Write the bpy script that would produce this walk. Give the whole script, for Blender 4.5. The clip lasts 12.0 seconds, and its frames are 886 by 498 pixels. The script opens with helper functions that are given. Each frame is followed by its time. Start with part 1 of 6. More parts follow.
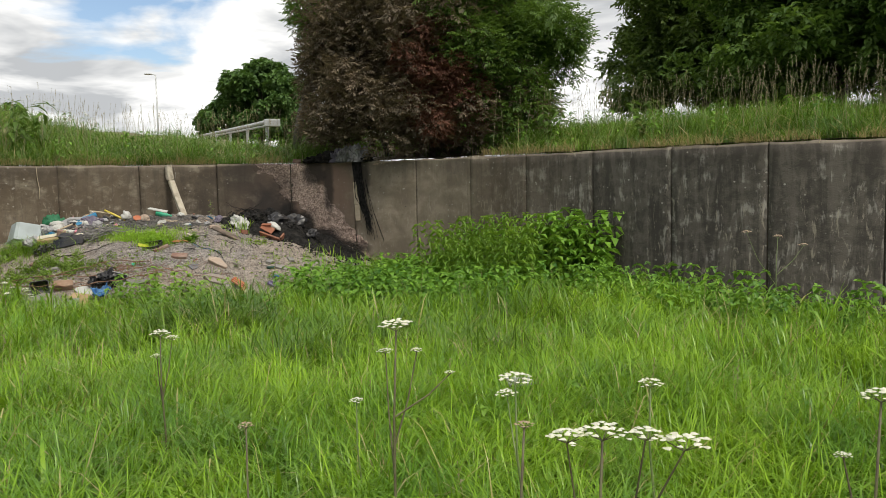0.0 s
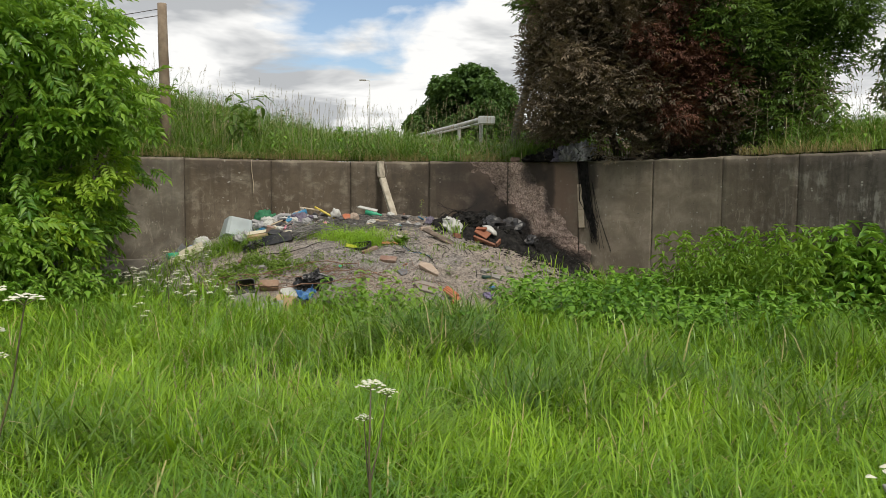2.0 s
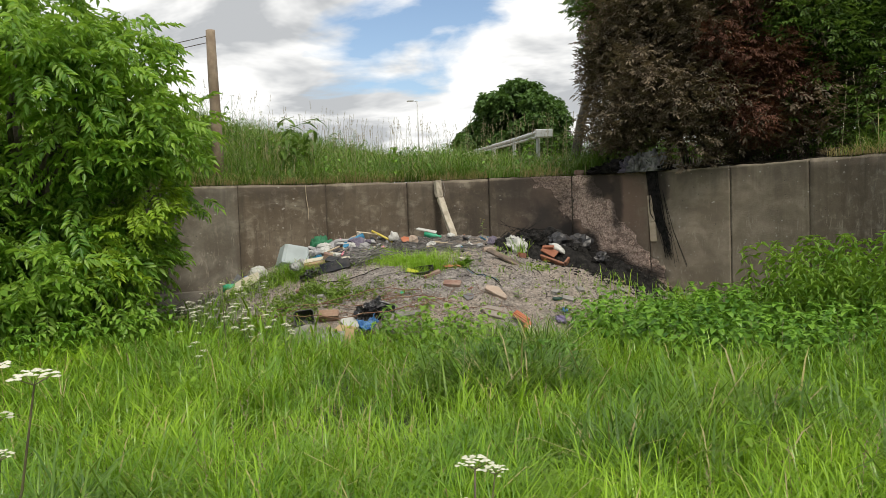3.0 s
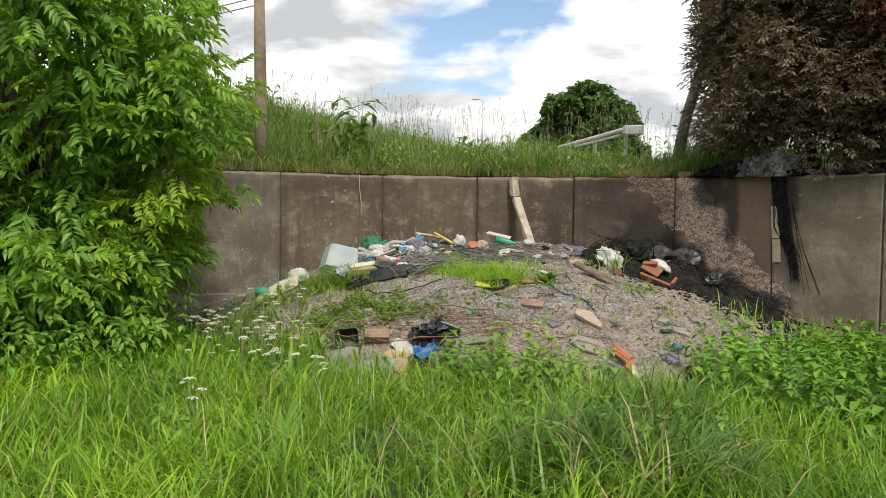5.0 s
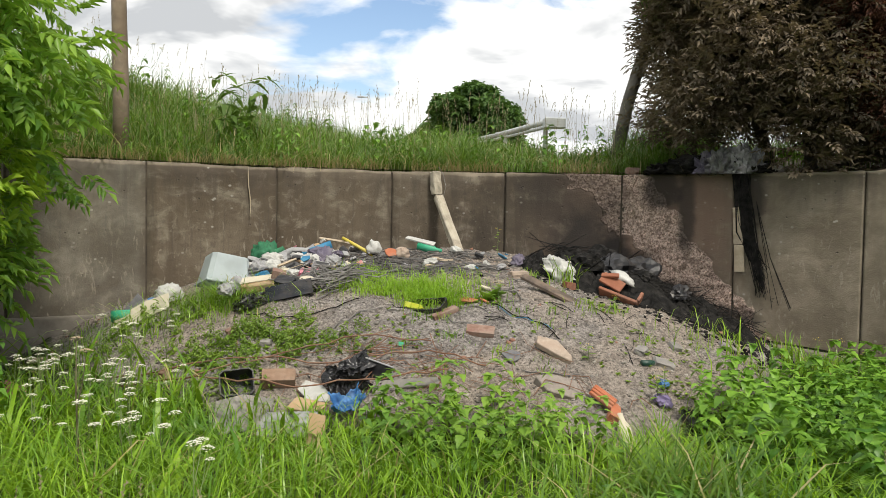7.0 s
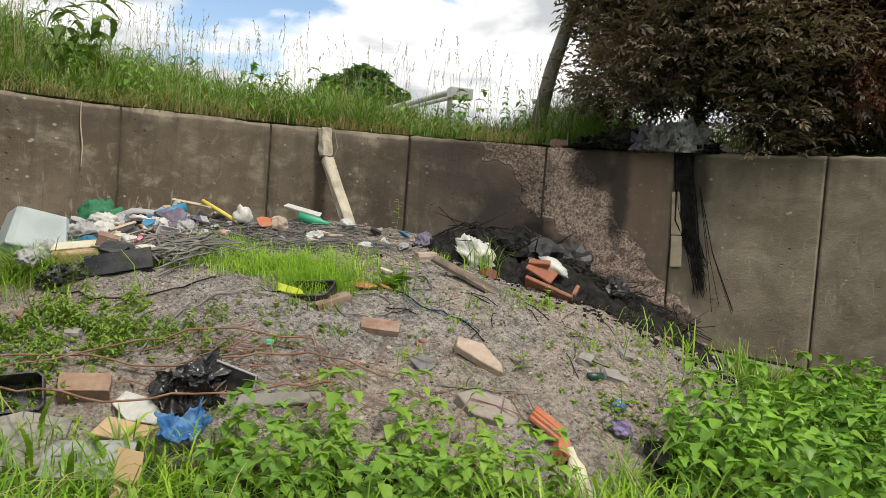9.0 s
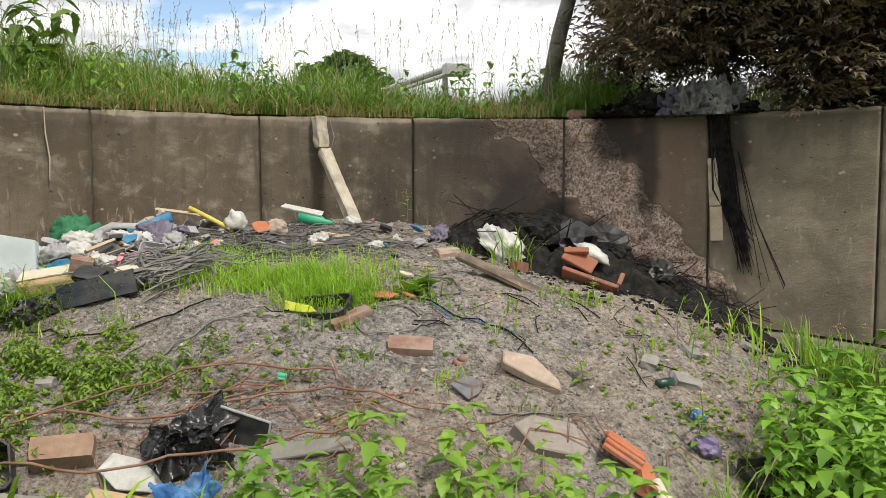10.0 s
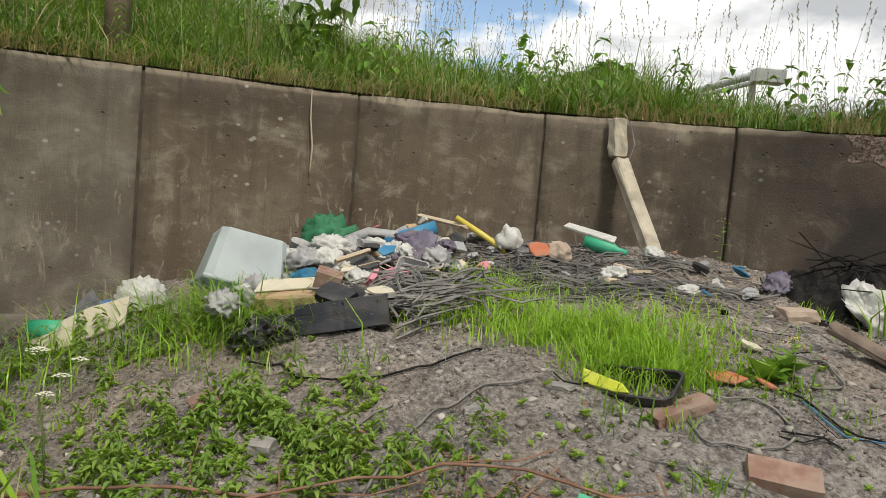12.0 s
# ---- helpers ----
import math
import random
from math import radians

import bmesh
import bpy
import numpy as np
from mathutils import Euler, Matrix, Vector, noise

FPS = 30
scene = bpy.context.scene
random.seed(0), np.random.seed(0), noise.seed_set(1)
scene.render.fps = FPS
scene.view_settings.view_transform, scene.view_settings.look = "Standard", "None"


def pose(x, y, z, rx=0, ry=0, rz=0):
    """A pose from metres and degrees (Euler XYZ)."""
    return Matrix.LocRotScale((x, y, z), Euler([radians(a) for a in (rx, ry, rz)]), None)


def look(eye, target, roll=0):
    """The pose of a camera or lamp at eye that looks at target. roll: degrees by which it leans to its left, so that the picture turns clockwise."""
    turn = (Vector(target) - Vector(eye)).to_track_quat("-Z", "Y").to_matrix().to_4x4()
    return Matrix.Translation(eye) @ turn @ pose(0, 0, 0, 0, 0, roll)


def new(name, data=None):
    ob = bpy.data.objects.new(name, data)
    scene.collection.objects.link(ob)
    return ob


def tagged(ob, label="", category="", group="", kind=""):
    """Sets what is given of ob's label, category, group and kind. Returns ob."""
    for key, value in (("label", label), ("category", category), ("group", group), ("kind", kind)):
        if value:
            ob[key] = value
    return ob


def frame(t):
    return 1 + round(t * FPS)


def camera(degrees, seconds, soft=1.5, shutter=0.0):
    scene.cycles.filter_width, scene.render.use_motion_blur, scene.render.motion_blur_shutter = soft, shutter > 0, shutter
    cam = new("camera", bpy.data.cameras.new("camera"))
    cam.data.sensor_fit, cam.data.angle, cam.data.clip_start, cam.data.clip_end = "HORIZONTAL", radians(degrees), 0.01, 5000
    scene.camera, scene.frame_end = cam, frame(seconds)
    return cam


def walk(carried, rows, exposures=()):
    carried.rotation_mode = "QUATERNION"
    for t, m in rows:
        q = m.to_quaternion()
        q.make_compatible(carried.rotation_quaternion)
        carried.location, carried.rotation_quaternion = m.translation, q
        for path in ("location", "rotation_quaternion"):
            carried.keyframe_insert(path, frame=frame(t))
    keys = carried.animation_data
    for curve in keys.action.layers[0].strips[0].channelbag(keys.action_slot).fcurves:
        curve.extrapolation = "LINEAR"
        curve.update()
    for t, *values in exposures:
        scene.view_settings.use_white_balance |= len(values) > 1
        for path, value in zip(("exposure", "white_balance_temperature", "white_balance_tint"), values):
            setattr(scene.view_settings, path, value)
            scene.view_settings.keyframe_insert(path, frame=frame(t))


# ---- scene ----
cam = camera(58.4, 12.0, soft=0.65)
PATH = [
    (0, (0.039, 0.145, 1.59), (0.378, 2.109, 1.428), -1.1),
    (0.5, (-0.039, 0.501, 1.544), (0.037, 2.491, 1.36), 1.1),
    (1, (-0.093, 0.874, 1.56), (-0.054, 2.864, 1.359), 1.3),
    (1.5, (-0.139, 1.349, 1.559), (-0.251, 3.338, 1.388), 1.6),
    (2, (-0.277, 1.739, 1.514), (-0.427, 3.729, 1.372), 0.4),
    (2.5, (-0.416, 2.113, 1.57), (-0.543, 4.103, 1.417), -2.3),
    (3, (-0.493, 2.298, 1.534), (-0.773, 4.276, 1.439), -2.0),
    (3.2, (-0.487, 2.383, 1.551), (-0.917, 4.334, 1.452), -1.5),
    (4.8, (-0.93, 3.96, 1.532), (-1.374, 5.908, 1.441), 0.5),
    (5, (-0.99, 4.151, 1.529), (-1.41, 6.105, 1.438), 0.7),
    (5.5, (-1.123, 4.596, 1.482), (-1.4, 6.575, 1.395), 1.0),
    (6, (-1.244, 5.007, 1.498), (-1.413, 6.998, 1.413), 0.7),
    (6.5, (-1.392, 5.432, 1.548), (-1.568, 7.422, 1.466), 0.4),
    (6.7, (-1.545, 5.598, 1.54), (-1.699, 7.59, 1.454), 0.6),
    (8.3, (-1.8, 6.93, 1.368), (-1.851, 8.928, 1.295), 2.4),
    (8.5, (-1.784, 7.093, 1.325), (-1.674, 9.088, 1.245), 3.3),
    (9, (-1.82, 7.407, 1.331), (-1.645, 9.397, 1.235), 4.2),
    (9.5, (-1.88, 7.813, 1.315), (-1.7, 9.802, 1.21), 0.6),
    (10, (-1.952, 8.125, 1.38), (-1.761, 10.111, 1.238), -0.1),
    (10.5, (-2.073, 8.463, 1.385), (-1.872, 10.45, 1.276), 2.8),
    (11, (-2.175, 8.712, 1.411), (-1.993, 10.7, 1.29), 3.4),
    (11.5, (-2.187, 9.075, 1.398), (-2.301, 11.067, 1.268), 3.3),
    (12, (-2.336, 9.358, 1.416), (-2.74, 11.311, 1.275), 4.9),
]
walk(cam, [(t, look(eye, target, roll)) for t, eye, target, roll in PATH],
     [(0.0, 0.16), (0.5, 0.02), (1.0, 0.12), (1.5, 0.02), (3.0, 0.14), (5.0, 0.34), (6.5, 0.40), (8.5, 0.22), (9.5, 0.50), (10.0, 0.44), (10.5, 0.44), (11.0, 0.36), (12.0, 0.20)])

# ---- world, sun, exposure ----
world = bpy.data.worlds.new("sky")
scene.world = world
world.use_nodes = True
wt = world.node_tree
wt.nodes.clear()


def wn(kind, **socks):
    node = wt.nodes.new(kind)
    for key, val in socks.items():
        node.inputs[key.replace("_", " ")].default_value = val
    return node


w_out = wn("ShaderNodeOutputWorld")
sky = wn("ShaderNodeTexSky")
sky.sky_type = "NISHITA"
sky.sun_disc = False
sky.sun_elevation, sky.sun_rotation = radians(53), radians(149)
sky_bg = wn("ShaderNodeBackground", Strength=0.13)
wt.links.new(sky.outputs[0], sky_bg.inputs[0])
w_co = wn("ShaderNodeTexCoord")
w_sep = wn("ShaderNodeSeparateXYZ")
wt.links.new(w_co.outputs["Generated"], w_sep.inputs[0])


def wmath(op, a, b):
    node = wt.nodes.new("ShaderNodeMath")
    node.operation = op
    for k, v in enumerate((a, b)):
        if isinstance(v, (int, float)):
            node.inputs[k].default_value = v
        else:
            wt.links.new(v, node.inputs[k])
    return node.outputs[0]


w_h = wmath("ADD", wmath("MAXIMUM", w_sep.outputs[2], 0.0), 0.17)
w_vec = wn("ShaderNodeCombineXYZ")
wt.links.new(wmath("DIVIDE", w_sep.outputs[0], w_h), w_vec.inputs[0])
wt.links.new(wmath("DIVIDE", w_sep.outputs[1], w_h), w_vec.inputs[1])
w_vec.inputs[2].default_value = 3.7
w_cloud = wn("ShaderNodeTexNoise", Scale=1.15, Detail=7.0, Roughness=0.52, Distortion=0.25)
w_grey = wn("ShaderNodeTexNoise", Scale=1.6, Detail=5.0, Roughness=0.55, Distortion=0.3)
for node in (w_cloud, w_grey):
    wt.links.new(w_vec.outputs[0], node.inputs["Vector"])
w_mask = wn("ShaderNodeValToRGB")
w_mask.color_ramp.elements[0].position, w_mask.color_ramp.elements[1].position = 0.315, 0.385
wt.links.new(w_cloud.outputs[0], w_mask.inputs[0])
w_tone = wn("ShaderNodeValToRGB")
w_tone.color_ramp.elements[0].position, w_tone.color_ramp.elements[0].color = 0.40, (0.50, 0.515, 0.53, 1)
w_tone.color_ramp.elements[1].position, w_tone.color_ramp.elements[1].color = 0.54, (0.98, 0.975, 0.955, 1)
wt.links.new(w_grey.outputs[0], w_tone.inputs[0])
w_cloud_bg = wn("ShaderNodeBackground", Strength=1.0)
wt.links.new(w_tone.outputs[0], w_cloud_bg.inputs[0])
w_mix = wn("ShaderNodeMixShader")
wt.links.new(w_mask.outputs[0], w_mix.inputs[0])
wt.links.new(sky_bg.outputs[0], w_mix.inputs[1])
wt.links.new(w_cloud_bg.outputs[0], w_mix.inputs[2])
wt.links.new(w_mix.outputs[0], w_out.inputs[0])

sun = new("sun", bpy.data.lights.new("sun", "SUN"))
sun.data.energy, sun.data.angle, sun.data.color = 2.7, radians(10), (1.0, 0.93, 0.80)
sun.matrix_world = look((3.6, -6.0, 9.5), (0, 0, 0))


# ---- materials ----
class Nodes:
    """A node material in the making."""

    def __init__(self, name, rough=0.8, metal=0.0):
        self.mat = bpy.data.materials.new(name)
        self.mat.use_nodes = True
        self.tree = self.mat.node_tree
        self.bsdf = self.tree.nodes["Principled BSDF"]
        self.bsdf.inputs["Roughness"].default_value = rough
        self.bsdf.inputs["Metallic"].default_value = metal
        self.co = self.tree.nodes.new("ShaderNodeTexCoord")

    def put(self, sock, val):
        if isinstance(val, bpy.types.NodeSocket):
            self.tree.links.new(val, sock)
        elif isinstance(val, tuple) and len(val) == 3 and sock.type == "RGBA":
            sock.default_value = (*val, 1)
        else:
            sock.default_value = val

    def noise(self, scale, detail=4.0, rough=0.55, vec=None, stretch=None, distort=0.0):
        vec = vec or self.co.outputs["Object"]
        if stretch:
            mp = self.tree.nodes.new("ShaderNodeMapping")
            self.put(mp.inputs["Vector"], vec)
            mp.inputs["Scale"].default_value = stretch
            vec = mp.outputs[0]
        n = self.tree.nodes.new("ShaderNodeTexNoise")
        self.put(n.inputs["Vector"], vec)
        self.put(n.inputs["Scale"], scale)
        self.put(n.inputs["Detail"], detail)
        self.put(n.inputs["Roughness"], rough)
        self.put(n.inputs["Distortion"], distort)
        return n.outputs[0]

    def voronoi(self, scale, vec=None, out="Distance"):
        n = self.tree.nodes.new("ShaderNodeTexVoronoi")
        self.put(n.inputs["Vector"], vec or self.co.outputs["Object"])
        self.put(n.inputs["Scale"], scale)
        return n.outputs[out]

    def step(self, val, lo, hi):
        n = self.tree.nodes.new("ShaderNodeMapRange")
        n.interpolation_type = "SMOOTHSTEP"
        self.put(n.inputs[0], val)
        self.put(n.inputs[1], lo)
        self.put(n.inputs[2], hi)
        return n.outputs[0]

    def math(self, op, a, b=0.0):
        n = self.tree.nodes.new("ShaderNodeMath")
        n.operation = op
        self.put(n.inputs[0], a)
        self.put(n.inputs[1], b)
        return n.outputs[0]

    def mix(self, fac, a, b):
        n = self.tree.nodes.new("ShaderNodeMix")
        n.data_type = "RGBA"
        self.put(n.inputs[0], fac)
        self.put(n.inputs[6], a)
        self.put(n.inputs[7], b)
        return n.outputs[2]

    def island(self):
        return self.tree.nodes.new("ShaderNodeNewGeometry").outputs["Random Per Island"]

    def rnd(self):
        return self.tree.nodes.new("ShaderNodeObjectInfo").outputs["Random"]

    def attr(self, name):
        n = self.tree.nodes.new("ShaderNodeAttribute")
        n.attribute_name = name
        return n.outputs["Fac"]

    def bump(self, height, strength=0.4, dist=0.01):
        n = self.tree.nodes.new("ShaderNodeBump")
        self.put(n.inputs["Strength"], strength)
        self.put(n.inputs["Distance"], dist)
        self.put(n.inputs["Height"], height)
        self.tree.links.new(n.outputs[0], self.bsdf.inputs["Normal"])

    def base(self, col):
        self.put(self.bsdf.inputs["Base Color"], col)
        return self

    def see_through(self, share, col):
        """Light passing through a leaf or a film."""
        t = self.tree.nodes.new("ShaderNodeBsdfTranslucent")
        self.put(t.inputs[0], col)
        m = self.tree.nodes.new("ShaderNodeMixShader")
        m.inputs[0].default_value = share
        out = self.tree.nodes["Material Output"]
        self.tree.links.new(self.bsdf.outputs[0], m.inputs[1])
        self.tree.links.new(t.outputs[0], m.inputs[2])
        self.tree.links.new(m.outputs[0], out.inputs[0])


def plain(name, a, b, scale=6.0, rough=0.7, bump=0.3, metal=0.0, dirt=0.25, dirt_col=(0.10, 0.085, 0.07)):
    """Colour at two scales, with dirt over it."""
    n = Nodes(name, rough, metal)
    col = n.mix(n.step(n.noise(scale, 5), 0.35, 0.65), a, b)
    fine = n.noise(scale * 14, 3)
    col = n.mix(n.math("MULTIPLY", n.step(n.noise(scale * 0.7 + 1.3, 6, 0.65), 0.42, 0.72), dirt * 2), col, dirt_col)
    n.base(col)
    n.put(n.bsdf.inputs["Roughness"], n.math("ADD", n.math("MULTIPLY", fine, 0.25), rough - 0.12))
    n.bump(n.math("ADD", fine, n.noise(scale * 3, 3)), bump, 0.004)
    return n.mat


def leafy(name, a, b, share=0.35, rough=0.45, old=None, old_share=0.04, drift=None):
    n = Nodes(name, rough)
    isl = n.island()
    col = n.mix(isl, a, b)
    col = n.mix(n.step(n.noise(0.9, 3), 0.35, 0.7), n.mix(0.3, col, a), n.mix(0.4, col, b))
    if drift:
        col = n.mix(n.math("MULTIPLY", n.step(n.noise(1.5, 5, 0.6), 0.47, 0.64), 0.75), col, n.mix(isl, (drift[0] * 0.6, drift[1] * 0.6, drift[2] * 0.6), drift))
    if old:
        col = n.mix(n.math("GREATER_THAN", n.math("FRACT", n.math("MULTIPLY", isl, 37.3)), 1 - old_share), col, old)
    n.base(col)
    n.put(n.bsdf.inputs["Specular IOR Level"], 0.35)
    n.see_through(share, n.mix(0.5, col, (b[0] * 1.3, b[1] * 1.25, b[2] * 0.7)))
    return n.mat


GRASS = leafy("grass_blades", (0.055, 0.155, 0.010), (0.33, 0.52, 0.035), 0.30, 0.34, (0.42, 0.36, 0.16), 0.03, (0.10, 0.24, 0.035))
GRASS_DARK = leafy("bank_grass", (0.040, 0.105, 0.012), (0.19, 0.31, 0.040), 0.30, 0.42, (0.40, 0.34, 0.18), 0.06, (0.08, 0.17, 0.035))
GRASS_DRY = leafy("dry_grass", (0.30, 0.25, 0.12), (0.42, 0.36, 0.20), 0.3, 0.6)
SEEDS = leafy("seed_heads", (0.22, 0.20, 0.12), (0.38, 0.33, 0.22), 0.3, 0.7)
ASH_LEAF = leafy("ash_leaves", (0.055, 0.17, 0.022), (0.31, 0.49, 0.07), 0.42, 0.38)
NETTLE = leafy("nettle_leaves", (0.036, 0.12, 0.014), (0.23, 0.42, 0.05), 0.25, 0.42)
WEED = leafy("weed_leaves", (0.08, 0.20, 0.02), (0.24, 0.38, 0.05), 0.38, 0.5)
DARK_LEAF = leafy("scorched_needles", (0.056, 0.051, 0.037), (0.215, 0.168, 0.116), 0.25, 0.7)
RUST_LEAF = leafy("burnt_brown_leaves", (0.065, 0.030, 0.021), (0.19, 0.085, 0.055), 0.25, 0.75)
BUSH_LEAF = leafy("bush_leaves", (0.035, 0.078, 0.018), (0.15, 0.25, 0.045), 0.35, 0.5)
FAR_LEAF = leafy("far_leaves", (0.035, 0.08, 0.02), (0.10, 0.19, 0.04), 0.25, 0.6)
STEM = plain("green_stems", (0.10, 0.16, 0.04), (0.16, 0.20, 0.07), 20, 0.6, 0.2, 0, 0.1)
STEM_RED = plain("purple_stems", (0.075, 0.055, 0.035), (0.12, 0.115, 0.05), 20, 0.6, 0.2, 0, 0.1)
PETAL = leafy("white_umbels", (0.62, 0.60, 0.50), (0.80, 0.79, 0.70), 0.25, 0.7)
PETAL_OLD = leafy("faded_umbels", (0.35, 0.24, 0.17), (0.46, 0.36, 0.26), 0.2, 0.7)
YELLOW_PETAL = leafy("yellow_petals", (0.75, 0.58, 0.02), (0.85, 0.70, 0.05), 0.25, 0.6)
BARK = plain("bark", (0.09, 0.075, 0.06), (0.16, 0.14, 0.115), 9, 0.9, 0.8, 0, 0.2)


def soil_material():
    n = Nodes("soil_and_rubble", 0.92)
    bare = n.attr("bare")
    big, mid, fine = n.noise(0.9, 5), n.noise(38, 8, 0.74), n.noise(120, 5, 0.75)
    lump = n.noise(7, 6, 0.65)
    grey = n.mix(n.step(n.math("ADD", n.math("MULTIPLY", mid, 0.7), n.math("MULTIPLY", lump, 0.3)), 0.38, 0.64), (0.100, 0.089, 0.084), (0.45, 0.41, 0.38))
    brown = n.mix(n.step(n.math("ADD", n.math("MULTIPLY", mid, 0.7), n.math("MULTIPLY", lump, 0.3)), 0.36, 0.66), (0.145, 0.118, 0.098), (0.50, 0.425, 0.36))
    col = n.mix(n.step(big, 0.42, 0.6), grey, brown)
    peb = n.voronoi(46, out="Color")
    spot = n.step(n.voronoi(46), 0.30, 0.12)
    col = n.mix(n.math("MULTIPLY", spot, n.math("GREATER_THAN", fine, 0.52)), col, n.mix(n.rnd(), (0.34, 0.31, 0.28), (0.25, 0.22, 0.20)))
    soil = n.mix(n.step(lump, 0.3, 0.7), (0.030, 0.042, 0.013), (0.070, 0.100, 0.025))
    edge = n.step(n.math("ADD", bare, n.math("MULTIPLY", n.math("SUBTRACT", lump, 0.5), 0.9)), 0.3, 0.6)
    n.base(n.mix(edge, soil, col))
    n.bump(n.math("ADD", n.math("ADD", n.math("MULTIPLY", lump, 1.5), n.math("MULTIPLY", mid, 1.1)), n.math("ADD", fine, n.math("MULTIPLY", spot, 0.5))), 0.9, 0.02)
    return n.mat


def concrete_material():
    """Weathered cast concrete: u counts the panels, v in metres of height."""
    n = Nodes("weathered_concrete", 0.9)
    uv = n.tree.nodes.new("ShaderNodeUVMap")
    uv.uv_map = "wall"
    sep = n.tree.nodes.new("ShaderNodeSeparateXYZ")
    n.put(sep.inputs[0], uv.outputs[0])
    u, v = sep.outputs[0], sep.outputs[1]
    vec = uv.outputs[0]
    big = n.noise(0.7, 5, 0.55, vec)
    blot = n.noise(3.2, 7, 0.62, vec, distort=0.4)
    mottle = n.noise(9.0, 8, 0.72, vec, distort=0.6)
    streak = n.noise(1.0, 6, 0.6, vec, (7.0, 0.6, 1), 0.8)
    thin = n.noise(1.0, 5, 0.6, vec, (34.0, 1.1, 1))
    fine = n.noise(70, 4, 0.7)
    col = n.mix(n.step(big, 0.35, 0.65), (0.088, 0.066, 0.044), (0.160, 0.128, 0.092))
    col = n.mix(n.math("MULTIPLY", n.step(blot, 0.50, 0.70), 0.7), col, (0.29, 0.255, 0.20))
    col = n.mix(n.math("MULTIPLY", n.step(streak, 0.46, 0.66), 0.7), col, (0.085, 0.064, 0.044))
    col = n.mix(n.math("MULTIPLY", n.step(thin, 0.56, 0.70), 0.5), col, (0.075, 0.062, 0.052))
    col = n.mix(n.math("MULTIPLY", n.step(mottle, 0.50, 0.66), 0.55), col, (0.075, 0.058, 0.042))
    col = n.mix(n.math("MULTIPLY", n.step(mottle, 0.46, 0.34), 0.35), col, (0.29, 0.25, 0.19))
    # the panels further round are greyer and blacker, with pale runs of lime
    away = n.step(u, 7.6, 10.4)
    old = n.mix(n.step(n.math("ADD", n.math("MULTIPLY", streak, 0.6), n.math("MULTIPLY", mottle, 0.4)), 0.40, 0.58), (0.100, 0.090, 0.080), (0.034, 0.031, 0.029))
    old = n.mix(n.math("MULTIPLY", n.step(n.math("ADD", n.math("MULTIPLY", n.noise(1.0, 7, 0.66, vec, (10.0, 1.6, 1), 1.2), 0.55), n.math("MULTIPLY", blot, 0.45)), 0.53, 0.62), 0.72), old, (0.33, 0.315, 0.29))
    col = n.mix(n.math("MULTIPLY", away, 0.85), col, old)
    # cleaner, sandier panels beyond the burnt ones
    sandy = n.math("MULTIPLY", n.step(u, 5.75, 6.2), n.step(u, 8.6, 7.4))
    col = n.mix(n.math("MULTIPLY", sandy, 0.62), col, n.mix(n.step(blot, 0.35, 0.62), (0.185, 0.155, 0.115), (0.30, 0.255, 0.195)))
    # the panels towards the ash tree are greyer and a little paler
    pale_grey = n.mix(n.step(blot, 0.36, 0.62), (0.125, 0.118, 0.098), (0.225, 0.215, 0.185))
    col = n.mix(n.math("MULTIPLY", n.step(u, 1.06, 0.92), 0.45), col, pale_grey)
    # pale scratches and runs low on the panels
    scuff = n.noise(1.0, 6, 0.68, vec, (16.0, 3.4, 1), 1.4)
    low = n.step(n.math("ADD", v, n.math("MULTIPLY", big, 0.8)), 2.15, 1.5)
    col = n.mix(n.math("MULTIPLY", n.math("MULTIPLY", n.step(scuff, 0.57, 0.66), low), 0.55), col, (0.34, 0.30, 0.24))
    # dark damp band below the coping
    top = n.step(n.math("ADD", v, n.math("MULTIPLY", n.math("SUBTRACT", streak, 0.5), 1.1)), 1.62, 2.05)
    col = n.mix(n.math("MULTIPLY", top, 0.42), col, (0.060, 0.050, 0.042))
    # pale lip: the light its chamfered edge catches, put into the colour
    lip = n.step(n.math("ADD", v, n.math("MULTIPLY", n.math("SUBTRACT", blot, 0.5), 0.06)), 1.985, 2.01)
    col = n.mix(n.math("MULTIPLY", lip, n.math("MULTIPLY", mottle, 0.95)), col, (0.34, 0.29, 0.22))
    # lichen spots
    spots = n.math("MULTIPLY", n.step(n.voronoi(11.0, vec), 0.17, 0.08), n.step(n.noise(2.3, 3, 0.6, vec), 0.48, 0.60))
    col = n.mix(n.math("MULTIPLY", spots, 0.7), col, (0.40, 0.38, 0.34))
    pits = n.math("MULTIPLY", n.step(n.voronoi(13, vec), 0.14, 0.07), n.step(n.noise(2.6, 2, 0.5, vec), 0.48, 0.6))
    col = n.mix(n.math("MULTIPLY", pits, 0.7), col, (0.05, 0.042, 0.035))

    def patch(u0, v0, ru, rv, wobble=0.9):
        du = n.math("DIVIDE", n.math("SUBTRACT", u, u0), ru)
        dv = n.math("DIVIDE", n.math("SUBTRACT", v, v0), rv)
        r = n.math("SQRT", n.math("ADD", n.math("MULTIPLY", du, du), n.math("MULTIPLY", dv, dv)))
        return n.step(n.math("ADD", r, n.math("MULTIPLY", n.math("SUBTRACT", blot, 0.5), wobble)), 1.25, 0.55)

    # reddish heat-stained ground of the burnt panels
    col = n.mix(n.math("MULTIPLY", patch(5.2, 1.4, 0.9, 1.05), 0.65), col, (0.225, 0.148, 0.112))
    # spalled face with bare aggregate
    gone = n.attr("spalled")
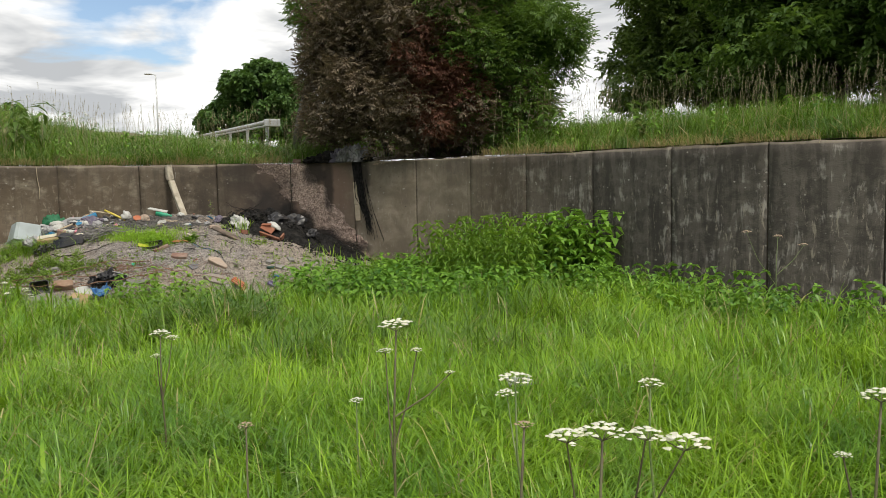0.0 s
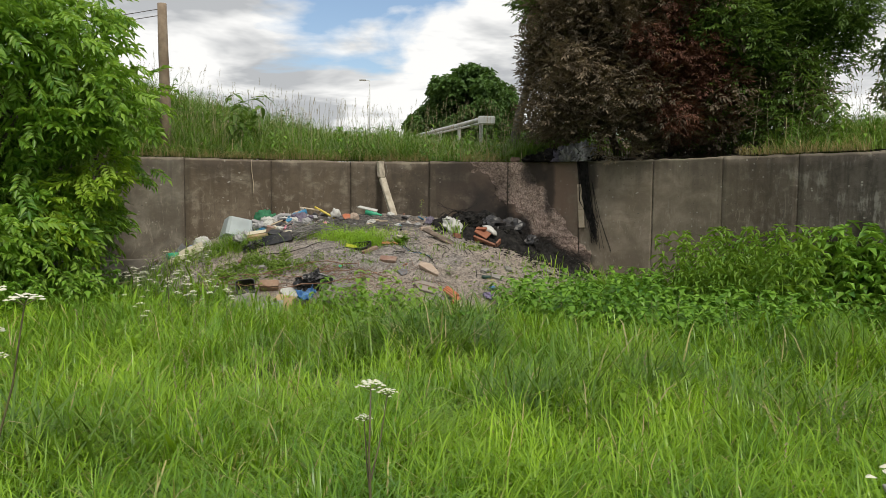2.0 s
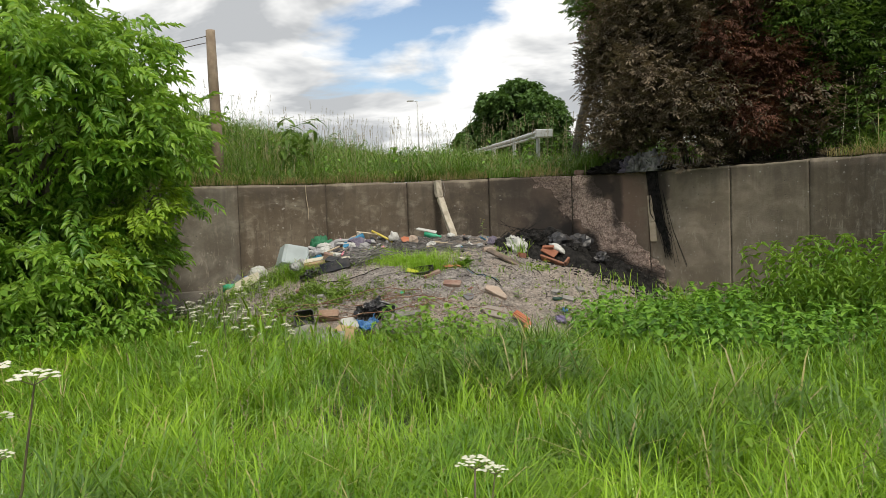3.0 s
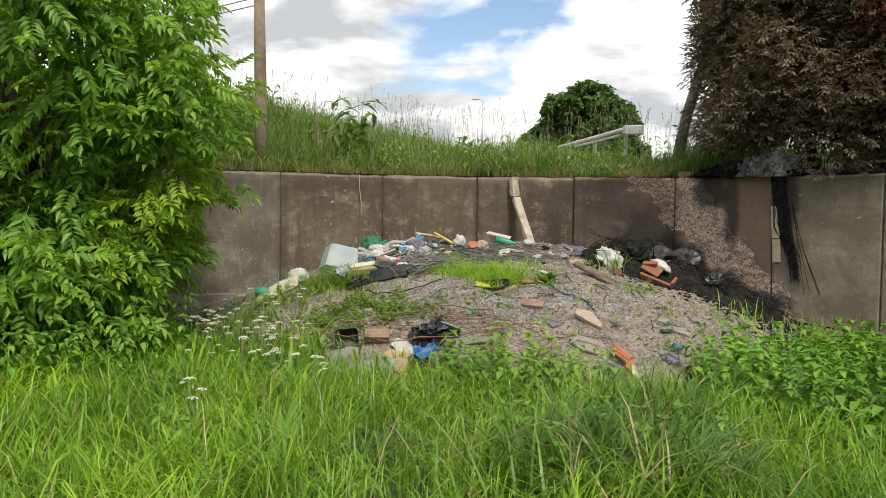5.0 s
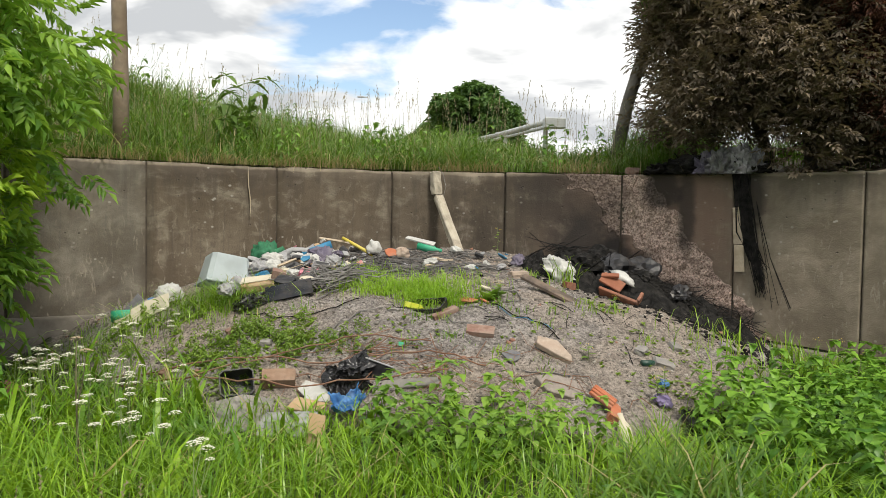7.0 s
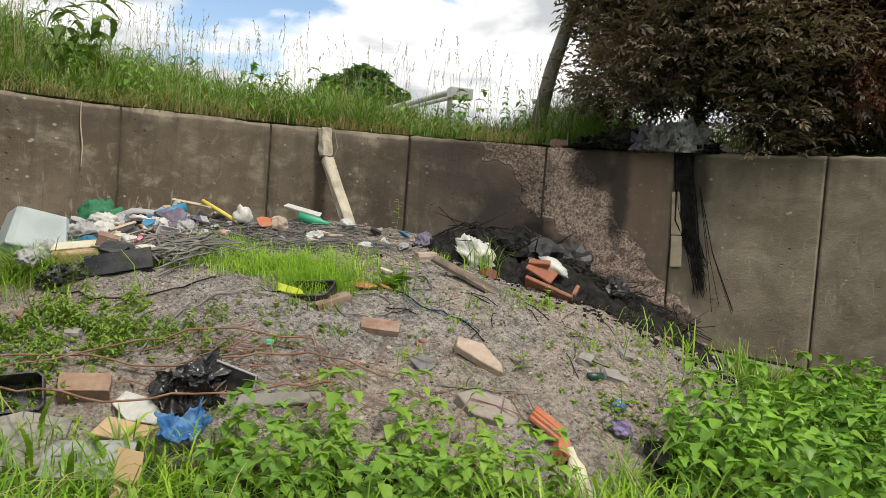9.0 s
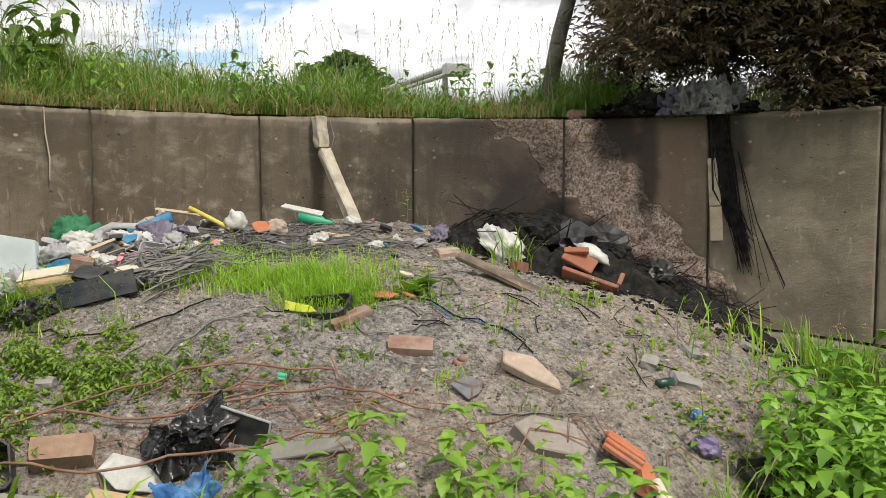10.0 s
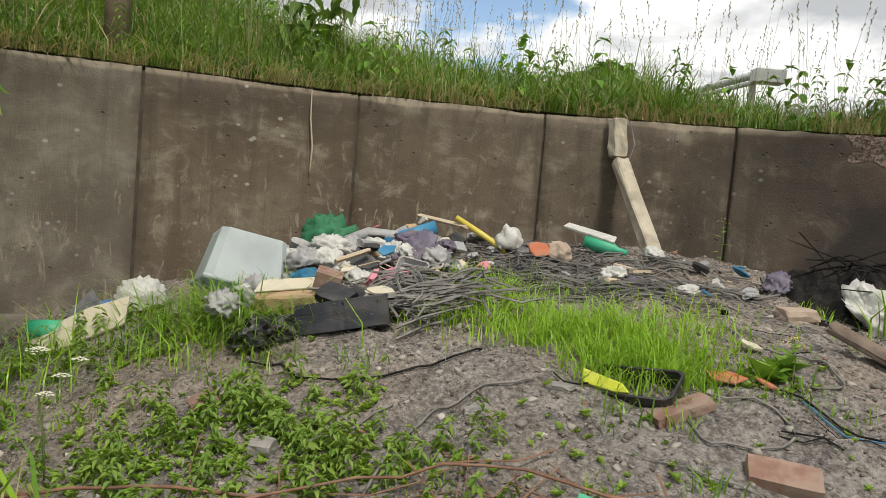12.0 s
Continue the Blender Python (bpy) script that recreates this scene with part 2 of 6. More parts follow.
    agg = n.mix(n.step(n.noise(46, 6, 0.8), 0.40, 0.60), (0.17, 0.105, 0.08), (0.80, 0.62, 0.52))
    agg = n.mix(n.step(n.voronoi(33, out="Distance"), 0.30, 0.10), agg, (0.58, 0.47, 0.40))
    agg = n.mix(n.math("MULTIPLY", n.step(n.noise(9, 3), 0.52, 0.66), 0.6), agg, (0.14, 0.09, 0.07))
    col = n.mix(n.step(gone, 0.3, 0.6), col, agg)
    # soot; the last two wide patches just darken panels three and four
    for u0, v0, ru, rv, s in ((4.70, 1.15, 0.34, 0.50, 0.85), (4.93, 1.02, 0.17, 0.40, 0.92), (5.36, 1.90, 0.20, 0.30, 0.85), (5.58, 1.65, 0.09, 0.6, 0.75),
                              (5.18, 0.86, 0.20, 0.30, 0.95), (5.45, 0.66, 0.28, 0.22, 0.95), (5.85, 0.46, 0.4, 0.16, 0.9), (6.12, 1.8, 0.12, 0.6, 0.75), (4.6, 1.75, 0.45, 0.45, 0.5), (4.25, 1.2, 0.75, 0.9, 0.52), (3.3, 1.3, 0.5, 1.0, 0.25)):
        col = n.mix(n.math("MULTIPLY", patch(u0, v0, ru, rv, 1.1), s), col, (0.016, 0.014, 0.013))
    n.base(col)
    relief = n.math("ADD", n.math("MULTIPLY", fine, 0.5), n.math("ADD", blot, n.math("MULTIPLY", pits, -0.8)))
    n.bump(n.math("ADD", relief, n.math("MULTIPLY", n.step(gone, 0.3, 0.6), n.math("MULTIPLY", n.noise(30, 5, 0.8), 3.0))), 0.7, 0.014)
    return n.mat


SOIL = soil_material()
CONCRETE = concrete_material()
FOOTING = plain("footing_concrete", (0.13, 0.115, 0.095), (0.21, 0.19, 0.16), 4, 0.9, 0.5)
JOINT = plain("joint_filler", (0.045, 0.036, 0.028), (0.085, 0.068, 0.05), 9, 0.9, 0.5)


# ---- builders ----
rng = np.random.default_rng(7)


def empty(name, at=(0, 0, 0), label="", category="", group="", kind="", rz=0.0):
    ob = new(name)
    ob.matrix_world = pose(*at, 0, 0, rz)
    return tagged(ob, label, category, group, kind)


def add(name, mesh, material, parent=None, label="", category="", group="", kind="", at=None, smooth=False):
    if material is not None:
        mesh.materials.append(material)
    if smooth:
        mesh.polygons.foreach_set("use_smooth", np.ones(len(mesh.polygons), bool))
    ob = new(name, mesh)
    if parent:
        ob.parent = parent
    if at is not None:
        ob.matrix_basis = at
    return tagged(ob, label, category, group, kind)


def bm_mesh(name, bm):
    bmesh.ops.recalc_face_normals(bm, faces=bm.faces)
    mesh = bpy.data.meshes.new(name)
    bm.to_mesh(mesh)
    bm.free()
    return mesh


def part(name, bm, material, parent, label="", at=None, smooth=False):
    return add(name, bm_mesh(name, bm), material, parent, label, at=at, smooth=smooth)


def thing(name, bm, material, m, label, category, group="", smooth=False, kind=""):
    return add(name, bm_mesh(name, bm), material, None, label, category, group, kind, m, smooth)


def raw_mesh(name, verts, faces):
    """verts (n, 3); faces: arrays of one corner count each."""
    mesh = bpy.data.meshes.new(name)
    mesh.vertices.add(len(verts))
    mesh.vertices.foreach_set("co", np.asarray(verts, np.float32).ravel())
    loops = np.concatenate([f.ravel() for f in faces]).astype(np.int32)
    sizes = np.concatenate([np.full(len(f), f.shape[1]) for f in faces])
    mesh.loops.add(len(loops))
    mesh.loops.foreach_set("vertex_index", loops)
    mesh.polygons.add(len(sizes))
    mesh.polygons.foreach_set("loop_start", np.concatenate([[0], np.cumsum(sizes)[:-1]]).astype(np.int32))
    mesh.update(calc_edges=True)
    return mesh


def turns(az, tilt, roll):
    """Rotation matrices Rz(az) Rx(tilt) Ry(roll), one for each entry."""
    ca, sa, ct, st, cr, sr = np.cos(az), np.sin(az), np.cos(tilt), np.sin(tilt), np.cos(roll), np.sin(roll)
    o, z = np.ones_like(ca), np.zeros_like(ca)
    rz = np.stack([ca, -sa, z, sa, ca, z, z, z, o], -1).reshape(-1, 3, 3)
    rx = np.stack([o, z, z, z, ct, -st, z, st, ct], -1).reshape(-1, 3, 3)
    ry = np.stack([cr, z, sr, z, o, z, -sr, z, cr], -1).reshape(-1, 3, 3)
    return rz @ rx @ ry


def strewn(shapes, pos, rot, size):
    """Copies of the shapes (verts, faces by corner count) joined: verts and faces for raw_mesh."""
    n = len(pos)
    pick = rng.integers(0, len(shapes), n)
    size = np.broadcast_to(np.asarray(size, float).reshape(n, -1), (n, 3))
    all_v, all_f, off = [], {}, 0
    for k, (sv, sf) in enumerate(shapes):
        idx = np.nonzero(pick == k)[0]
        if not len(idx):
            continue
        v = np.einsum("nij,nvj->nvi", rot[idx], sv[None] * size[idx][:, None]) + pos[idx][:, None]
        all_v.append(v.reshape(-1, 3))
        for f in sf:
            g = f[None] + (off + np.arange(len(idx)) * len(sv))[:, None, None]
            all_f.setdefault(f.shape[1], []).append(g.reshape(-1, f.shape[1]))
        off += len(idx) * len(sv)
    return np.concatenate(all_v), [np.concatenate(f) for f in all_f.values()]


def blade_shapes(count, width=0.012, lean=(0.1, 0.55), droop=(0.0, 0.5), fold=0.0):
    """Grass blades one metre tall."""
    out = []
    for _ in range(count):
        le, dr = rng.uniform(*lean), rng.uniform(*droop)
        rows = []
        for t, w in ((0, 0.8), (0.42, 1.0), (0.8, 0.62)):
            y, z = le * t * t + dr * max(0, t - 0.5) * 0.9, t - dr * max(0, t - 0.5) ** 2 * 1.7
            rows += [(-width * w, y, z), (width * w, y, z)]
        t = 1.0
        rows.append((0, le + dr * 0.5, 1 - dr * 0.46))
        out.append((np.array(rows), [np.array([[0, 1, 3, 2], [2, 3, 5, 4]]), np.array([[4, 5, 6]])]))
    return out


def leaf_shape(length=1.0, width=0.4, teeth=0, cup=0.12, tip=0.5, bend=0.15):
    """One leaf along +y from the origin, folded on its midrib."""
    n = 4 + teeth
    mid, left, right = [], [], []
    for k in range(n + 1):
        t = k / n
        w = width * 0.5 * (math.sin(math.pi * t ** tip) ** 0.8 if 0 < t < 1 else 0)
        if teeth and k % 2:
            w *= 0.80
        z = -bend * t * t * length
        mid.append((0, t * length, z))
        left.append((-w, t * length, z + cup * w))
        right.append((w, t * length, z + cup * w))
    v = [mid[0]]
    quads, tris = [], []
    for k in range(1, n):
        v += [left[k], mid[k], right[k]]
    v.append(mid[n])
    last = len(v) - 1
    tris += [[0, 2, 1], [0, 3, 2], [last - 3, last - 2, last], [last - 2, last - 1, last]]
    for k in range(1, n - 1):
        a = 1 + 3 * (k - 1)
        quads += [[a, a + 1, a + 4, a + 3], [a + 1, a + 2, a + 5, a + 4]]
    faces = [np.array(tris)]
    if quads:
        faces.append(np.array(quads))
    return np.array(v), faces


def kite(length, width, cup=0.2, bend=0.2):
    """A small plain leaf along +y, folded on its midrib."""
    v = [(0, 0, 0), (-width / 2, length * 0.45, cup * width), (width / 2, length * 0.45, cup * width), (0, length, -bend * length)]
    return np.array(v), [np.array([[0, 3, 1], [0, 2, 3]])]


def joined(pieces):
    """Shapes put together into one: pieces of (shape, 3x3, offset)."""
    vs, fs, off = [], {}, 0
    for (v, faces), m, o in pieces:
        vs.append(v @ np.asarray(m).T + np.asarray(o))
        for f in faces:
            fs.setdefault(f.shape[1], []).append(f + off)
        off += len(v)
    return np.concatenate(vs), [np.concatenate(f) for f in fs.values()]


def rot3(az=0.0, tilt=0.0, roll=0.0):
    return turns(np.array([az]), np.array([tilt]), np.array([roll]))[0]


def tube(bm, pts, radii, sides=6):
    """A tapering limb along pts."""
    rings = []
    for k, p in enumerate(pts):
        p = Vector(p)
        way = (Vector(pts[min(k + 1, len(pts) - 1)]) - Vector(pts[max(k - 1, 0)])).normalized()
        side = way.cross(Vector((0.3, 0.9, 0.31))).normalized()
        up = way.cross(side)
        r = radii[k] if isinstance(radii, (list, tuple)) else radii
        rings.append([bm.verts.new(p + r * (math.cos(a) * side + math.sin(a) * up)) for a in (2 * math.pi * i / sides for i in range(sides))])
    for a, b in zip(rings, rings[1:]):
        for i in range(sides):
            bm.faces.new((a[i], a[(i + 1) % sides], b[(i + 1) % sides], b[i]))
    bm.faces.new(rings[0])
    bm.faces.new(rings[-1])
    return bm


def block(bm, size, m=None, bevel=0.0, rough=0.0, cuts=0):
    """A box with worn edges."""
    one = bmesh.new()
    bmesh.ops.create_cube(one, size=1.0)
    for vert in one.verts:
        vert.co = Vector([c * s for c, s in zip(vert.co, size)])
    if cuts:
        bmesh.ops.subdivide_edges(one, edges=one.edges[:], cuts=cuts, use_grid_fill=True)
    if bevel:
        sharp = [e for e in one.edges if len(e.link_faces) == 2 and e.calc_face_angle() > 0.5]
        bmesh.ops.bevel(one, geom=sharp, offset=bevel, segments=1, affect="EDGES")
    copies = {}
    for vert in one.verts:
        co = vert.co + noise.noise_vector(vert.co * 23) * rough
        copies[vert] = bm.verts.new(m @ co if m is not None else co)
    for f in one.faces:
        bm.faces.new([copies[vert] for vert in f.verts])
    one.free()
    return bm


# ---- lie of the land ----
JOINTS = [(-10.9, 10.9), (-9.8, 11.45), (-8.6, 11.95), (-7.45, 12.5), (-6.3, 13.1), (-5.24, 13.82), (-4.08, 14.56), (-2.85, 15.0), (-1.54, 15.2), (-0.21, 15.05), (0.93, 14.6),
          (1.95, 13.85), (2.72, 12.92), (3.42, 12.05), (4.14, 11.08), (4.85, 10.05), (5.66, 9.1), (6.69, 8.35), (7.8, 7.7), (9.0, 7.2), (10.2, 6.8)]
FIRST = 5
TOP = 2.03


def on_wall(i):
    """The wall's face at panel coordinate i (0 at the joint numbered FIRST - 5): place and outward normal."""
    k = min(max(int(math.floor(i)), 0), len(JOINTS) - 2)
    t = i - k
    p = [Vector(JOINTS[min(max(k + d, 0), len(JOINTS) - 1)]) for d in (-1, 0, 1, 2)]
    if k == 0:
        p[0] = 2 * p[1] - p[2]
    if k == len(JOINTS) - 2:
        p[3] = 2 * p[2] - p[1]
    a, b, c, d = p
    at = 0.5 * ((2 * b) + (c - a) * t + (2 * a - 5 * b + 4 * c - d) * t * t + (3 * b - a - 3 * c + d) * t ** 3)
    way = 0.5 * ((c - a) + 2 * (2 * a - 5 * b + 4 * c - d) * t + 3 * (3 * b - a - 3 * c + d) * t * t)
    way.normalize()
    return at, Vector((-way.y, way.x))


def mound(x, y):
    dx = (x + 2.1) / (4.6 if x < -2.1 else 3.6)
    r = math.hypot(dx, (y - 14.6) / 3.9)
    k = max(0.0, min(1.0, (y - 13.6) / 0.8))
    crest = 0.11 * k * k * (3 - 2 * k) * max(0.0, 1 - ((x + 2.6) / 2.3) ** 2)
    dip = 0.13 * math.exp(-((x + 2.9) / 0.4) ** 2 - ((y - 11.3) / 0.24) ** 2)
    body = max(0.0, 1 - r ** 2.8)
    return max(0.0, 0.98 * body + crest - dip * min(1.0, body * 6))


def hollow(x, y):
    """The ground falls away along the wall's far arm."""
    ease = lambda q: max(0.0, min(1.0, q)) ** 2 * (3 - 2 * max(0.0, min(1.0, q)))
    d = 0.731 * (x - 4.85) + 0.683 * (y - 10.05)
    return 0.56 * ease((x - 4.2) / 2.3) * ease((d + 2.4) / 2.1)


def ground_z(x, y, fine=True):
    m = mound(x, y)
    z = 0.03 + m - hollow(x, y)
    if fine and abs(x) < 14 and -3 < y < 17:
        z += 0.035 * noise.noise((x * 0.8, y * 0.8, 0.3)) + (0.035 * noise.noise((x * 2.6, y * 2.6, 1.7)) + 0.03 * noise.noise((x * 6, y * 6, 4.1)) + 0.024 * noise.noise((x * 12, y * 12, 2.1))) * min(1.0, m * 4)
    return z


def bank_z(x, y, d):
    s = lambda q: max(0.0, min(1.0, q)) ** 2 * (3 - 2 * max(0.0, min(1.0, q)))
    z = TOP + 0.02 + 0.36 * s(d / 4.0) + 0.052 * max(0.0, d - 6) - 0.02 * max(0.0, d - 90)
    z += 0.88 * s((-3.0 - x) / 5.0) * s(d / 3.6)
    return z + 0.05 * noise.noise((x * 0.9, y * 0.9, 5.0)) * s(d / 0.6)


xs = np.concatenate([[-600, -200, -80, -40, -24, -16], np.arange(-11, -6, 0.1), np.arange(-6, 2, 0.045), np.arange(2, 12.01, 0.1), [16, 24, 40, 80, 200, 600]])
ys = np.concatenate([[-600, -200, -80, -40, -20, -10], np.arange(-4, 10.6, 0.1), np.arange(10.6, 15.5, 0.045), np.arange(15.5, 16.6, 0.1), [20, 30, 60, 200, 600]])
gx, gy = np.meshgrid(xs, ys)
gz = np.array([ground_z(x, y) for x, y in zip(gx.ravel(), gy.ravel())])
nx, ny = len(xs), len(ys)
ii = (np.arange(ny - 1)[:, None] * nx + np.arange(nx - 1)[None]).ravel()
ground = add("ground", raw_mesh("ground", np.stack([gx.ravel(), gy.ravel(), gz], -1), [np.stack([ii, ii + 1, ii + nx + 1, ii + nx], -1)]), SOIL, None,
             "rough meadow soil rising into a bare grey rubble mound", "ground", kind="structure", smooth=True)


def bareness(x, y):
    """1 on the tipped rubble, 0 under the meadow."""
    r = math.hypot((x + 2.0) / (4.3 if x < -2 else 3.3), (y - 14.6) / 3.75)
    return max(0.0, min(1.0, (1.04 + 0.07 * math.exp(-((x + 0.8) / 0.35) ** 2) - r) / 0.12))


bare = ground.data.attributes.new("bare", "FLOAT", "POINT")
bare.data.foreach_set("value", np.array([bareness(x, y) for x, y in zip(gx.ravel(), gy.ravel())], np.float32))

# the bank behind the wall, as one sheet up to the far road
steps = np.linspace(0, len(JOINTS) - 1, 20 * 12 + 1)
rim = [on_wall(i) for i in steps]
far = [0.0, 0.12, 0.3, 0.6, 1, 1.5, 2.1, 2.8, 3.6, 4.6, 6, 8, 11, 15, 22, 32, 48, 70, 100, 180, 420]
bv = []
for d in far:
    for (p, nrm) in rim:
        q = p + nrm * (d + 0.05)
        bv.append((q.x, q.y, bank_z(q.x, q.y, d)))
nr = len(rim)
ii = (np.arange(len(far) - 1)[:, None] * nr + np.arange(nr - 1)[None]).ravel()
BANK_SOIL = plain("bank_soil", (0.12, 0.10, 0.055), (0.22, 0.18, 0.11), 3, 0.95, 0.6)
add("ground_bank", raw_mesh("ground_bank", np.array(bv), [np.stack([ii, ii + 1, ii + nr + 1, ii + nr], -1)]), BANK_SOIL, None,
    "grassy earth bank held up by the concrete wall", "bank", kind="structure", smooth=True)


# ---- the retaining wall ----
def spall(i, z):
    """How far the face has come away at panel coordinate i (from joint one) and height z."""
    mid = 4.84 + (2.05 - z) / 1.5
    w = 0.36 - 0.08 * max(0.0, 1.0 - z)
    d = abs(i - mid) / w + 0.5 * noise.noise((i * 5, z * 4, 2.0)) + 0.25 * noise.noise((i * 14, z * 11, 6.0))
    if i < 4.93 and z < 1.32:
        d += 1.0
    return max(0.0, min(1.0, (1.0 - d) / 0.22))


def foot(i):
    """Height of the ledge on which the panels stand."""
    return 0.52 if i < 7 else 0.52 - min(1.0, (i - 7) / 6.0) * 0.44 - 0.055 * max(0.0, i - 14)


wall = empty("wall_north", (0, 0, 0), "curved retaining wall of weathered brown concrete panels", "wall", kind="structure")
for k in range(len(JOINTS) - 1):
    dense = 8 <= k <= 11
    nu, nv = (54, 76) if dense else (14, 14)
    gap = 0.008
    verts, uvs, gone = [], [], []
    for b in range(nv + 1):
        for a in range(nu + 1):
            i = k + gap + (1 - 2 * gap) * a / nu
            p, nrm = on_wall(i)
            z0 = min(foot(i), 0.45) - 0.02
            z = z0 + (TOP - z0) * b / nv
            s = spall(i - FIRST + 1, z) if dense else 0.0
            push = 0.004 * noise.noise((i * 1.7, z * 1.3, 8.0))
            if s:
                push += s * (0.016 + 0.030 * noise.noise((i * 26, z * 20, 1.0)) + 0.018 * noise.noise((i * 60, z * 45, 3.0)))
            if b == nv:
                z += 0.018 * noise.noise((i * 3.1, 0.2, 0.7)) + 0.010 * noise.noise((i * 13, 0.2, 0.7))
            verts.append((p.x + nrm.x * push, p.y + nrm.y * push, z))
            uvs.append((i - FIRST + 1, z))
            gone.append(s)
    front = len(verts)
    for b in range(nv + 1):
        for a in (0, nu):
            x, y, z = verts[b * (nu + 1) + a]
            p, nrm = on_wall(k + gap + (1 - 2 * gap) * a / nu)
            verts.append((p.x + nrm.x * 0.2, p.y + nrm.y * 0.2, z))
            uvs.append((uvs[b * (nu + 1) + a][0] + 0.1, z))
            gone.append(0.0)
    crest = len(verts)
    for a in range(nu + 1):
        p, nrm = on_wall(k + gap + (1 - 2 * gap) * a / nu)
        verts.append((p.x + nrm.x * 0.2, p.y + nrm.y * 0.2, verts[nv * (nu + 1) + a][2]))
        uvs.append((uvs[nv * (nu + 1) + a][0], TOP + 0.2))
        gone.append(0.0)
    f = []
    for b in range(nv):
        for a in range(nu):
            q = b * (nu + 1) + a
            f.append((q, q + 1, q + nu + 2, q + nu + 1))
        q = b * (nu + 1)
        f.append((q, q + nu + 1, front + 2 * b + 2, front + 2 * b))
        q += nu
        f.append((q + nu + 1, q, front + 2 * b + 1, front + 2 * b + 3))
    for a in range(nu):
        q = nv * (nu + 1) + a
        f.append((q, q + 1, crest + a + 1, crest + a))
    mesh = raw_mesh("panel", np.array(verts), [np.array(f)])
    layer = mesh.uv_layers.new(name="wall")
    vi = np.empty(len(mesh.loops), np.int32)
    mesh.loops.foreach_get("vertex_index", vi)
    layer.data.foreach_set("uv", np.array(uvs, np.float32)[vi].ravel())
    mesh.attributes.new("spalled", "FLOAT", "POINT").data.foreach_set("value", np.array(gone, np.float32))
    add("panel", mesh, CONCRETE, wall)
# dark filler behind the joints, and the ledge below
for k in range(1, len(JOINTS) - 1):
    p, nrm = on_wall(k)
    bm = bmesh.new()
    block(bm, (0.07, 0.05, 2.05), pose(p.x + nrm.x * 0.05, p.y + nrm.y * 0.05, 0.99, 0, 0, math.degrees(math.atan2(-nrm.x, nrm.y))), 0.004)
    part("joint", bm, JOINT, wall)
fv, ff = [], []
fs = np.linspace(0, len(JOINTS) - 1, 161)
for i in fs:
    p, nrm = on_wall(i)
    z = foot(i) - 0.045 + 0.012 * noise.noise((i * 3, 0, 0))
    for d, zz in ((0.1, z), (-0.085, z), (-0.10, z - 0.02), (-0.10, -1.2)):
        fv.append((p.x + nrm.x * d, p.y + nrm.y * d, zz))
for a in range(len(fs) - 1):
    for b in range(3):
        q = a * 4 + b
        ff.append((q, q + 4, q + 5, q + 1))
add("footing", raw_mesh("footing", np.array(fv), [np.array(ff)]), FOOTING, wall)


# ---- grass ----
def wall_gap(x, y):
    """Signed distance to the wall's face: negative on the meadow side."""
    best, out = 1e9, 0.0
    for p, nrm in rim[::4]:
        d = (x - p.x) ** 2 + (y - p.y) ** 2
        if d < best:
            best, out = d, (x - p.x) * nrm.x + (y - p.y) * nrm.y
    return math.copysign(math.sqrt(best), out)


def sow(n, x0, x1, y0, y1, keep):
    """Random spots; keep(x, y) gives the chance of each."""
    pts = []
    for x, y in zip(rng.uniform(x0, x1, n), rng.uniform(y0, y1, n)):
        k = keep(x, y)
        if k > 0 and rng.random() < k:
            pts.append((x, y))
    return np.array(pts).reshape(-1, 2)


def lawn(name, spots, height, spread, material, label, width=0.006, lean=(0.1, 0.5), droop=(0.1, 0.9), surface=None, per=1, jitter=0.03, category="grass", kinds=14):
    spots = np.repeat(spots, per, 0) + rng.normal(0, jitter, (len(spots) * per, 2))
    surface = surface or (lambda x, y: ground_z(x, y, False))
    z = np.array([surface(x, y) for x, y in spots]) - 0.02
    h = np.array([height(x, y) for x, y in spots]) * rng.uniform(1 - spread, 1 + spread * 0.6, len(spots))
    n = len(spots)
    w = np.full(n, width) * rng.uniform(0.6, 1.4, n) / 0.012
    way = np.array([9.0 * noise.noise((x * 1.1, y * 1.1, 33.0)) for x, y in spots]) + rng.normal(0, 1.7, n)
    v, f = strewn(blade_shapes(kinds, 0.012, lean, droop), np.column_stack([spots, z]), turns(way, rng.normal(0, 0.12, n), np.zeros(n)), np.column_stack([w, h, h]))
    return add(name, raw_mesh(name, v, f), material, None, label, category, kind="stuff")


def clumpy(x, y, s=1.3, k=3.0):
    return 0.5 + 0.5 * noise.noise((x * s, y * s, k))


def meadow(x, y):
    if bareness(x, y) > 0.45 or wall_gap(x, y) > -0.05:
        return 0.0
    c = clumpy(x, y, 2.2)
    if (math.hypot((x - 1.35) / 1.85, (y - 11.1) / 1.9) < 1) or math.hypot((x + 1.75) / 0.7, (y - 10.65) / 0.5) < 1:
        return 0.05
    if -0.6 < x < 2.4 and y > 11.2:
        return 0.04
    near_wall = 0.35 if (x > 2.5 and wall_gap(x, y) > -1.5) else 1.0
    return near_wall * min(1.0, 0.10 + 1.15 * c) * (1.0 if y < 9 else 0.9)


def meadow_h(x, y):
    h = 0.22 + 0.24 * clumpy(x, y, 0.9, 9.0) + 0.20 * clumpy(x, y, 2.9, 2.0)
    if -2.5 < x < -1.2 and 6.6 < y < 9.8:
        h = min(h, 0.30)
    return h * (1.0 - 0.30 * max(0.0, min(1.0, (y - 9.6) / 1.2)) * (1 if -3.5 < x < 0.0 else 0))


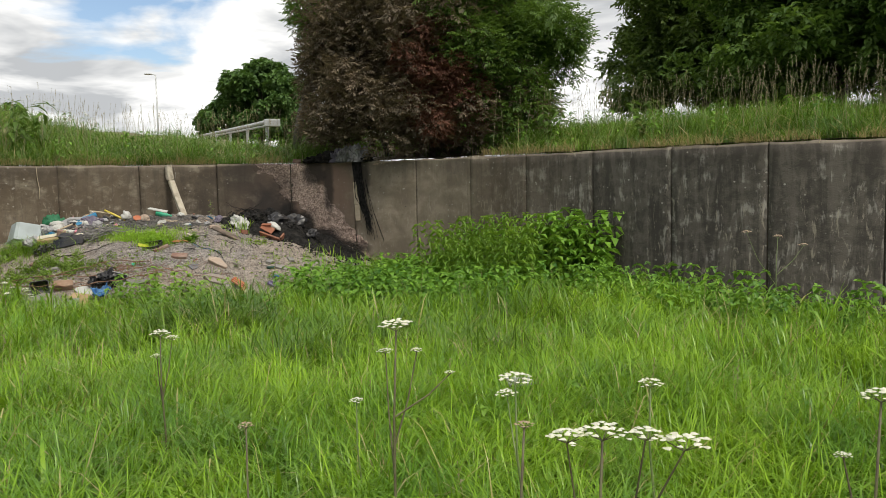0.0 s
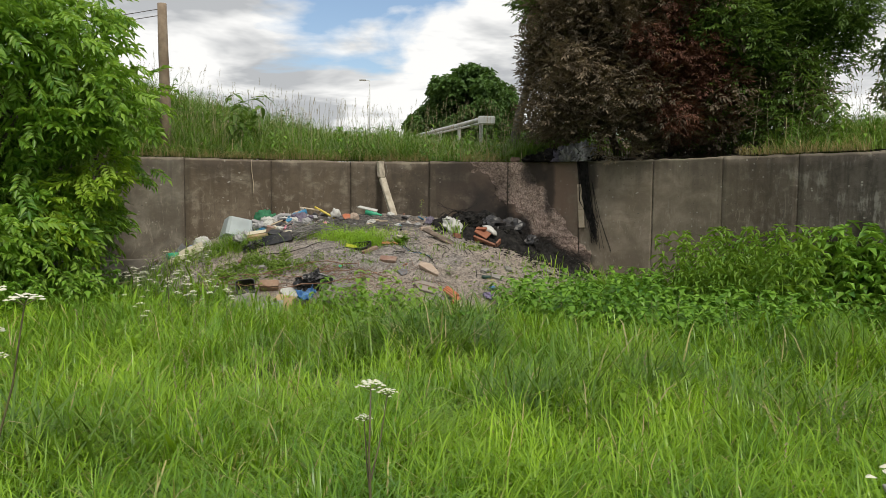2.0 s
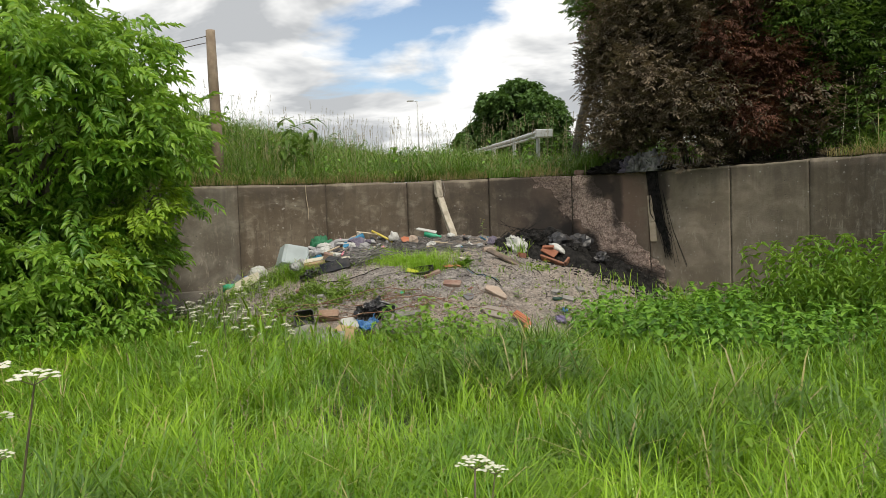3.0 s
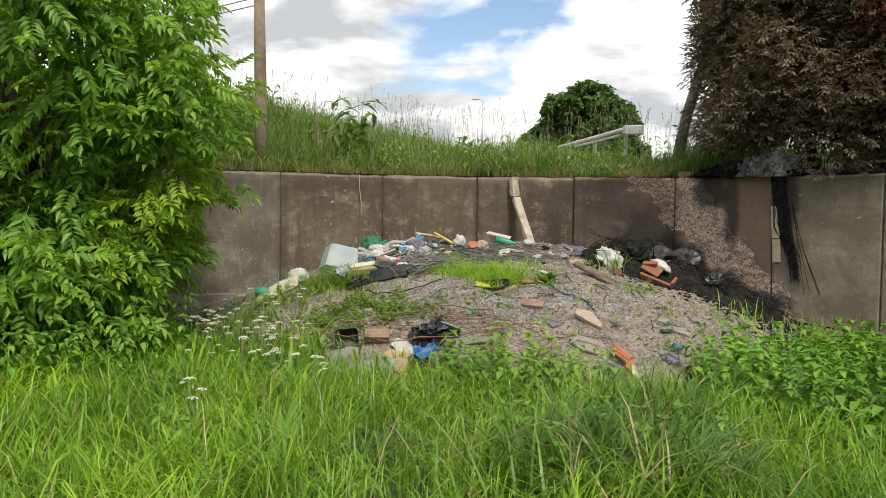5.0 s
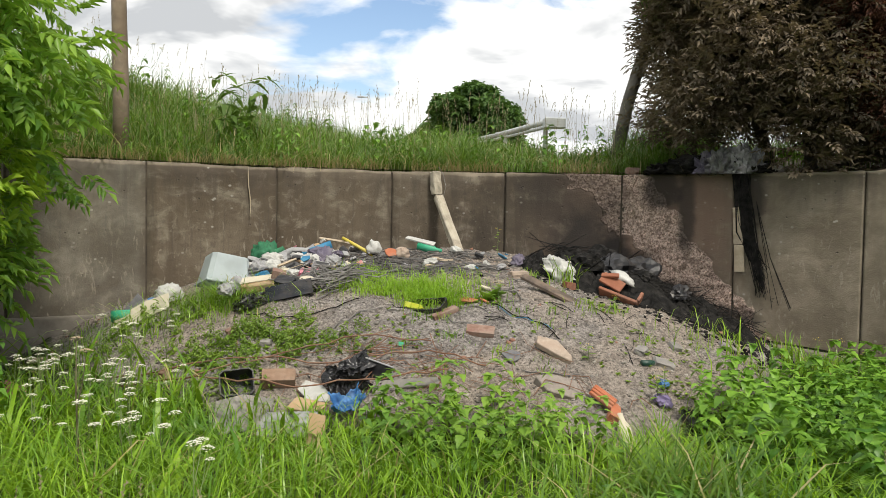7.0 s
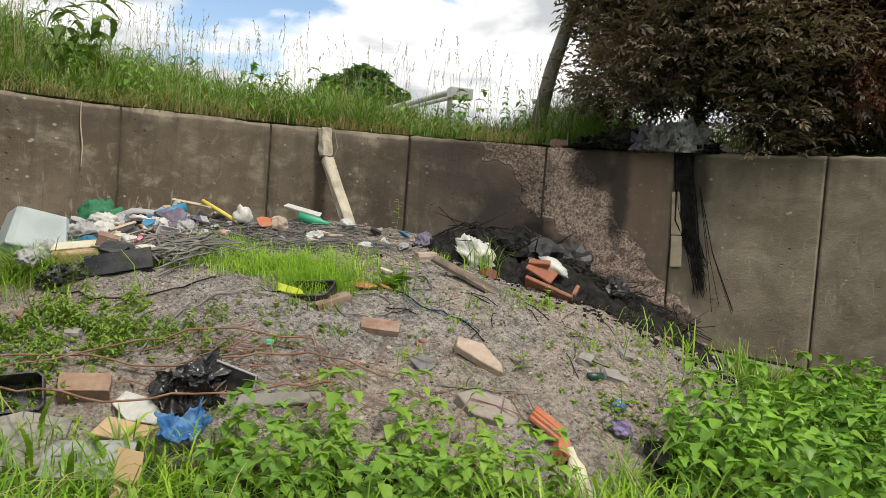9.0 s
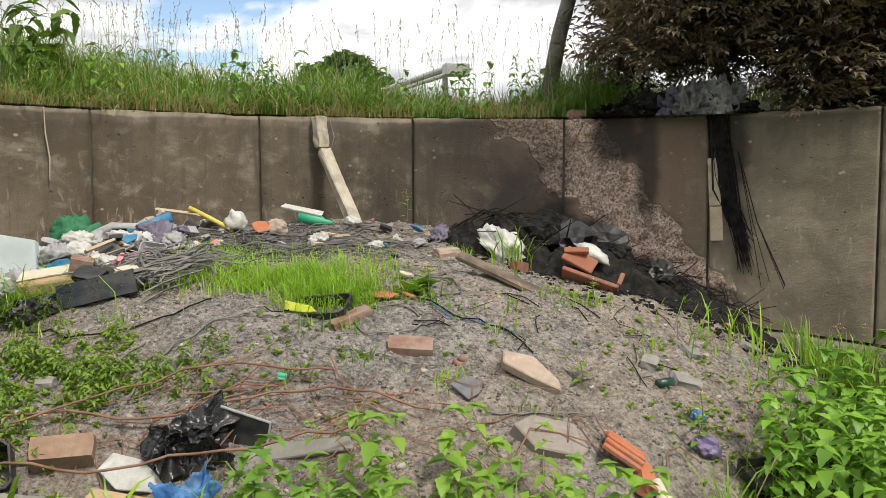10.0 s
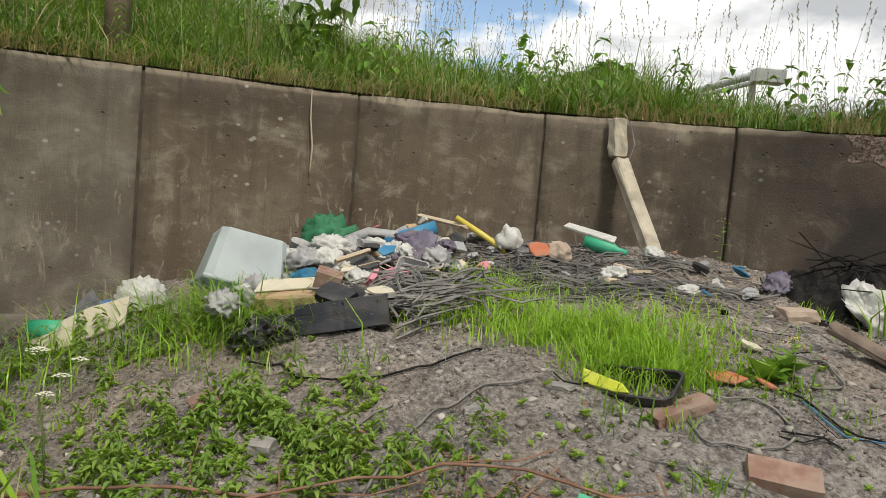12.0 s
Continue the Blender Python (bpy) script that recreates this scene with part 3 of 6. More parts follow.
def fade(cx, cy, rx, ry):
    """The meadow's chance, thinning out towards an uneven edge."""
    def keep(x, y):
        r = math.hypot((x - cx) / rx, (y - cy) / ry) + 0.18 * noise.noise((x * 0.7, y * 0.7, 17.0))
        return meadow(x, y) * max(0.0, min(1.0, (1.12 - r) / 0.3)) if r < 1.12 else 0.0
    return keep


near = sow(80000, -5.2, 4.8, -0.4, 7.4, fade(-0.3, 3.4, 4.3, 3.3))
lawn("meadow_grass", near, meadow_h, 0.45, GRASS, "long bright green meadow grass with arching blades", 0.0033, (0.05, 0.5), (0.2, 1.5), per=2)
mid = sow(80000, -8.0, 7.6, 2.6, 12.2, fade(-0.2, 8.0, 6.8, 4.6))
lawn("meadow_grass", mid, meadow_h, 0.45, GRASS, "long bright green meadow grass below the wall", 0.0042, (0.05, 0.5), (0.2, 1.5), per=2)
rest = sow(42000, -11, 11, -4.5, 12.5, lambda x, y: meadow(x, y) * max(0.06, min(1.0, (math.hypot((x + 0.2) / 6.2, (y - 5.5) / 6.0) - 0.72) / 0.25)))
lawn("meadow_grass", rest, meadow_h, 0.45, GRASS, "long green meadow grass at the edges of the field", 0.013, (0.15, 0.7), (0.2, 1.25), per=1)
dry = sow(3800, -6, 6, 0.8, 11.4, lambda x, y: meadow(x, y) * (clumpy(x, y, 1.1, 7.0) > 0.5))
lawn("dry_grass", dry, lambda x, y: 0.42, 0.5, GRASS_DRY, "dead straw-coloured grass among the green", 0.0035, (0.3, 1.1), (0.2, 1.2))
tuss = np.concatenate([rng.normal((x, y), (r, r), (k, 2)) for x, y, r, k in ((-1.05, 8.35, 0.30, 700), (0.6, 7.2, 0.3, 300), (-0.75, 8.0, 0.18, 300), (-2.5, 5.3, 0.2, 260), (1.4, 6.2, 0.25, 260), (-0.7, 9.4, 0.2, 300), (2.4, 8.1, 0.3, 300), (-0.1, 6.4, 0.2, 240))])
lawn("grass_tussock", tuss, lambda x, y: 0.56, 0.4, GRASS_DARK, "darker tussocks of tall coarse grass in the meadow", 0.006, (0.2, 0.8), (0.1, 0.9))


# seed stalks that stand above the grass
def stalk_shape(head=0.16):
    v = [(-0.0022, 0, 0), (0.0022, 0, 0), (-0.0015, 0.02, 0.6), (0.0015, 0.02, 0.6), (0, 0.08, 1.0)]
    f3, f4 = [[2, 3, 4]], [[0, 1, 3, 2]]
    for k in range(9):
        t = 1 - head + head * k / 8
        a, o = k * 2.4, len(v)
        y = 0.08 * t * t
        v += [(0, y, t - 0.01), (0.012 * math.cos(a), y + 0.012 * math.sin(a), t + 0.012), (0, y, t + 0.02)]
        f3.append([o, o + 1, o + 2])
    return np.array(v), [np.array(f3), np.array(f4)]


def stalks(name, spots, h, surface, label, material=None):
    n = len(spots)
    z = np.array([surface(x, y) for x, y in spots])
    hh = rng.uniform(0.75, 1.15, n) * h
    v, f = strewn([stalk_shape(0.12), stalk_shape(0.2), stalk_shape(0.28)], np.column_stack([spots, z]), turns(rng.uniform(0, 6.3, n), rng.normal(0, 0.12, n), rng.normal(0, 0.1, n)), np.column_stack([hh ** 0 * 0.9, hh, hh]))
    add(name, raw_mesh(name, v, f), material or SEEDS, None, label, "grass", kind="stuff")


stalks("grass_seed_heads", sow(900, -4, 4.5, 1.5, 10.5, lambda x, y: meadow(x, y) * (clumpy(x, y, 0.8, 12.0) > 0.55)), 0.54, lambda x, y: ground_z(x, y, False), "flowering grass stalks with buff seed heads")

# the bank's grass, along the wall and up the slope
bi, bd = rng.uniform(1.0, 19.0, 105000), rng.uniform(0.02, 1.0, 105000) ** 1.5 * 6.5
spots, hts = [], []
for i, d in zip(bi, bd):
    p, nrm = on_wall(i)
    q = p + nrm * (d + 0.13)
    bushy = 9.55 < i < 12.6 and d < 3.2
    scorched = 9.35 < i < 12.2 and d < 1.0
    if scorched or (bushy and rng.random() < 0.85):
        continue
    thin = 0.35 if (12.6 < i < 15.6 and d < 0.5) else 1.0
    if rng.random() < thin * (0.55 + 0.6 * clumpy(q.x, q.y, 1.2, 15.0)):
        spots.append((q.x, q.y, bank_z(q.x, q.y, d)))
        dip = 1.0 - 0.45 * math.exp(-((i - 8.55) / 0.42) ** 2) + 0.75 * math.exp(-((i - 9.2) / 0.25) ** 2) + 0.25 * math.exp(-((i - 7.5) / 0.25) ** 2)
        hts.append(dip * (0.20 + 0.32 * min(1, d / 0.7)) * (0.55 + 0.9 * clumpy(q.x, q.y, 2.1, 21.0)))
spots, hts = np.array(spots), np.array(hts) * rng.uniform(0.6, 1.25, len(spots))
n = len(spots)
way = np.array([9.0 * noise.noise((x * 1.3, y * 1.3, 35.0)) for x, y, z in spots]) + rng.normal(0, 1.5, n)
v, f = strewn(blade_shapes(16, 0.012, (0.05, 0.6), (0.1, 1.5)), spots - (0, 0, 0.02), turns(way, rng.normal(0, 0.13, n), np.zeros(n)), np.column_stack([rng.uniform(0.22, 0.50, n), hts, hts]))
add("bank_grass", raw_mesh("bank_grass", v, f), GRASS_DARK, None, "tall green grass on the bank above the wall", "grass", kind="stuff")
BANK_SPOTS = spots
lip = spots[(rng.random(n) < 0.07)][:2600]
v, f = strewn(blade_shapes(8, 0.012, (0.5, 1.5), (0.3, 1.2)), lip, turns(rng.uniform(0, 6.283, len(lip)), rng.normal(0, 0.2, len(lip)), np.zeros(len(lip))), np.column_stack([np.full(len(lip), 0.4), np.full(len(lip), 0.3), np.full(len(lip), 0.3)]))
edge = []
for i in rng.uniform(2.0, 18.0, 3600):
    p, nrm = on_wall(i)
    d = rng.uniform(0.0, 0.16)
    if clumpy(p.x * 2, p.y * 2, 1.0, 40.0) > 0.38 and not 8.9 < i < 12.2:
        edge.append((p.x + nrm.x * d, p.y + nrm.y * d, TOP + 0.01, math.atan2(-nrm.x, nrm.y) + math.pi))
edge = np.array(edge)
k = len(edge)
ev, ef = strewn(blade_shapes(10, 0.012, (0.4, 1.4), (0.3, 1.5)), edge[:, :3], turns(edge[:, 3] + rng.normal(0, 1.1, k), rng.normal(0, 0.25, k), np.zeros(k)), np.column_stack([np.full(k, 0.3), rng.uniform(0.06, 0.2, k), rng.uniform(0.06, 0.2, k)]))
add("wall_top_grass", raw_mesh("wall_top_grass", ev, ef), GRASS_DRY, None, "dead yellow grass hanging over the wall top", "grass", kind="stuff")
add("dry_grass", raw_mesh("dry_grass", v, f), GRASS_DRY, None, "straw-coloured dead grass along the top of the wall", "grass", kind="stuff")
pick = spots[rng.random(n) < 0.020]
n = len(pick)
hh = rng.uniform(0.6, 1.1, n)
v, f = strewn([stalk_shape(0.12), stalk_shape(0.2), stalk_shape(0.28)], pick, turns(rng.uniform(0, 6.3, n), rng.normal(0, 0.12, n), rng.normal(0, 0.1, n)), np.column_stack([np.ones(n), hh, hh]))
add("grass_seed_heads", raw_mesh("grass_seed_heads", v, f), SEEDS, None, "tall seeding grass stalks against the sky", "grass", kind="stuff")


# ---- trees ----
def crown(n, clumps, radius, shapes, size, seed_pull=0.75, droop=0.0):
    """Leaves gathered in clumps round the given centres: verts and faces."""
    c = np.asarray(clumps)
    pick = rng.integers(0, len(c), n)
    off = rng.normal(0, 1, (n, 3))
    off *= (radius * rng.uniform(0.25, 1.0, n) ** 0.6 / np.linalg.norm(off, axis=1))[:, None]
    off[:, 2] *= seed_pull
    pos = c[pick] + off
    out = np.arctan2(off[:, 1], off[:, 0]) - math.pi / 2
    rot = turns(out + rng.normal(0, 0.7, n), rng.normal(-droop, 0.45, n), rng.normal(0, 0.4, n))
    return strewn(shapes, pos, rot, rng.uniform(*size, n))


def shell(n, centre, radii, low=-0.6, inner=0.55):
    """Clump centres in the outer part of an uneven ellipsoid."""
    out = []
    while len(out) < n:
        d = rng.normal(0, 1, 3)
        d /= np.linalg.norm(d)
        if d[2] < low:
            continue
        k = rng.uniform(inner, 1.0) * (1 + 0.22 * noise.noise(Vector(d * 1.9) + Vector(centre)))
        out.append(np.array(centre) + d * np.array(radii) * k)
    return np.array(out)


def limbs(parent, root, ends, r0, material, name="limb", sides=6):
    for e in ends:
        a, b = Vector(root), Vector(e)
        mid1, mid2 = a.lerp(b, 0.35) + Vector((0, 0, 0.12 * (b - a).length)) + noise.noise_vector(b) * 0.15, a.lerp(b, 0.7) + noise.noise_vector(b * 2) * 0.15
        bm = tube(bmesh.new(), [a, mid1, mid2, b], [r0, r0 * 0.7, r0 * 0.42, r0 * 0.12], sides)
        part(name, bm, material, parent, smooth=True)


def pinnate(pairs=5, leaf=0.115, length=0.30):
    """A compound ash leaf, its leaflets in pairs."""
    lf = kite(leaf, leaf * 0.36, 0.25, 0.25)
    out = []
    for k in range(pairs):
        t = 0.25 + 0.7 * k / pairs
        z = -0.22 * t * t * length
        for sgn in (-1, 1):
            out.append((lf, rot3(sgn * 0.95 + rng.normal(0, 0.12), -0.1 + rng.normal(0, 0.15)), (0, t * length, z)))
    out.append((lf, rot3(0, -0.35), (0, length * 0.93, -0.2 * length)))
    rachis = (np.array([(-0.002, 0, 0), (0.002, 0, 0), (0, length, -0.22 * length)]), [np.array([[0, 1, 2]])])
    out.append((rachis, np.eye(3), (0, 0, 0)))
    return joined(out)


ash = empty("ash_tree", (-6.65, 10.75, ground_z(-6.65, 10.75)), "bushy young ash tree with feathery green leaves", "tree")
ASH = [pinnate() for _ in range(5)]
bm = tube(bmesh.new(), [(0, 0, -0.1), (0.05, 0.02, 0.8), (-0.05, 0.05, 2.0), (0.05, 0, 3.4), (0, 0, 4.6)], [0.12, 0.10, 0.08, 0.05, 0.015], 8)
part("trunk", bm, BARK, ash, smooth=True)
cl = np.concatenate([shell(90, (0, 0, 2.5), (1.65, 1.75, 2.2), -0.9, 0.5), shell(26, (0.15, -0.2, 0.9), (1.35, 1.3, 0.75), -0.5, 0.55), shell(10, (0.1, 0, 1.5), (0.8, 0.8, 1.0), -1, 0.1)])
limbs(ash, (0, 0, 0.6), cl[::9][:7], 0.05, BARK)
limbs(ash, (-0.03, 0.04, 1.9), cl[4::11][:7], 0.04, BARK)
v, f = crown(5000, cl, 0.46, ASH, (0.75, 1.25), 0.8, 0.35)
part_mesh = raw_mesh("crown", v, f)
add("crown", part_mesh, ASH_LEAF, ash)
arm = np.array([(1.85, 0.0, 2.4), (1.65, -0.2, 2.65), (1.5, 0.0, 2.2), (1.7, 0.2, 2.9), (1.5, 0.0, 3.25), (1.3, 0.1, 2.8), (1.4, 0.1, 3.7)])
v, f = crown(260, arm, 0.36, ASH, (0.75, 1.2), 0.8, 0.3)
add("side_branch_foliage", raw_mesh("side_branch_foliage", v, f), ASH_LEAF, ash)
limbs(ash, (-0.03, 0.04, 1.7), arm[::3], 0.03, BARK)
# yellower, paler leaves low on the right of the crown
cl2 = np.array([(1.3, -0.3, 1.05), (1.35, -0.1, 0.95), (1.5, -0.2, 1.5), (1.1, -0.4, 1.2), (1.6, 0.1, 1.7)])
v, f = crown(150, cl2, 0.3, ASH, (0.7, 1.0), 0.7, 0.3)
add("lower_side_foliage", raw_mesh("lower_side_foliage", v, f), leafy("yellow_ash_leaves", (0.22, 0.38, 0.03), (0.34, 0.47, 0.05), 0.4, 0.45), ash, "yellow-green leaves")

# the scorched evergreen that overhangs the wall
SMALL = [joined([(kite(0.07, 0.034), rot3(a, rng.normal(0, 0.2)), (0, 0.02 * k, 0)) for k, a in enumerate((-0.8, 0.7, -0.2))])]
SPRAY = [joined([(kite(0.07, 0.026), rot3(a, rng.normal(0, 0.25)), (0, 0.025 * k, 0)) for k, a in enumerate((-0.9, 0.9, -0.7, 0.7, -0.5, 0.5, 0.0))]) for _ in range(3)]
bx, by = 2.35, 15.55
bz = 2.4
bush = empty("scorched_bush", (bx, by, bz), "large dark evergreen bush scorched brown by fire", "bush")
for k, (dx, dy, h) in enumerate(((-0.6, -0.6, 2.6), (0.2, -0.2, 3.6), (0.9, -0.3, 3.0), (-0.9, 0.3, 3.1), (0.5, 0.6, 3.8))):
    bm = tube(bmesh.new(), [(dx * 0.7, dy * 0.7, -0.3), (dx, dy, 0.6), (dx * 1.4 + 0.1, dy * 1.4, h * 0.55), (dx * 1.7, dy * 1.7, h)], [0.07, 0.06, 0.04, 0.012], 6)
    part("stem", bm, BARK, bush, smooth=True)
dark_cl = np.concatenate([shell(60, (-0.75, -0.75, 1.35), (1.15, 0.75, 1.35), -0.95, 0.1), shell(130, (-0.42, -0.25, 2.1), (1.85, 1.8, 2.5), -0.95, 0.35), shell(70, (-0.1, -0.85, 0.65), (2.2, 1.15, 0.85), -0.95, 0.2), shell(34, (-1.6, -0.1, 1.4), (0.5, 0.8, 1.4), -0.95, 0.2)])
v, f = crown(38000, dark_cl, 0.48, SPRAY, (0.75, 1.3), 0.9, 0.1)
add("crown", raw_mesh("crown", v, f), DARK_LEAF, bush, "blackened dense foliage")
limbs(bush, (-0.3, -0.3, 0.3), dark_cl[::10][:9], 0.035, BARK)
v, f = crown(6000, np.concatenate([shell(16, (0.0, -1.35, 1.2), (0.9, 0.6, 0.85), -0.9, 0.4), shell(12, (0.2, -1.5, 0.55), (0.6, 0.4, 0.5), -0.9, 0.3)]), 0.33, SPRAY, (0.6, 1.0), 0.9, 0.3)
add("burnt_foliage", raw_mesh("burnt_foliage", v, f), RUST_LEAF, bush, "red-brown heat-killed foliage")
green_cl = np.concatenate([shell(120, (1.3, -0.75, 1.7), (1.55, 1.6, 1.9), -0.9, 0.4), shell(60, (0.0, 0.2, 3.4), (1.9, 1.6, 1.5), -0.3, 0.5)])
v, f = crown(28000, green_cl, 0.45, SPRAY + SMALL, (0.85, 1.5), 0.9, 0.1)
add("green_foliage", raw_mesh("green_foliage", v, f), BUSH_LEAF, bush, "surviving green foliage")
limbs(bush, (0.6, 0.2, 0.6), green_cl[::12][:8], 0.035, BARK)
v, f = crown(2600, np.array([(-2.0, -0.1, 2.2), (-2.05, 0.1, 2.8), (-1.85, 0, 1.7), (-2.15, 0.0, 2.5), (-1.75, 0.3, 3.3), (-2.05, 0.2, 3.2), (-1.5, 0.2, 2.4), (-1.6, 0.3, 3.0), (-1.7, 0.1, 2.0)]), 0.38, SMALL + SPRAY, (0.8, 1.3), 0.9)
add("outer_foliage", raw_mesh("outer_foliage", v, f), BUSH_LEAF, bush)

# trees further along the bank
RIGHT = [joined([(kite(0.11, 0.062), rot3(a, rng.normal(0, 0.25)), (0, 0.04 * k, 0)) for k, a in enumerate((-0.9, 0.8, -0.5, 0.4, 0.0))]) for _ in range(3)]
for (tx, ty, h, r, cr, count, dark) in ((9.75, 18.4, 5.8, 0.13, (2.8, 2.5, 2.2), 9000, False), (9.9, 13.6, 5.2, 0.12, (2.5, 2.3, 2.3), 7000, True), (12.4, 15.5, 6.0, 0.14, (2.6, 2.6, 2.4), 5200, False), (10.9, 10.4, 4.8, 0.11, (2.2, 2.0, 2.0), 5200, True)):
    d = max(0.3, wall_gap(tx, ty))
    tz = bank_z(tx, ty, d)
    tree = empty("bank_tree", (tx, ty, tz), "leafy deciduous tree on the bank above the wall", "tree", "trees along the bank")
    bm = tube(bmesh.new(), [(0, 0, -0.1), (0.06, 0, 0.9), (-0.05, 0.1, h * 0.45), (0.1, 0, h * 0.75), (0, 0, h)], [r, r * 0.85, r * 0.65, r * 0.4, 0.015], 8)
    part("trunk", bm, BARK, tree, smooth=True)
    cc = np.concatenate([shell(90, (0, 0, h * 0.62), cr, -0.85, 0.35), shell(46, (0, 0, h * 0.26), (cr[0] * 1.0, cr[1] * 0.9, 1.0), -0.7, 0.4)])
    limbs(tree, (0, 0, h * 0.3), cc[::8][:8], r * 0.45, BARK)
    v, f = crown(int(count * 2.0), cc, 0.62, RIGHT, (0.8, 1.4), 0.7, 0.2)
    add("crown", raw_mesh("crown", v, f), BUSH_LEAF if dark else leafy("tree_leaves", (0.030, 0.066, 0.016), (0.13, 0.20, 0.04), 0.35), tree)

# the round tree far beyond the road
far_tree = empty("far_tree", (-4.6, 90, 6.4), "round dark green broadleaf tree beyond the road", "tree")
bm = tube(bmesh.new(), [(0, 0, -2), (0.1, 0, 2.0), (0, 0, 6.5)], [0.45, 0.35, 0.1], 8)
part("trunk", bm, BARK, far_tree, smooth=True)
fc = np.concatenate([np.array([(0.8, 0, 8.5), (-0.6, 0.4, 8.0), (2.1, 0, 8.0), (0.2, -0.5, 8.3), (-1.8, 0, 7.2), (3.2, 0.3, 7.0), (1.5, 0.2, 8.4)]), shell(120, (0.8, 0, 4.3), (4.7, 4.6, 4.4), -0.85, 0.7), shell(24, (-3.6, 0, 2.4), (2.6, 2.5, 2.4), -0.9, 0.6), shell(14, (4.2, 0, 2.0), (2.2, 2, 1.6), -0.9, 0.6)])
v, f = crown(14000, fc, 1.0, [joined([(kite(0.5, 0.36), rot3(a, rng.normal(0, 0.3)), (0, 0.1 * k, 0)) for k, a in enumerate((-1.0, 0.9, 0.0))]) for _ in range(3)], (0.7, 1.2), 0.8, 0.2)
add("crown", raw_mesh("crown", v, f), FAR_LEAF, far_tree)
limbs(far_tree, (0, 0, 1.5), fc[::16][:7], 0.18, BARK)

# far hedge line on the crest
for x0, y0, w in ((-16, 40, 3.0),):
    hv, hf = crown(1500, np.array([(x0 + rng.uniform(-w, w), y0 + rng.uniform(-1, 1), bank_z(x0, y0, 25) + rng.uniform(0.0, 1.0)) for _ in range(24)]), 0.7, RIGHT, (1.5, 2.5), 0.7)
    add("far_hedge", raw_mesh("far_hedge", hv, hf), FAR_LEAF, None, "scrubby hedge along the crest of the bank", "hedge", kind="stuff")


# ---- street furniture on the bank ----
WOOD_OLD = plain("weathered_wood", (0.17, 0.125, 0.085), (0.27, 0.21, 0.15), 5, 0.85, 0.5)
STEEL = plain("galvanised_steel", (0.42, 0.44, 0.44), (0.56, 0.58, 0.58), 5, 0.5, 0.15, 0.3, 0.15)
p, nrm = on_wall(4.87)
px, py = p.x + nrm.x * 0.5, p.y + nrm.y * 0.5
post = empty("wooden_pole", (px, py, bank_z(px, py, 0.5)), "weathered wooden pole standing on the bank", "pole")
bm = tube(bmesh.new(), [(0, 0, -0.2), (0.0, 0, 0.8), (-0.02, 0, 1.6), (-0.03, 0, 2.38)], [0.085, 0.082, 0.078, 0.07], 10)
part("shaft", bm, WOOD_OLD, post, smooth=True)
for k, z in enumerate((2.3, 2.2)):
    bm = tube(bmesh.new(), [(-0.05, 0, z), (-2, 0.8, z - 0.05), (-6, 2.4, z + 0.2), (-12, 5, z + 0.6)], 0.006, 4)
    part("wire", bm, JOINT, post)

rail = empty("guard_rail", (-0.75, 19.55, 2.58), "galvanised steel road barrier with a box end", "barrier")
way = Vector((-2.35, 10.4, 0.45))
for z, h in ((0.57, 0.05), (0.48, 0.03)):
    bm = bmesh.new()
    pts = [(-0.04, 0, z)] + [tuple(way * t + Vector((0, 0, z))) for t in (0.25, 0.5, 0.75, 1.0, 1.4)]
    tube(bm, pts, h, 8)
    part("beam", bm, STEEL, rail, smooth=True)
for t in (0.02, 0.3, 0.62, 0.95, 1.3):
    bm = bmesh.new()
    q = way * t
    block(bm, (0.08, 0.10, 0.95), pose(q.x, q.y, q.z + 0.12), 0.008)
    part("post", bm, STEEL, rail)
bm = bmesh.new()
block(bm, (0.36, 0.22, 0.17), pose(0.08, -0.05, 0.54, 0, 0, 10), 0.012)
part("end_box", bm, STEEL, rail, "boxy grey end terminal")

lamp = empty("street_lamp", (-14.9, 88, 5.6), "tall grey street lamp beside the road", "street lamp")
bm = tube(bmesh.new(), [(0, 0, -1), (0, 0, 3), (0, 0, 8.0)], [0.11, 0.09, 0.06], 8)
part("column", bm, STEEL, lamp, smooth=True)
bm = tube(bmesh.new(), [(0, 0, 7.95), (-0.3, 0, 8.03), (-0.75, 0, 8.05)], [0.045, 0.04, 0.035], 6)
arm_ = part("arm", bm, STEEL, lamp)
bm = bmesh.new()
block(bm, (0.75, 0.3, 0.13), pose(-0.75, 0, 8.05), 0.03)
part("lantern", bm, STEEL, arm_)

# the leaning trunk beside the bush
dead = empty("leaning_trunk", (-0.12, 16.1, 2.45), "grey leaning trunk at the edge of the bush", "tree trunk")
bm = tube(bmesh.new(), [(0, 0, -0.15), (0.12, 0.02, 0.5), (0.34, 0.05, 1.3), (0.52, 0.1, 2.0)], [0.085, 0.08, 0.07, 0.055], 9)
part("bole", bm, plain("grey_bark", (0.11, 0.10, 0.085), (0.20, 0.185, 0.16), 7, 0.9, 0.8), dead, smooth=True)


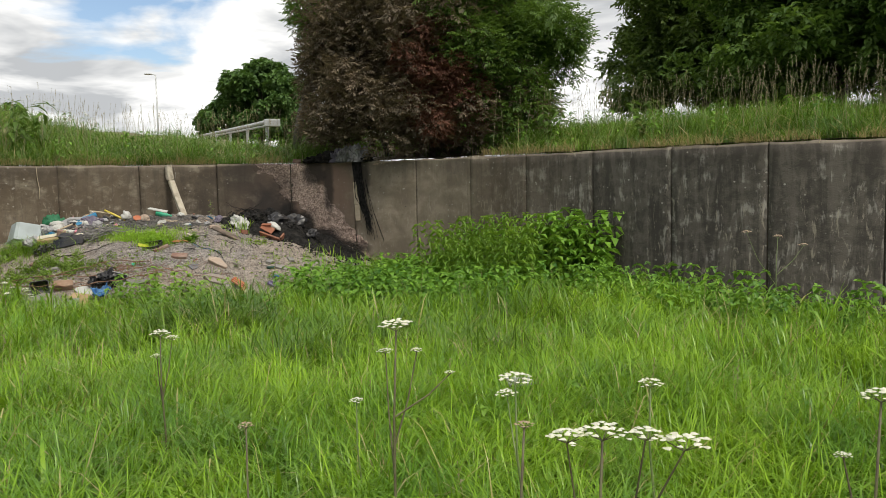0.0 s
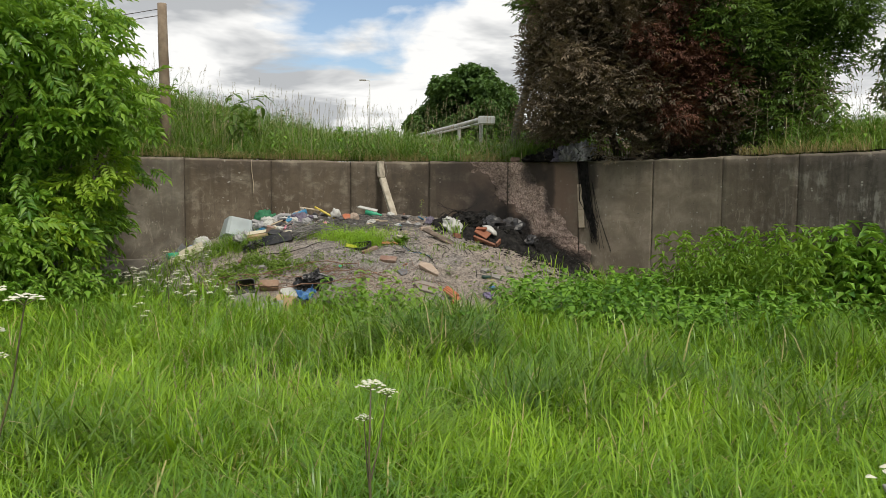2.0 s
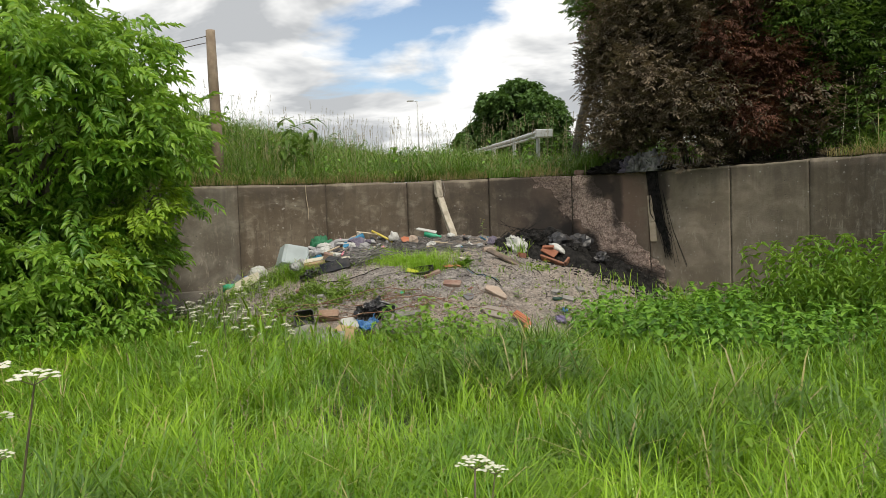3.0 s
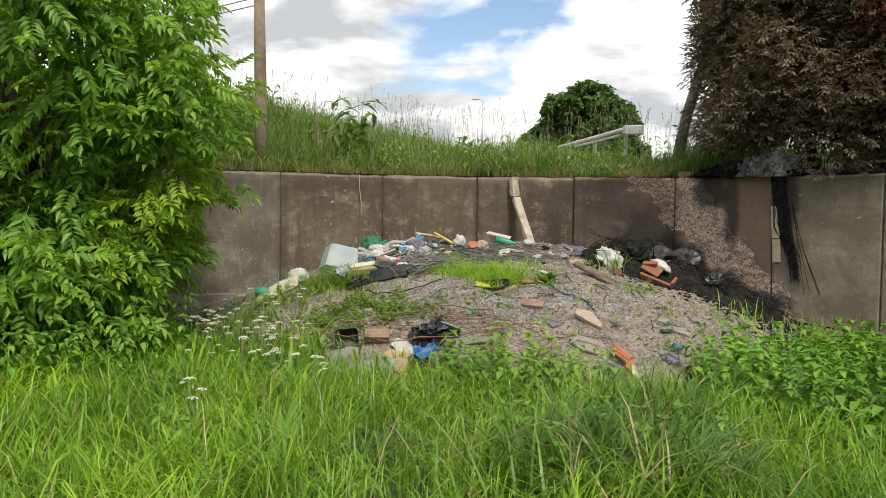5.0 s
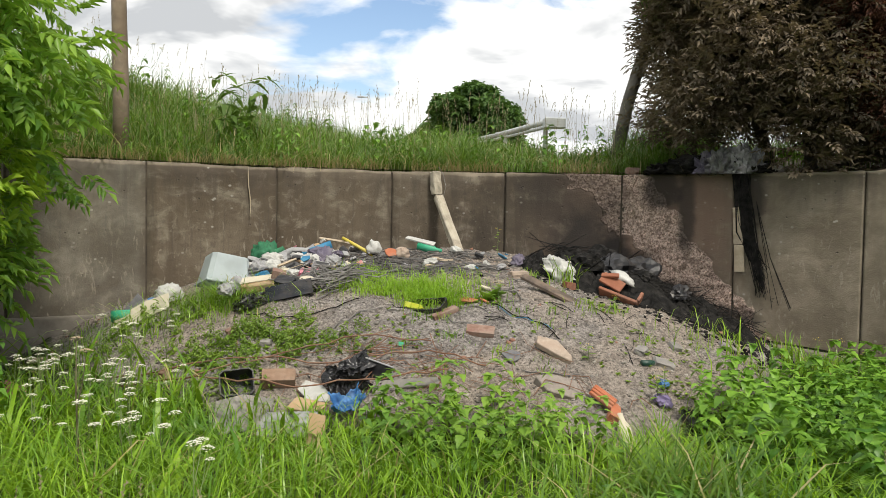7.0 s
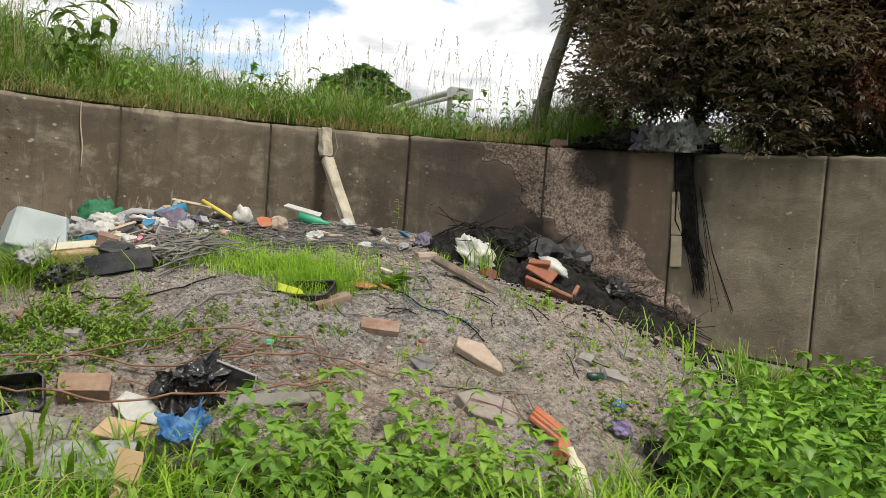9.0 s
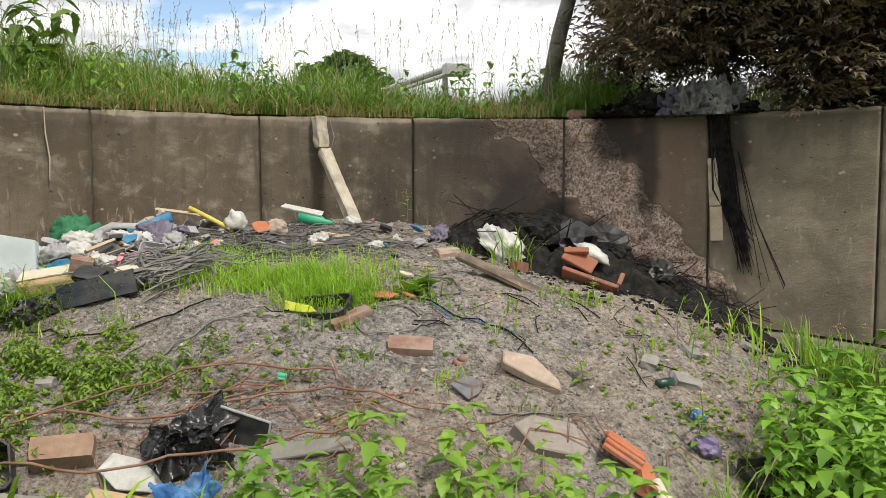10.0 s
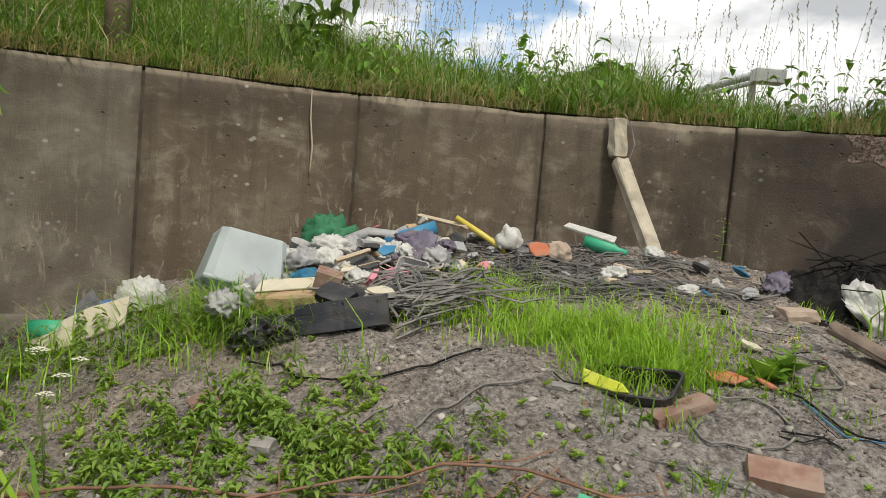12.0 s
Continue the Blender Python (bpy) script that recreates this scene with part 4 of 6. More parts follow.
# ---- plants ----
def whorled(height, pairs, leaf, length, spread=0.0, top_cut=0.35, stem=0.004, first=0.15):
    """An upright stem with leaves in crossed pairs: leaf shapes and the stem apart."""
    out = []
    for k in range(pairs):
        t = first + (1 - first) * k / max(1, pairs - 1)
        s = length * (1 - top_cut * t) * rng.uniform(0.85, 1.15)
        a0 = (k % 2) * 1.57 + rng.normal(0, 0.2) + spread * k
        for a in (a0, a0 + 3.14):
            out.append((leaf, rot3(a, rng.normal(-0.25, 0.2)) * s, (0, 0, t * height)))
    for a in range(3):
        out.append((leaf, rot3(a * 2.1, 0.5) * length * 0.45, (0, 0, height)))
    st = (np.array([(-stem, -stem, 0), (stem, -stem, 0), (0, stem, 0), (0, 0, height)]), [np.array([[0, 1, 3], [1, 2, 3], [2, 0, 3]])])
    return joined(out + [(st, np.eye(3), (0, 0, 0))])


TOOTHED = leaf_shape(1.0, 0.74, 3, 0.25, 0.52, 0.35)
NETTLES = [whorled(1.0, 6, TOOTHED, 0.23) for _ in range(3)] + [whorled(1.0, 5, TOOTHED, 0.27) for _ in range(2)]
NETTLES_SMALL = [whorled(1.0, 7, kite(1.0, 0.66, 0.2, 0.3), 0.19) for _ in range(4)]


def bed(name, spots, h, shapes, material, label, category, lean=0.12, surface=None):
    n = len(spots)
    surface = surface or (lambda x, y: ground_z(x, y, False))
    z = np.array([surface(x, y) for x, y in spots]) - 0.02
    hh = np.array([h(x, y) if callable(h) else h for x, y in spots]) * rng.uniform(0.7, 1.15, n)
    v, f = strewn(shapes, np.column_stack([spots, z]), turns(rng.uniform(0, 6.283, n), rng.normal(0, lean, n), rng.normal(0, lean, n)), hh)
    return add(name, raw_mesh(name, v, f), material, None, label, category, kind="stuff")


def within(cx, cy, rx, ry, edge=0.25):
    return lambda x, y: 1.0 if math.hypot((x - cx) / rx, (y - cy) / ry) + edge * noise.noise((x * 1.6, y * 1.6, 3.3)) < 1 and wall_gap(x, y) < -0.08 else 0.0


bed("nettle_bed", sow(1900, -1.2, 3.6, 8.8, 13.3, lambda x, y: within(1.45, 11.0, 1.9, 2.0)(x, y) if y < 11.55 + 0.85 * x + 0.3 * noise.noise((x * 2, y * 2, 8)) else 0.0), lambda x, y: 0.40 + 0.12 * clumpy(x, y, 2), NETTLES, NETTLE, "dense bed of dark green stinging nettles", "nettles")
bed("nettle_bed", sow(330, -3.0, -0.9, 10.0, 11.4, within(-1.72, 10.66, 0.72, 0.46)), 0.38, NETTLES, leafy("young_nettles", (0.08, 0.20, 0.025), (0.27, 0.43, 0.06), 0.35, 0.5), "patch of young nettles at the foot of the rubble", "nettles")
LANCE = kite(1.0, 0.26, 0.3, 0.35)
TALL = [whorled(1.0, 11, LANCE, 0.16, 0.7, 0.3, 0.004, 0.1) for _ in range(4)]
bed("tall_weeds", sow(520, 1.6, 4.4, 10.2, 12.9, within(3.0, 11.35, 1.25, 0.95)), lambda x, y: 0.80 + 0.35 * clumpy(x, y, 1.4, 6), TALL, WEED, "tall leafy willowherb against the wall", "weeds", 0.08)
bed("nettle_bed", sow(160, 2.9, 4.4, 10.4, 11.9, within(3.75, 10.95, 0.55, 0.6)), 1.05, NETTLES_SMALL, NETTLE, "tall nettles in the weeds by the wall", "nettles", 0.1)
bed("bramble_patch", sow(1000, 3.0, 7.5, 4.8, 10, lambda x, y: 1.0 if -2.3 + 0.9 * noise.noise((x, y, 2)) < wall_gap(x, y) < -0.1 else 0.0), lambda x, y: 0.30 + 0.42 * clumpy(x, y, 1.4, 4), NETTLES_SMALL, NETTLE, "low dark brambles and nettles along the wall foot", "brambles", 0.3)
bed("meadow_weeds", rng.normal((-0.95, 8.7), (0.35, 0.3), (70, 2)), 0.42, NETTLES[:3] + TALL[:1], NETTLE, "clump of dark weeds in a hollow of the meadow", "weeds", 0.2)
bed("tall_weeds", sow(60, 3.8, 6.8, 6.5, 9.6, lambda x, y: 1.0 if -1.1 < wall_gap(x, y) < -0.2 else 0.0), 0.55, TALL, WEED, "leafy weeds along the wall foot", "weeds", 0.1)
bed("tall_weeds", sow(110, -6.5, -4.2, 8.6, 11.9, within(-5.5, 10.0, 0.9, 1.2)), 0.5, TALL, NETTLE, "dark weeds under the ash tree", "weeds", 0.15)
bed("nettle_bed", sow(260, -6.9, -4.3, 8.8, 11.7, within(-5.7, 10.2, 1.0, 1.2)), 0.6, NETTLES_SMALL, NETTLE, "nettles in the shade of the ash tree", "nettles", 0.15)
bed("meadow_weeds", sow(900, -4.5, 5, 1.6, 10.5, lambda x, y: 1.0 if clumpy(x, y, 1.1, 30) > 0.60 and not (-2.8 < x < -0.9 and 5.5 < y < 9.9) else 0.0), 0.36, NETTLES[:2] + TALL[:1], WEED, "leafy dark weeds in drifts through the meadow", "weeds", 0.2)
# weeds on the bank
bs = BANK_SPOTS[rng.random(len(BANK_SPOTS)) < 0.008]
n = len(bs)
v, f = strewn(TALL[:2] + NETTLES[:2], bs, turns(rng.uniform(0, 6.3, n), rng.normal(0, 0.12, n), rng.normal(0, 0.12, n)), rng.uniform(0.3, 0.6, n))
add("bank_weeds", raw_mesh("bank_weeds", v, f), NETTLE, None, "dark leafy weeds among the bank grass", "weeds", kind="stuff")
for i, d, h in ((5.85, 1.3, 0.95), (5.95, 1.45, 0.8), (8.0, 1.6, 0.38), (7.2, 2.0, 0.40), (12.9, 0.8, 0.7), (14.2, 1.0, 0.8), (3.9, 1.2, 0.7)):
    p, nrm = on_wall(i)
    q = p + nrm * d
    spot = rng.normal((q.x, q.y), 0.09, (6, 2))
    bed("elder_seedling", spot, h, [whorled(1.0, 6, leaf_shape(1.0, 0.42, 4, 0.3, 0.55, 0.3), 0.30, 0.4)], BUSH_LEAF, "leafy dark green shrub seedling on the bank", "shrub", 0.15, lambda x, y, d=d: bank_z(x, y, d))

# small rosettes and weeds on the rubble
ROSETTE = [joined([(kite(1.0, 0.62, 0.3, 0.25), rot3(a * 1.05 + rng.normal(0, 0.2), rng.uniform(0.3, 1.2)) * rng.uniform(0.5, 1.0), (0, 0, 0.0)) for a in range(6)]) for _ in range(4)]


def rosettes(name, spots, size, material, label):
    n = len(spots)
    z = np.array([ground_z(x, y) for x, y in spots]) + 0.005
    v, f = strewn(ROSETTE, np.column_stack([spots, z]), turns(rng.uniform(0, 6.3, n), rng.normal(0, 0.2, n), rng.normal(0, 0.2, n)), rng.uniform(0.5, 1.2, n) * size)
    add(name, raw_mesh(name, v, f), material, None, label, "weeds", kind="stuff")


green = [rng.normal((x, y), (r, r * 0.7), (k, 2)) for x, y, r, k in ((-3.45, 11.85, 0.22, 120), (-3.10, 11.72, 0.12, 60), (-3.85, 11.65, 0.22, 90), (-3.55, 11.45, 0.15, 50), (-4.4, 12.55, 0.3, 80), (-2.75, 11.75, 0.15, 22), (-1.72, 12.5, 0.10, 24), (-0.75, 12.75, 0.12, 16), (-0.25, 12.2, 0.25, 26), (-0.4, 11.6, 0.22, 40), (-1.3, 12.0, 0.3, 14), (-2.2, 11.75, 0.3, 20), (-4.9, 12.1, 0.3, 50))]
rosettes("rubble_weeds", np.concatenate([np.repeat(q, 2, 0) + rng.normal(0, 0.055, (len(q) * 2, 2)) for q in green]), 0.034, leafy("creeping_weed_leaves", (0.13, 0.25, 0.025), (0.30, 0.42, 0.07), 0.35, 0.5), "low leafy weeds creeping over the rubble")
sprigs = np.concatenate([q[::2] + rng.normal(0, 0.05, (len(q[::2]), 2)) for q in green[:6] + green[-1:]])
bed("rubble_weeds", sprigs, 0.13, [whorled(1.0, 7, kite(1.0, 0.42, 0.3, 0.3), 0.34, 0.6, 0.2, 0.012, 0.1) for _ in range(4)], leafy("sprig_leaves", (0.09, 0.19, 0.025), (0.27, 0.38, 0.07), 0.35, 0.5), "small leafy sprigs growing out of the rubble", "weeds", 0.3, lambda x, y: ground_z(x, y))
rosettes("dock_plant", rng.normal((-1.68, 12.52), 0.05, (6, 2)), 0.12, WEED, "broad-leaved dock growing on the mound")


def on_mound(spots, h, material, label, width=0.004, **kw):
    lawn("grass_patch", spots, (lambda x, y: h), 0.45, material, label, width, surface=lambda x, y: ground_z(x, y), **kw)


patch = np.concatenate([rng.normal((x, y), (a, b), (k, 2)) for x, y, a, b, k in ((-2.45, 12.72, 0.24, 0.12, 1500), (-2.95, 13.15, 0.16, 0.22, 800), (-2.14, 12.44, 0.13, 0.10, 1500), (-2.0, 13.0, 0.2, 0.2, 160))])
on_mound(patch, 0.145, leafy("fresh_grass", (0.19, 0.36, 0.03), (0.34, 0.52, 0.05), 0.4), "fresh bright green grass growing on the mound", 0.0022, lean=(0.1, 0.7), droop=(0.1, 1.0))
patch = np.concatenate([rng.normal((x, y), (a, b), (k, 2)) for x, y, a, b, k in ((-4.0, 12.72, 0.22, 0.16, 520), (-4.5, 12.6, 0.35, 0.22, 240), (-3.85, 12.55, 0.15, 0.15, 240), (-4.9, 12.2, 0.4, 0.3, 300))])
on_mound(patch, 0.25, GRASS, "straggling grass round the tipped rubbish", 0.0026, lean=(0.2, 0.9), droop=(0.2, 1.4))
patch = np.concatenate([rng.normal((x, y), (0.05, 0.05), (24, 2)) for x, y in zip(rng.uniform(-4.4, 0.8, 60), rng.uniform(11.2, 13.6, 60))])
on_mound(patch, 0.10, GRASS, "small grass tufts sprouting from the rubble", 0.003)
patch = np.concatenate([rng.normal((x, y), (a, a), (k, 2)) for x, y, a, k in ((1.45, 13.45, 0.16, 190), (1.2, 13.3, 0.15, 120), (0.45, 12.6, 0.25, 26), (0.75, 12.5, 0.25, 30), (-0.98, 13.35, 0.05, 26), (0.15, 12.3, 0.2, 24), (1.7, 13.1, 0.2, 80))])
on_mound(patch, 0.34, GRASS, "tall grass tufts against the foot of the wall", 0.0042)


# plants with flowers, each one a thing
def umbel(bm, at, r, dome=0.3, count=26):
    """A plate of small florets."""
    for k in range(count):
        rr = r * math.sqrt((k + 0.5) / count) * rng.uniform(0.85, 1.15)
        a = k * 2.4 + rng.normal(0, 0.15)
        c = Vector(at) + Vector((rr * math.cos(a), rr * math.sin(a), dome * r * (1 - (rr / r) ** 2)))
        s = r * rng.uniform(0.15, 0.26)
        c.z += rng.normal(0, 0.05) * r
        top = bm.verts.new(c + Vector((0, 0, s * 0.35)))
        ring = [bm.verts.new(c + Vector((s * math.cos(b + a) * (1 if q % 2 else 0.62), s * math.sin(b + a) * (1 if q % 2 else 0.62), 0.0))) for q, b in enumerate(math.pi / 3 * q for q in range(6))]
        for q in range(6):
            bm.faces.new((top, ring[q], ring[(q + 1) % 6]))


def umbel_plant(name, x, y, h, heads, label, category, petal, stem, group, r0=0.006):
    z = ground_z(x, y, False)
    plant = empty(name, (x, y, z), label, category, group)
    lean = Vector((rng.normal(0, 0.03), rng.normal(0, 0.03), 0))
    main = [Vector((0, 0, -0.02)), lean * 0.4 + Vector((0.006, 0, h * 0.35)), lean * 0.8 + Vector((-0.006, 0.004, h * 0.7)), lean + Vector((0, 0, h))]
    stalk = part("stem", tube(bmesh.new(), main, [r0, r0 * 0.9, r0 * 0.7, r0 * 0.5], 6), stem, plant, smooth=True)
    for k, (dx, dy, dz, r) in enumerate(heads):
        tip, bearer = main[3] + Vector((dx, dy, dz)), stalk
        if dx or dy:
            root = main[2].lerp(main[1], 0.3 * (k % 3))
            bearer = part("branch", tube(bmesh.new(), [root, root.lerp(tip, 0.5) + Vector((dx, dy, 0)) * 0.12, tip], [r0 * 0.6, r0 * 0.5, r0 * 0.35], 5), stem, plant)
        bm = bmesh.new()
        for q in range(7):
            a = q * 0.9
            tube(bm, [tip, tip + Vector((math.cos(a) * r * 0.7, math.sin(a) * r * 0.7, r * 0.35))], [0.0014, 0.001], 3)
        part("spoke", bm, stem, bearer)
        bm = bmesh.new()
        umbel(bm, tip + Vector((0, 0, r * 0.35)), r)
        part("umbel", bm, petal, bearer)
    return plant


for k in range(14):
    i, d = rng.uniform(4.9, 6.8), rng.uniform(1.8, 3.6)
    p, nrm = on_wall(i)
    q = p + nrm * d
    plant = umbel_plant("cow_parsley", q.x, q.y, rng.uniform(0.6, 0.8), [(0, 0, 0, 0.035)] + [(rng.normal(0, 0.09), rng.normal(0, 0.09), rng.uniform(-0.12, 0.0), 0.03) for _ in range(3)], "cow parsley flowering on the bank", "cow parsley", PETAL, STEM, "cow parsley on the bank", 0.004)
    plant.location.z = bank_z(q.x, q.y, d) - 0.01

HOG = "hogweed stalks in the meadow"
umbel_plant("hogweed", 0.30, 2.89, 1.04, ((0, 0, 0, 0.062), (0.08, 0.05, -0.09, 0.022), (-0.03, 0.1, -0.10, 0.028), (0.2, 0.05, -0.18, 0.02)), "tall hogweed with a flat white flower head", "hogweed", PETAL, STEM_RED, HOG, 0.0062)
umbel_plant("hogweed", 0.68, 1.84, 1.00, ((0, 0, 0, 0.052), (-0.07, 0.03, -0.01, 0.045), (0.09, -0.02, 0.0, 0.04), (0.14, -0.10, 0.0, 0.05)), "branching hogweed with several white flower heads", "hogweed", PETAL, STEM_RED, HOG, 0.0055)
umbel_plant("hogweed", 0.81, 2.85, 0.84, ((0, 0, 0, 0.06), (0.02, 0.2, -0.1, 0.04)), "hogweed with a white flower head in the grass", "hogweed", PETAL, STEM, HOG)
umbel_plant("hogweed", 0.54, 2.09, 0.92, ((0, 0, 0, 0.026),), "hogweed with a closed pinkish flower bud", "hogweed", PETAL_OLD, STEM_RED, HOG, 0.006)
umbel_plant("hogweed", 1.35, 2.96, 0.76, ((0, 0, 0, 0.05),), "hogweed with a white flower head in the grass", "hogweed", PETAL, STEM, HOG)
umbel_plant("hogweed", 1.38, 1.81, 1.02, ((0, 0, 0, 0.045), (-0.06, 0.05, -0.15, 0.02)), "hogweed with a small white flower head", "hogweed", PETAL, STEM_RED, HOG)
umbel_plant("hogweed", -0.13, 2.35, 0.90, ((0, 0, 0, 0.022),), "hogweed with a closed pinkish flower bud", "hogweed", PETAL_OLD, STEM_RED, HOG, 0.005)
umbel_plant("hogweed", -0.72, 4.37, 0.80, ((0, 0, 0, 0.05), (0.05, 0.05, -0.03, 0.035), (-0.03, 0.04, -0.12, 0.03)), "fading hogweed with a ragged cream flower head", "hogweed", PETAL, STEM_RED, HOG)
umbel_plant("hogweed", -1.72, 3.85, 1.18, ((0, 0, 0, 0.06), (0.09, 0.04, -0.02, 0.05), (-0.05, 0.08, -0.12, 0.045), (0.06, -0.04, -0.16, 0.03)), "tall branching hogweed with cream flower heads", "hogweed", PETAL, STEM_RED, HOG, 0.0062)
umbel_plant("hogweed", 0.25, 3.55, 0.62, ((0, 0, 0, 0.03),), "short hogweed with a small white flower head", "hogweed", PETAL, STEM, HOG, 0.005)
umbel_plant("hogweed", -3.7, 9.6, 0.85, ((0, 0, 0, 0.03), (0.05, 0, -0.06, 0.03)), "dead brown hogweed stalk in the grass", "hogweed", PETAL_OLD, STEM_RED, HOG, 0.006)
umbel_plant("hogweed", 5.0, 7.9, 1.0, ((0, 0, 0, 0.05), (0.3, 0, -0.1, 0.05), (-0.3, 0.1, 0.05, 0.05)), "hogweed going over beside the wall", "hogweed", PETAL_OLD, STEM, HOG, 0.006)
spots = np.concatenate([rng.normal((x, y), (0.35, 0.3), (k, 2)) for x, y, k in ((-4.5, 11.1, 13), (-3.95, 10.2, 8), (-3.3, 9.3, 5))])
for x, y in spots:
    h = rng.uniform(0.40, 0.58)
    heads = [(0, 0, 0, rng.uniform(0.025, 0.04))] + [(rng.normal(0, 0.09), rng.normal(0, 0.09), rng.uniform(-0.12, 0.0), rng.uniform(0.02, 0.035)) for _ in range(3)]
    umbel_plant("cow_parsley", x, y, h, heads, "cow parsley with loose white flower heads", "cow parsley", PETAL, STEM, "cow parsley below the mound", 0.004)


def yellow_flower(x, y, h, label="yellow-flowered weed at the foot of the wall"):
    plant = empty("yellow_flower", (x, y, ground_z(x, y)), label, "wild flower", "yellow weeds on the rubble")
    part("stem", tube(bmesh.new(), [(0, 0, -0.02), (0.01, 0, h * 0.5), (0, 0.01, h)], [0.003, 0.0025, 0.002], 4), STEM, plant)
    leaf = raw_mesh("leaf", *leaf_shape(0.08, 0.035, 2))
    leaf.materials.append(WEED)
    for k, t in enumerate((0.15, 0.3, 0.45, 0.6, 0.7, 0.8)):
        ob = new("leaf", leaf)
        ob.parent = plant
        ob.matrix_basis = pose(0, 0, h * t, 12 + 10 * math.sin(k * 5), 0, k * 137)
    for dx, dy in ((0, 0), (0.03, 0.01), (-0.02, 0.02)):
        bm = bmesh.new()
        umbel(bm, (dx, dy, h - abs(dx)), 0.020, 0.5, 6)
        part("blossom", bm, YELLOW_PETAL, plant)


for x, y, h in ((-1.62, 14.75, 0.30), (1.35, 13.35, 0.42), (1.6, 13.45, 0.40), (1.75, 13.3, 0.30), (-0.62, 12.7, 0.12), (-1.6, 12.62, 0.14), (-0.5, 11.45, 0.20), (-0.42, 11.6, 0.18), (-0.95, 11.75, 0.12), (-1.62, 12.5, 0.16)):
    yellow_flower(x, y, h)


# ---- tipped rubbish ----
BRICK_RED = plain("brick_red", (0.20, 0.112, 0.085), (0.30, 0.195, 0.155), 14, 0.9, 0.8, 0, 0.35, (0.24, 0.20, 0.16))
BRICK_BUFF = plain("brick_buff", (0.23, 0.145, 0.098), (0.32, 0.215, 0.15), 12, 0.9, 0.6)
STONE_PINK = plain("pink_stone", (0.34, 0.26, 0.205), (0.45, 0.36, 0.29), 10, 0.9, 0.5)
STONE_GREY = plain("grey_stone", (0.20, 0.19, 0.18), (0.32, 0.30, 0.28), 10, 0.9, 0.5)
SLATE = plain("slate", (0.10, 0.10, 0.11), (0.17, 0.17, 0.18), 12, 0.7, 0.5)
BLACK = plain("black_plastic", (0.012, 0.012, 0.014), (0.028, 0.028, 0.032), 8, 0.42, 0.3, 0, 0.2)
CHAR = plain("charred_waste", (0.004, 0.004, 0.004), (0.017, 0.016, 0.015), 16, 0.8, 1.0, 0, 0.22, (0.055, 0.05, 0.046))
CHAR.node_tree.nodes["Principled BSDF"].inputs["Specular IOR Level"].default_value = 0.18
ASHY = plain("ash_grey_plastic", (0.13, 0.13, 0.135), (0.28, 0.28, 0.29), 9, 0.7, 0.5, 0, 0.3, (0.02, 0.02, 0.02))
NAVY = plain("dark_blue_foam", (0.018, 0.021, 0.032), (0.034, 0.038, 0.052), 8, 0.85, 0.4)
WHITE = plain("dirty_white_plastic", (0.42, 0.42, 0.40), (0.62, 0.62, 0.60), 7, 0.5, 0.4, 0, 0.35, (0.22, 0.20, 0.175))
GREY = plain("grey_plastic", (0.27, 0.27, 0.28), (0.40, 0.40, 0.41), 6, 0.6, 0.4, 0, 0.3)
CREAM = plain("cream_board", (0.52, 0.47, 0.36), (0.62, 0.57, 0.46), 4, 0.85, 0.3, 0, 0.2)
CARD = plain("cardboard", (0.40, 0.27, 0.15), (0.50, 0.36, 0.22), 5, 0.9, 0.3)
ORANGE = plain("orange_clay", (0.40, 0.12, 0.055), (0.50, 0.19, 0.10), 8, 0.8, 0.5, 0, 0.3)
RUSTY = plain("rust_red_board", (0.24, 0.085, 0.045), (0.34, 0.14, 0.08), 7, 0.8, 0.5, 0, 0.38, (0.06, 0.045, 0.04))
GREEN = plain("green_cloth", (0.015, 0.12, 0.055), (0.03, 0.19, 0.09), 9, 0.75, 0.6, 0, 0.08)
MINT = plain("green_plastic", (0.03, 0.32, 0.17), (0.05, 0.40, 0.24), 6, 0.5, 0.2, 0, 0.1)
BLUE = plain("blue_plastic", (0.02, 0.15, 0.30), (0.04, 0.22, 0.38), 6, 0.5, 0.3, 0, 0.1)
BLUE_CLOTH = plain("blue_sheet", (0.03, 0.12, 0.32), (0.07, 0.22, 0.46), 11, 0.6, 0.6, 0, 0.25)
PURPLE = plain("purple_plastic", (0.13, 0.10, 0.22), (0.22, 0.18, 0.32), 8, 0.6, 0.4, 0, 0.1)
DULL_PURPLE = plain("faded_purple_cloth", (0.10, 0.085, 0.13), (0.17, 0.15, 0.20), 8, 0.7, 0.4, 0, 0.2)
RED = plain("red_plastic", (0.42, 0.03, 0.05), (0.55, 0.06, 0.09), 8, 0.5, 0.3, 0, 0.15)
PINK = plain("pink_plastic", (0.55, 0.16, 0.24), (0.65, 0.26, 0.32), 8, 0.6, 0.4, 0, 0.15)
YELLOW = plain("yellow_plastic", (0.50, 0.40, 0.05), (0.62, 0.51, 0.10), 8, 0.5, 0.2, 0, 0.1)
LIME = plain("lime_plastic", (0.50, 0.54, 0.03), (0.62, 0.64, 0.10), 8, 0.5, 0.2, 0, 0.25)
TIMBER = plain("pale_timber", (0.42, 0.34, 0.24), (0.54, 0.45, 0.34), 7, 0.85, 0.4)
WIRE = plain("grey_cable", (0.12, 0.115, 0.11), (0.22, 0.21, 0.20), 10, 0.7, 0.2)
DARK_WIRE = plain("dark_cable", (0.055, 0.052, 0.05), (0.13, 0.125, 0.12), 10, 0.65, 0.2)
TWIG = plain("red_brown_twig", (0.16, 0.075, 0.045), (0.25, 0.14, 0.09), 12, 0.85, 0.4)
n_ = Nodes("clear_plastic", 0.35)
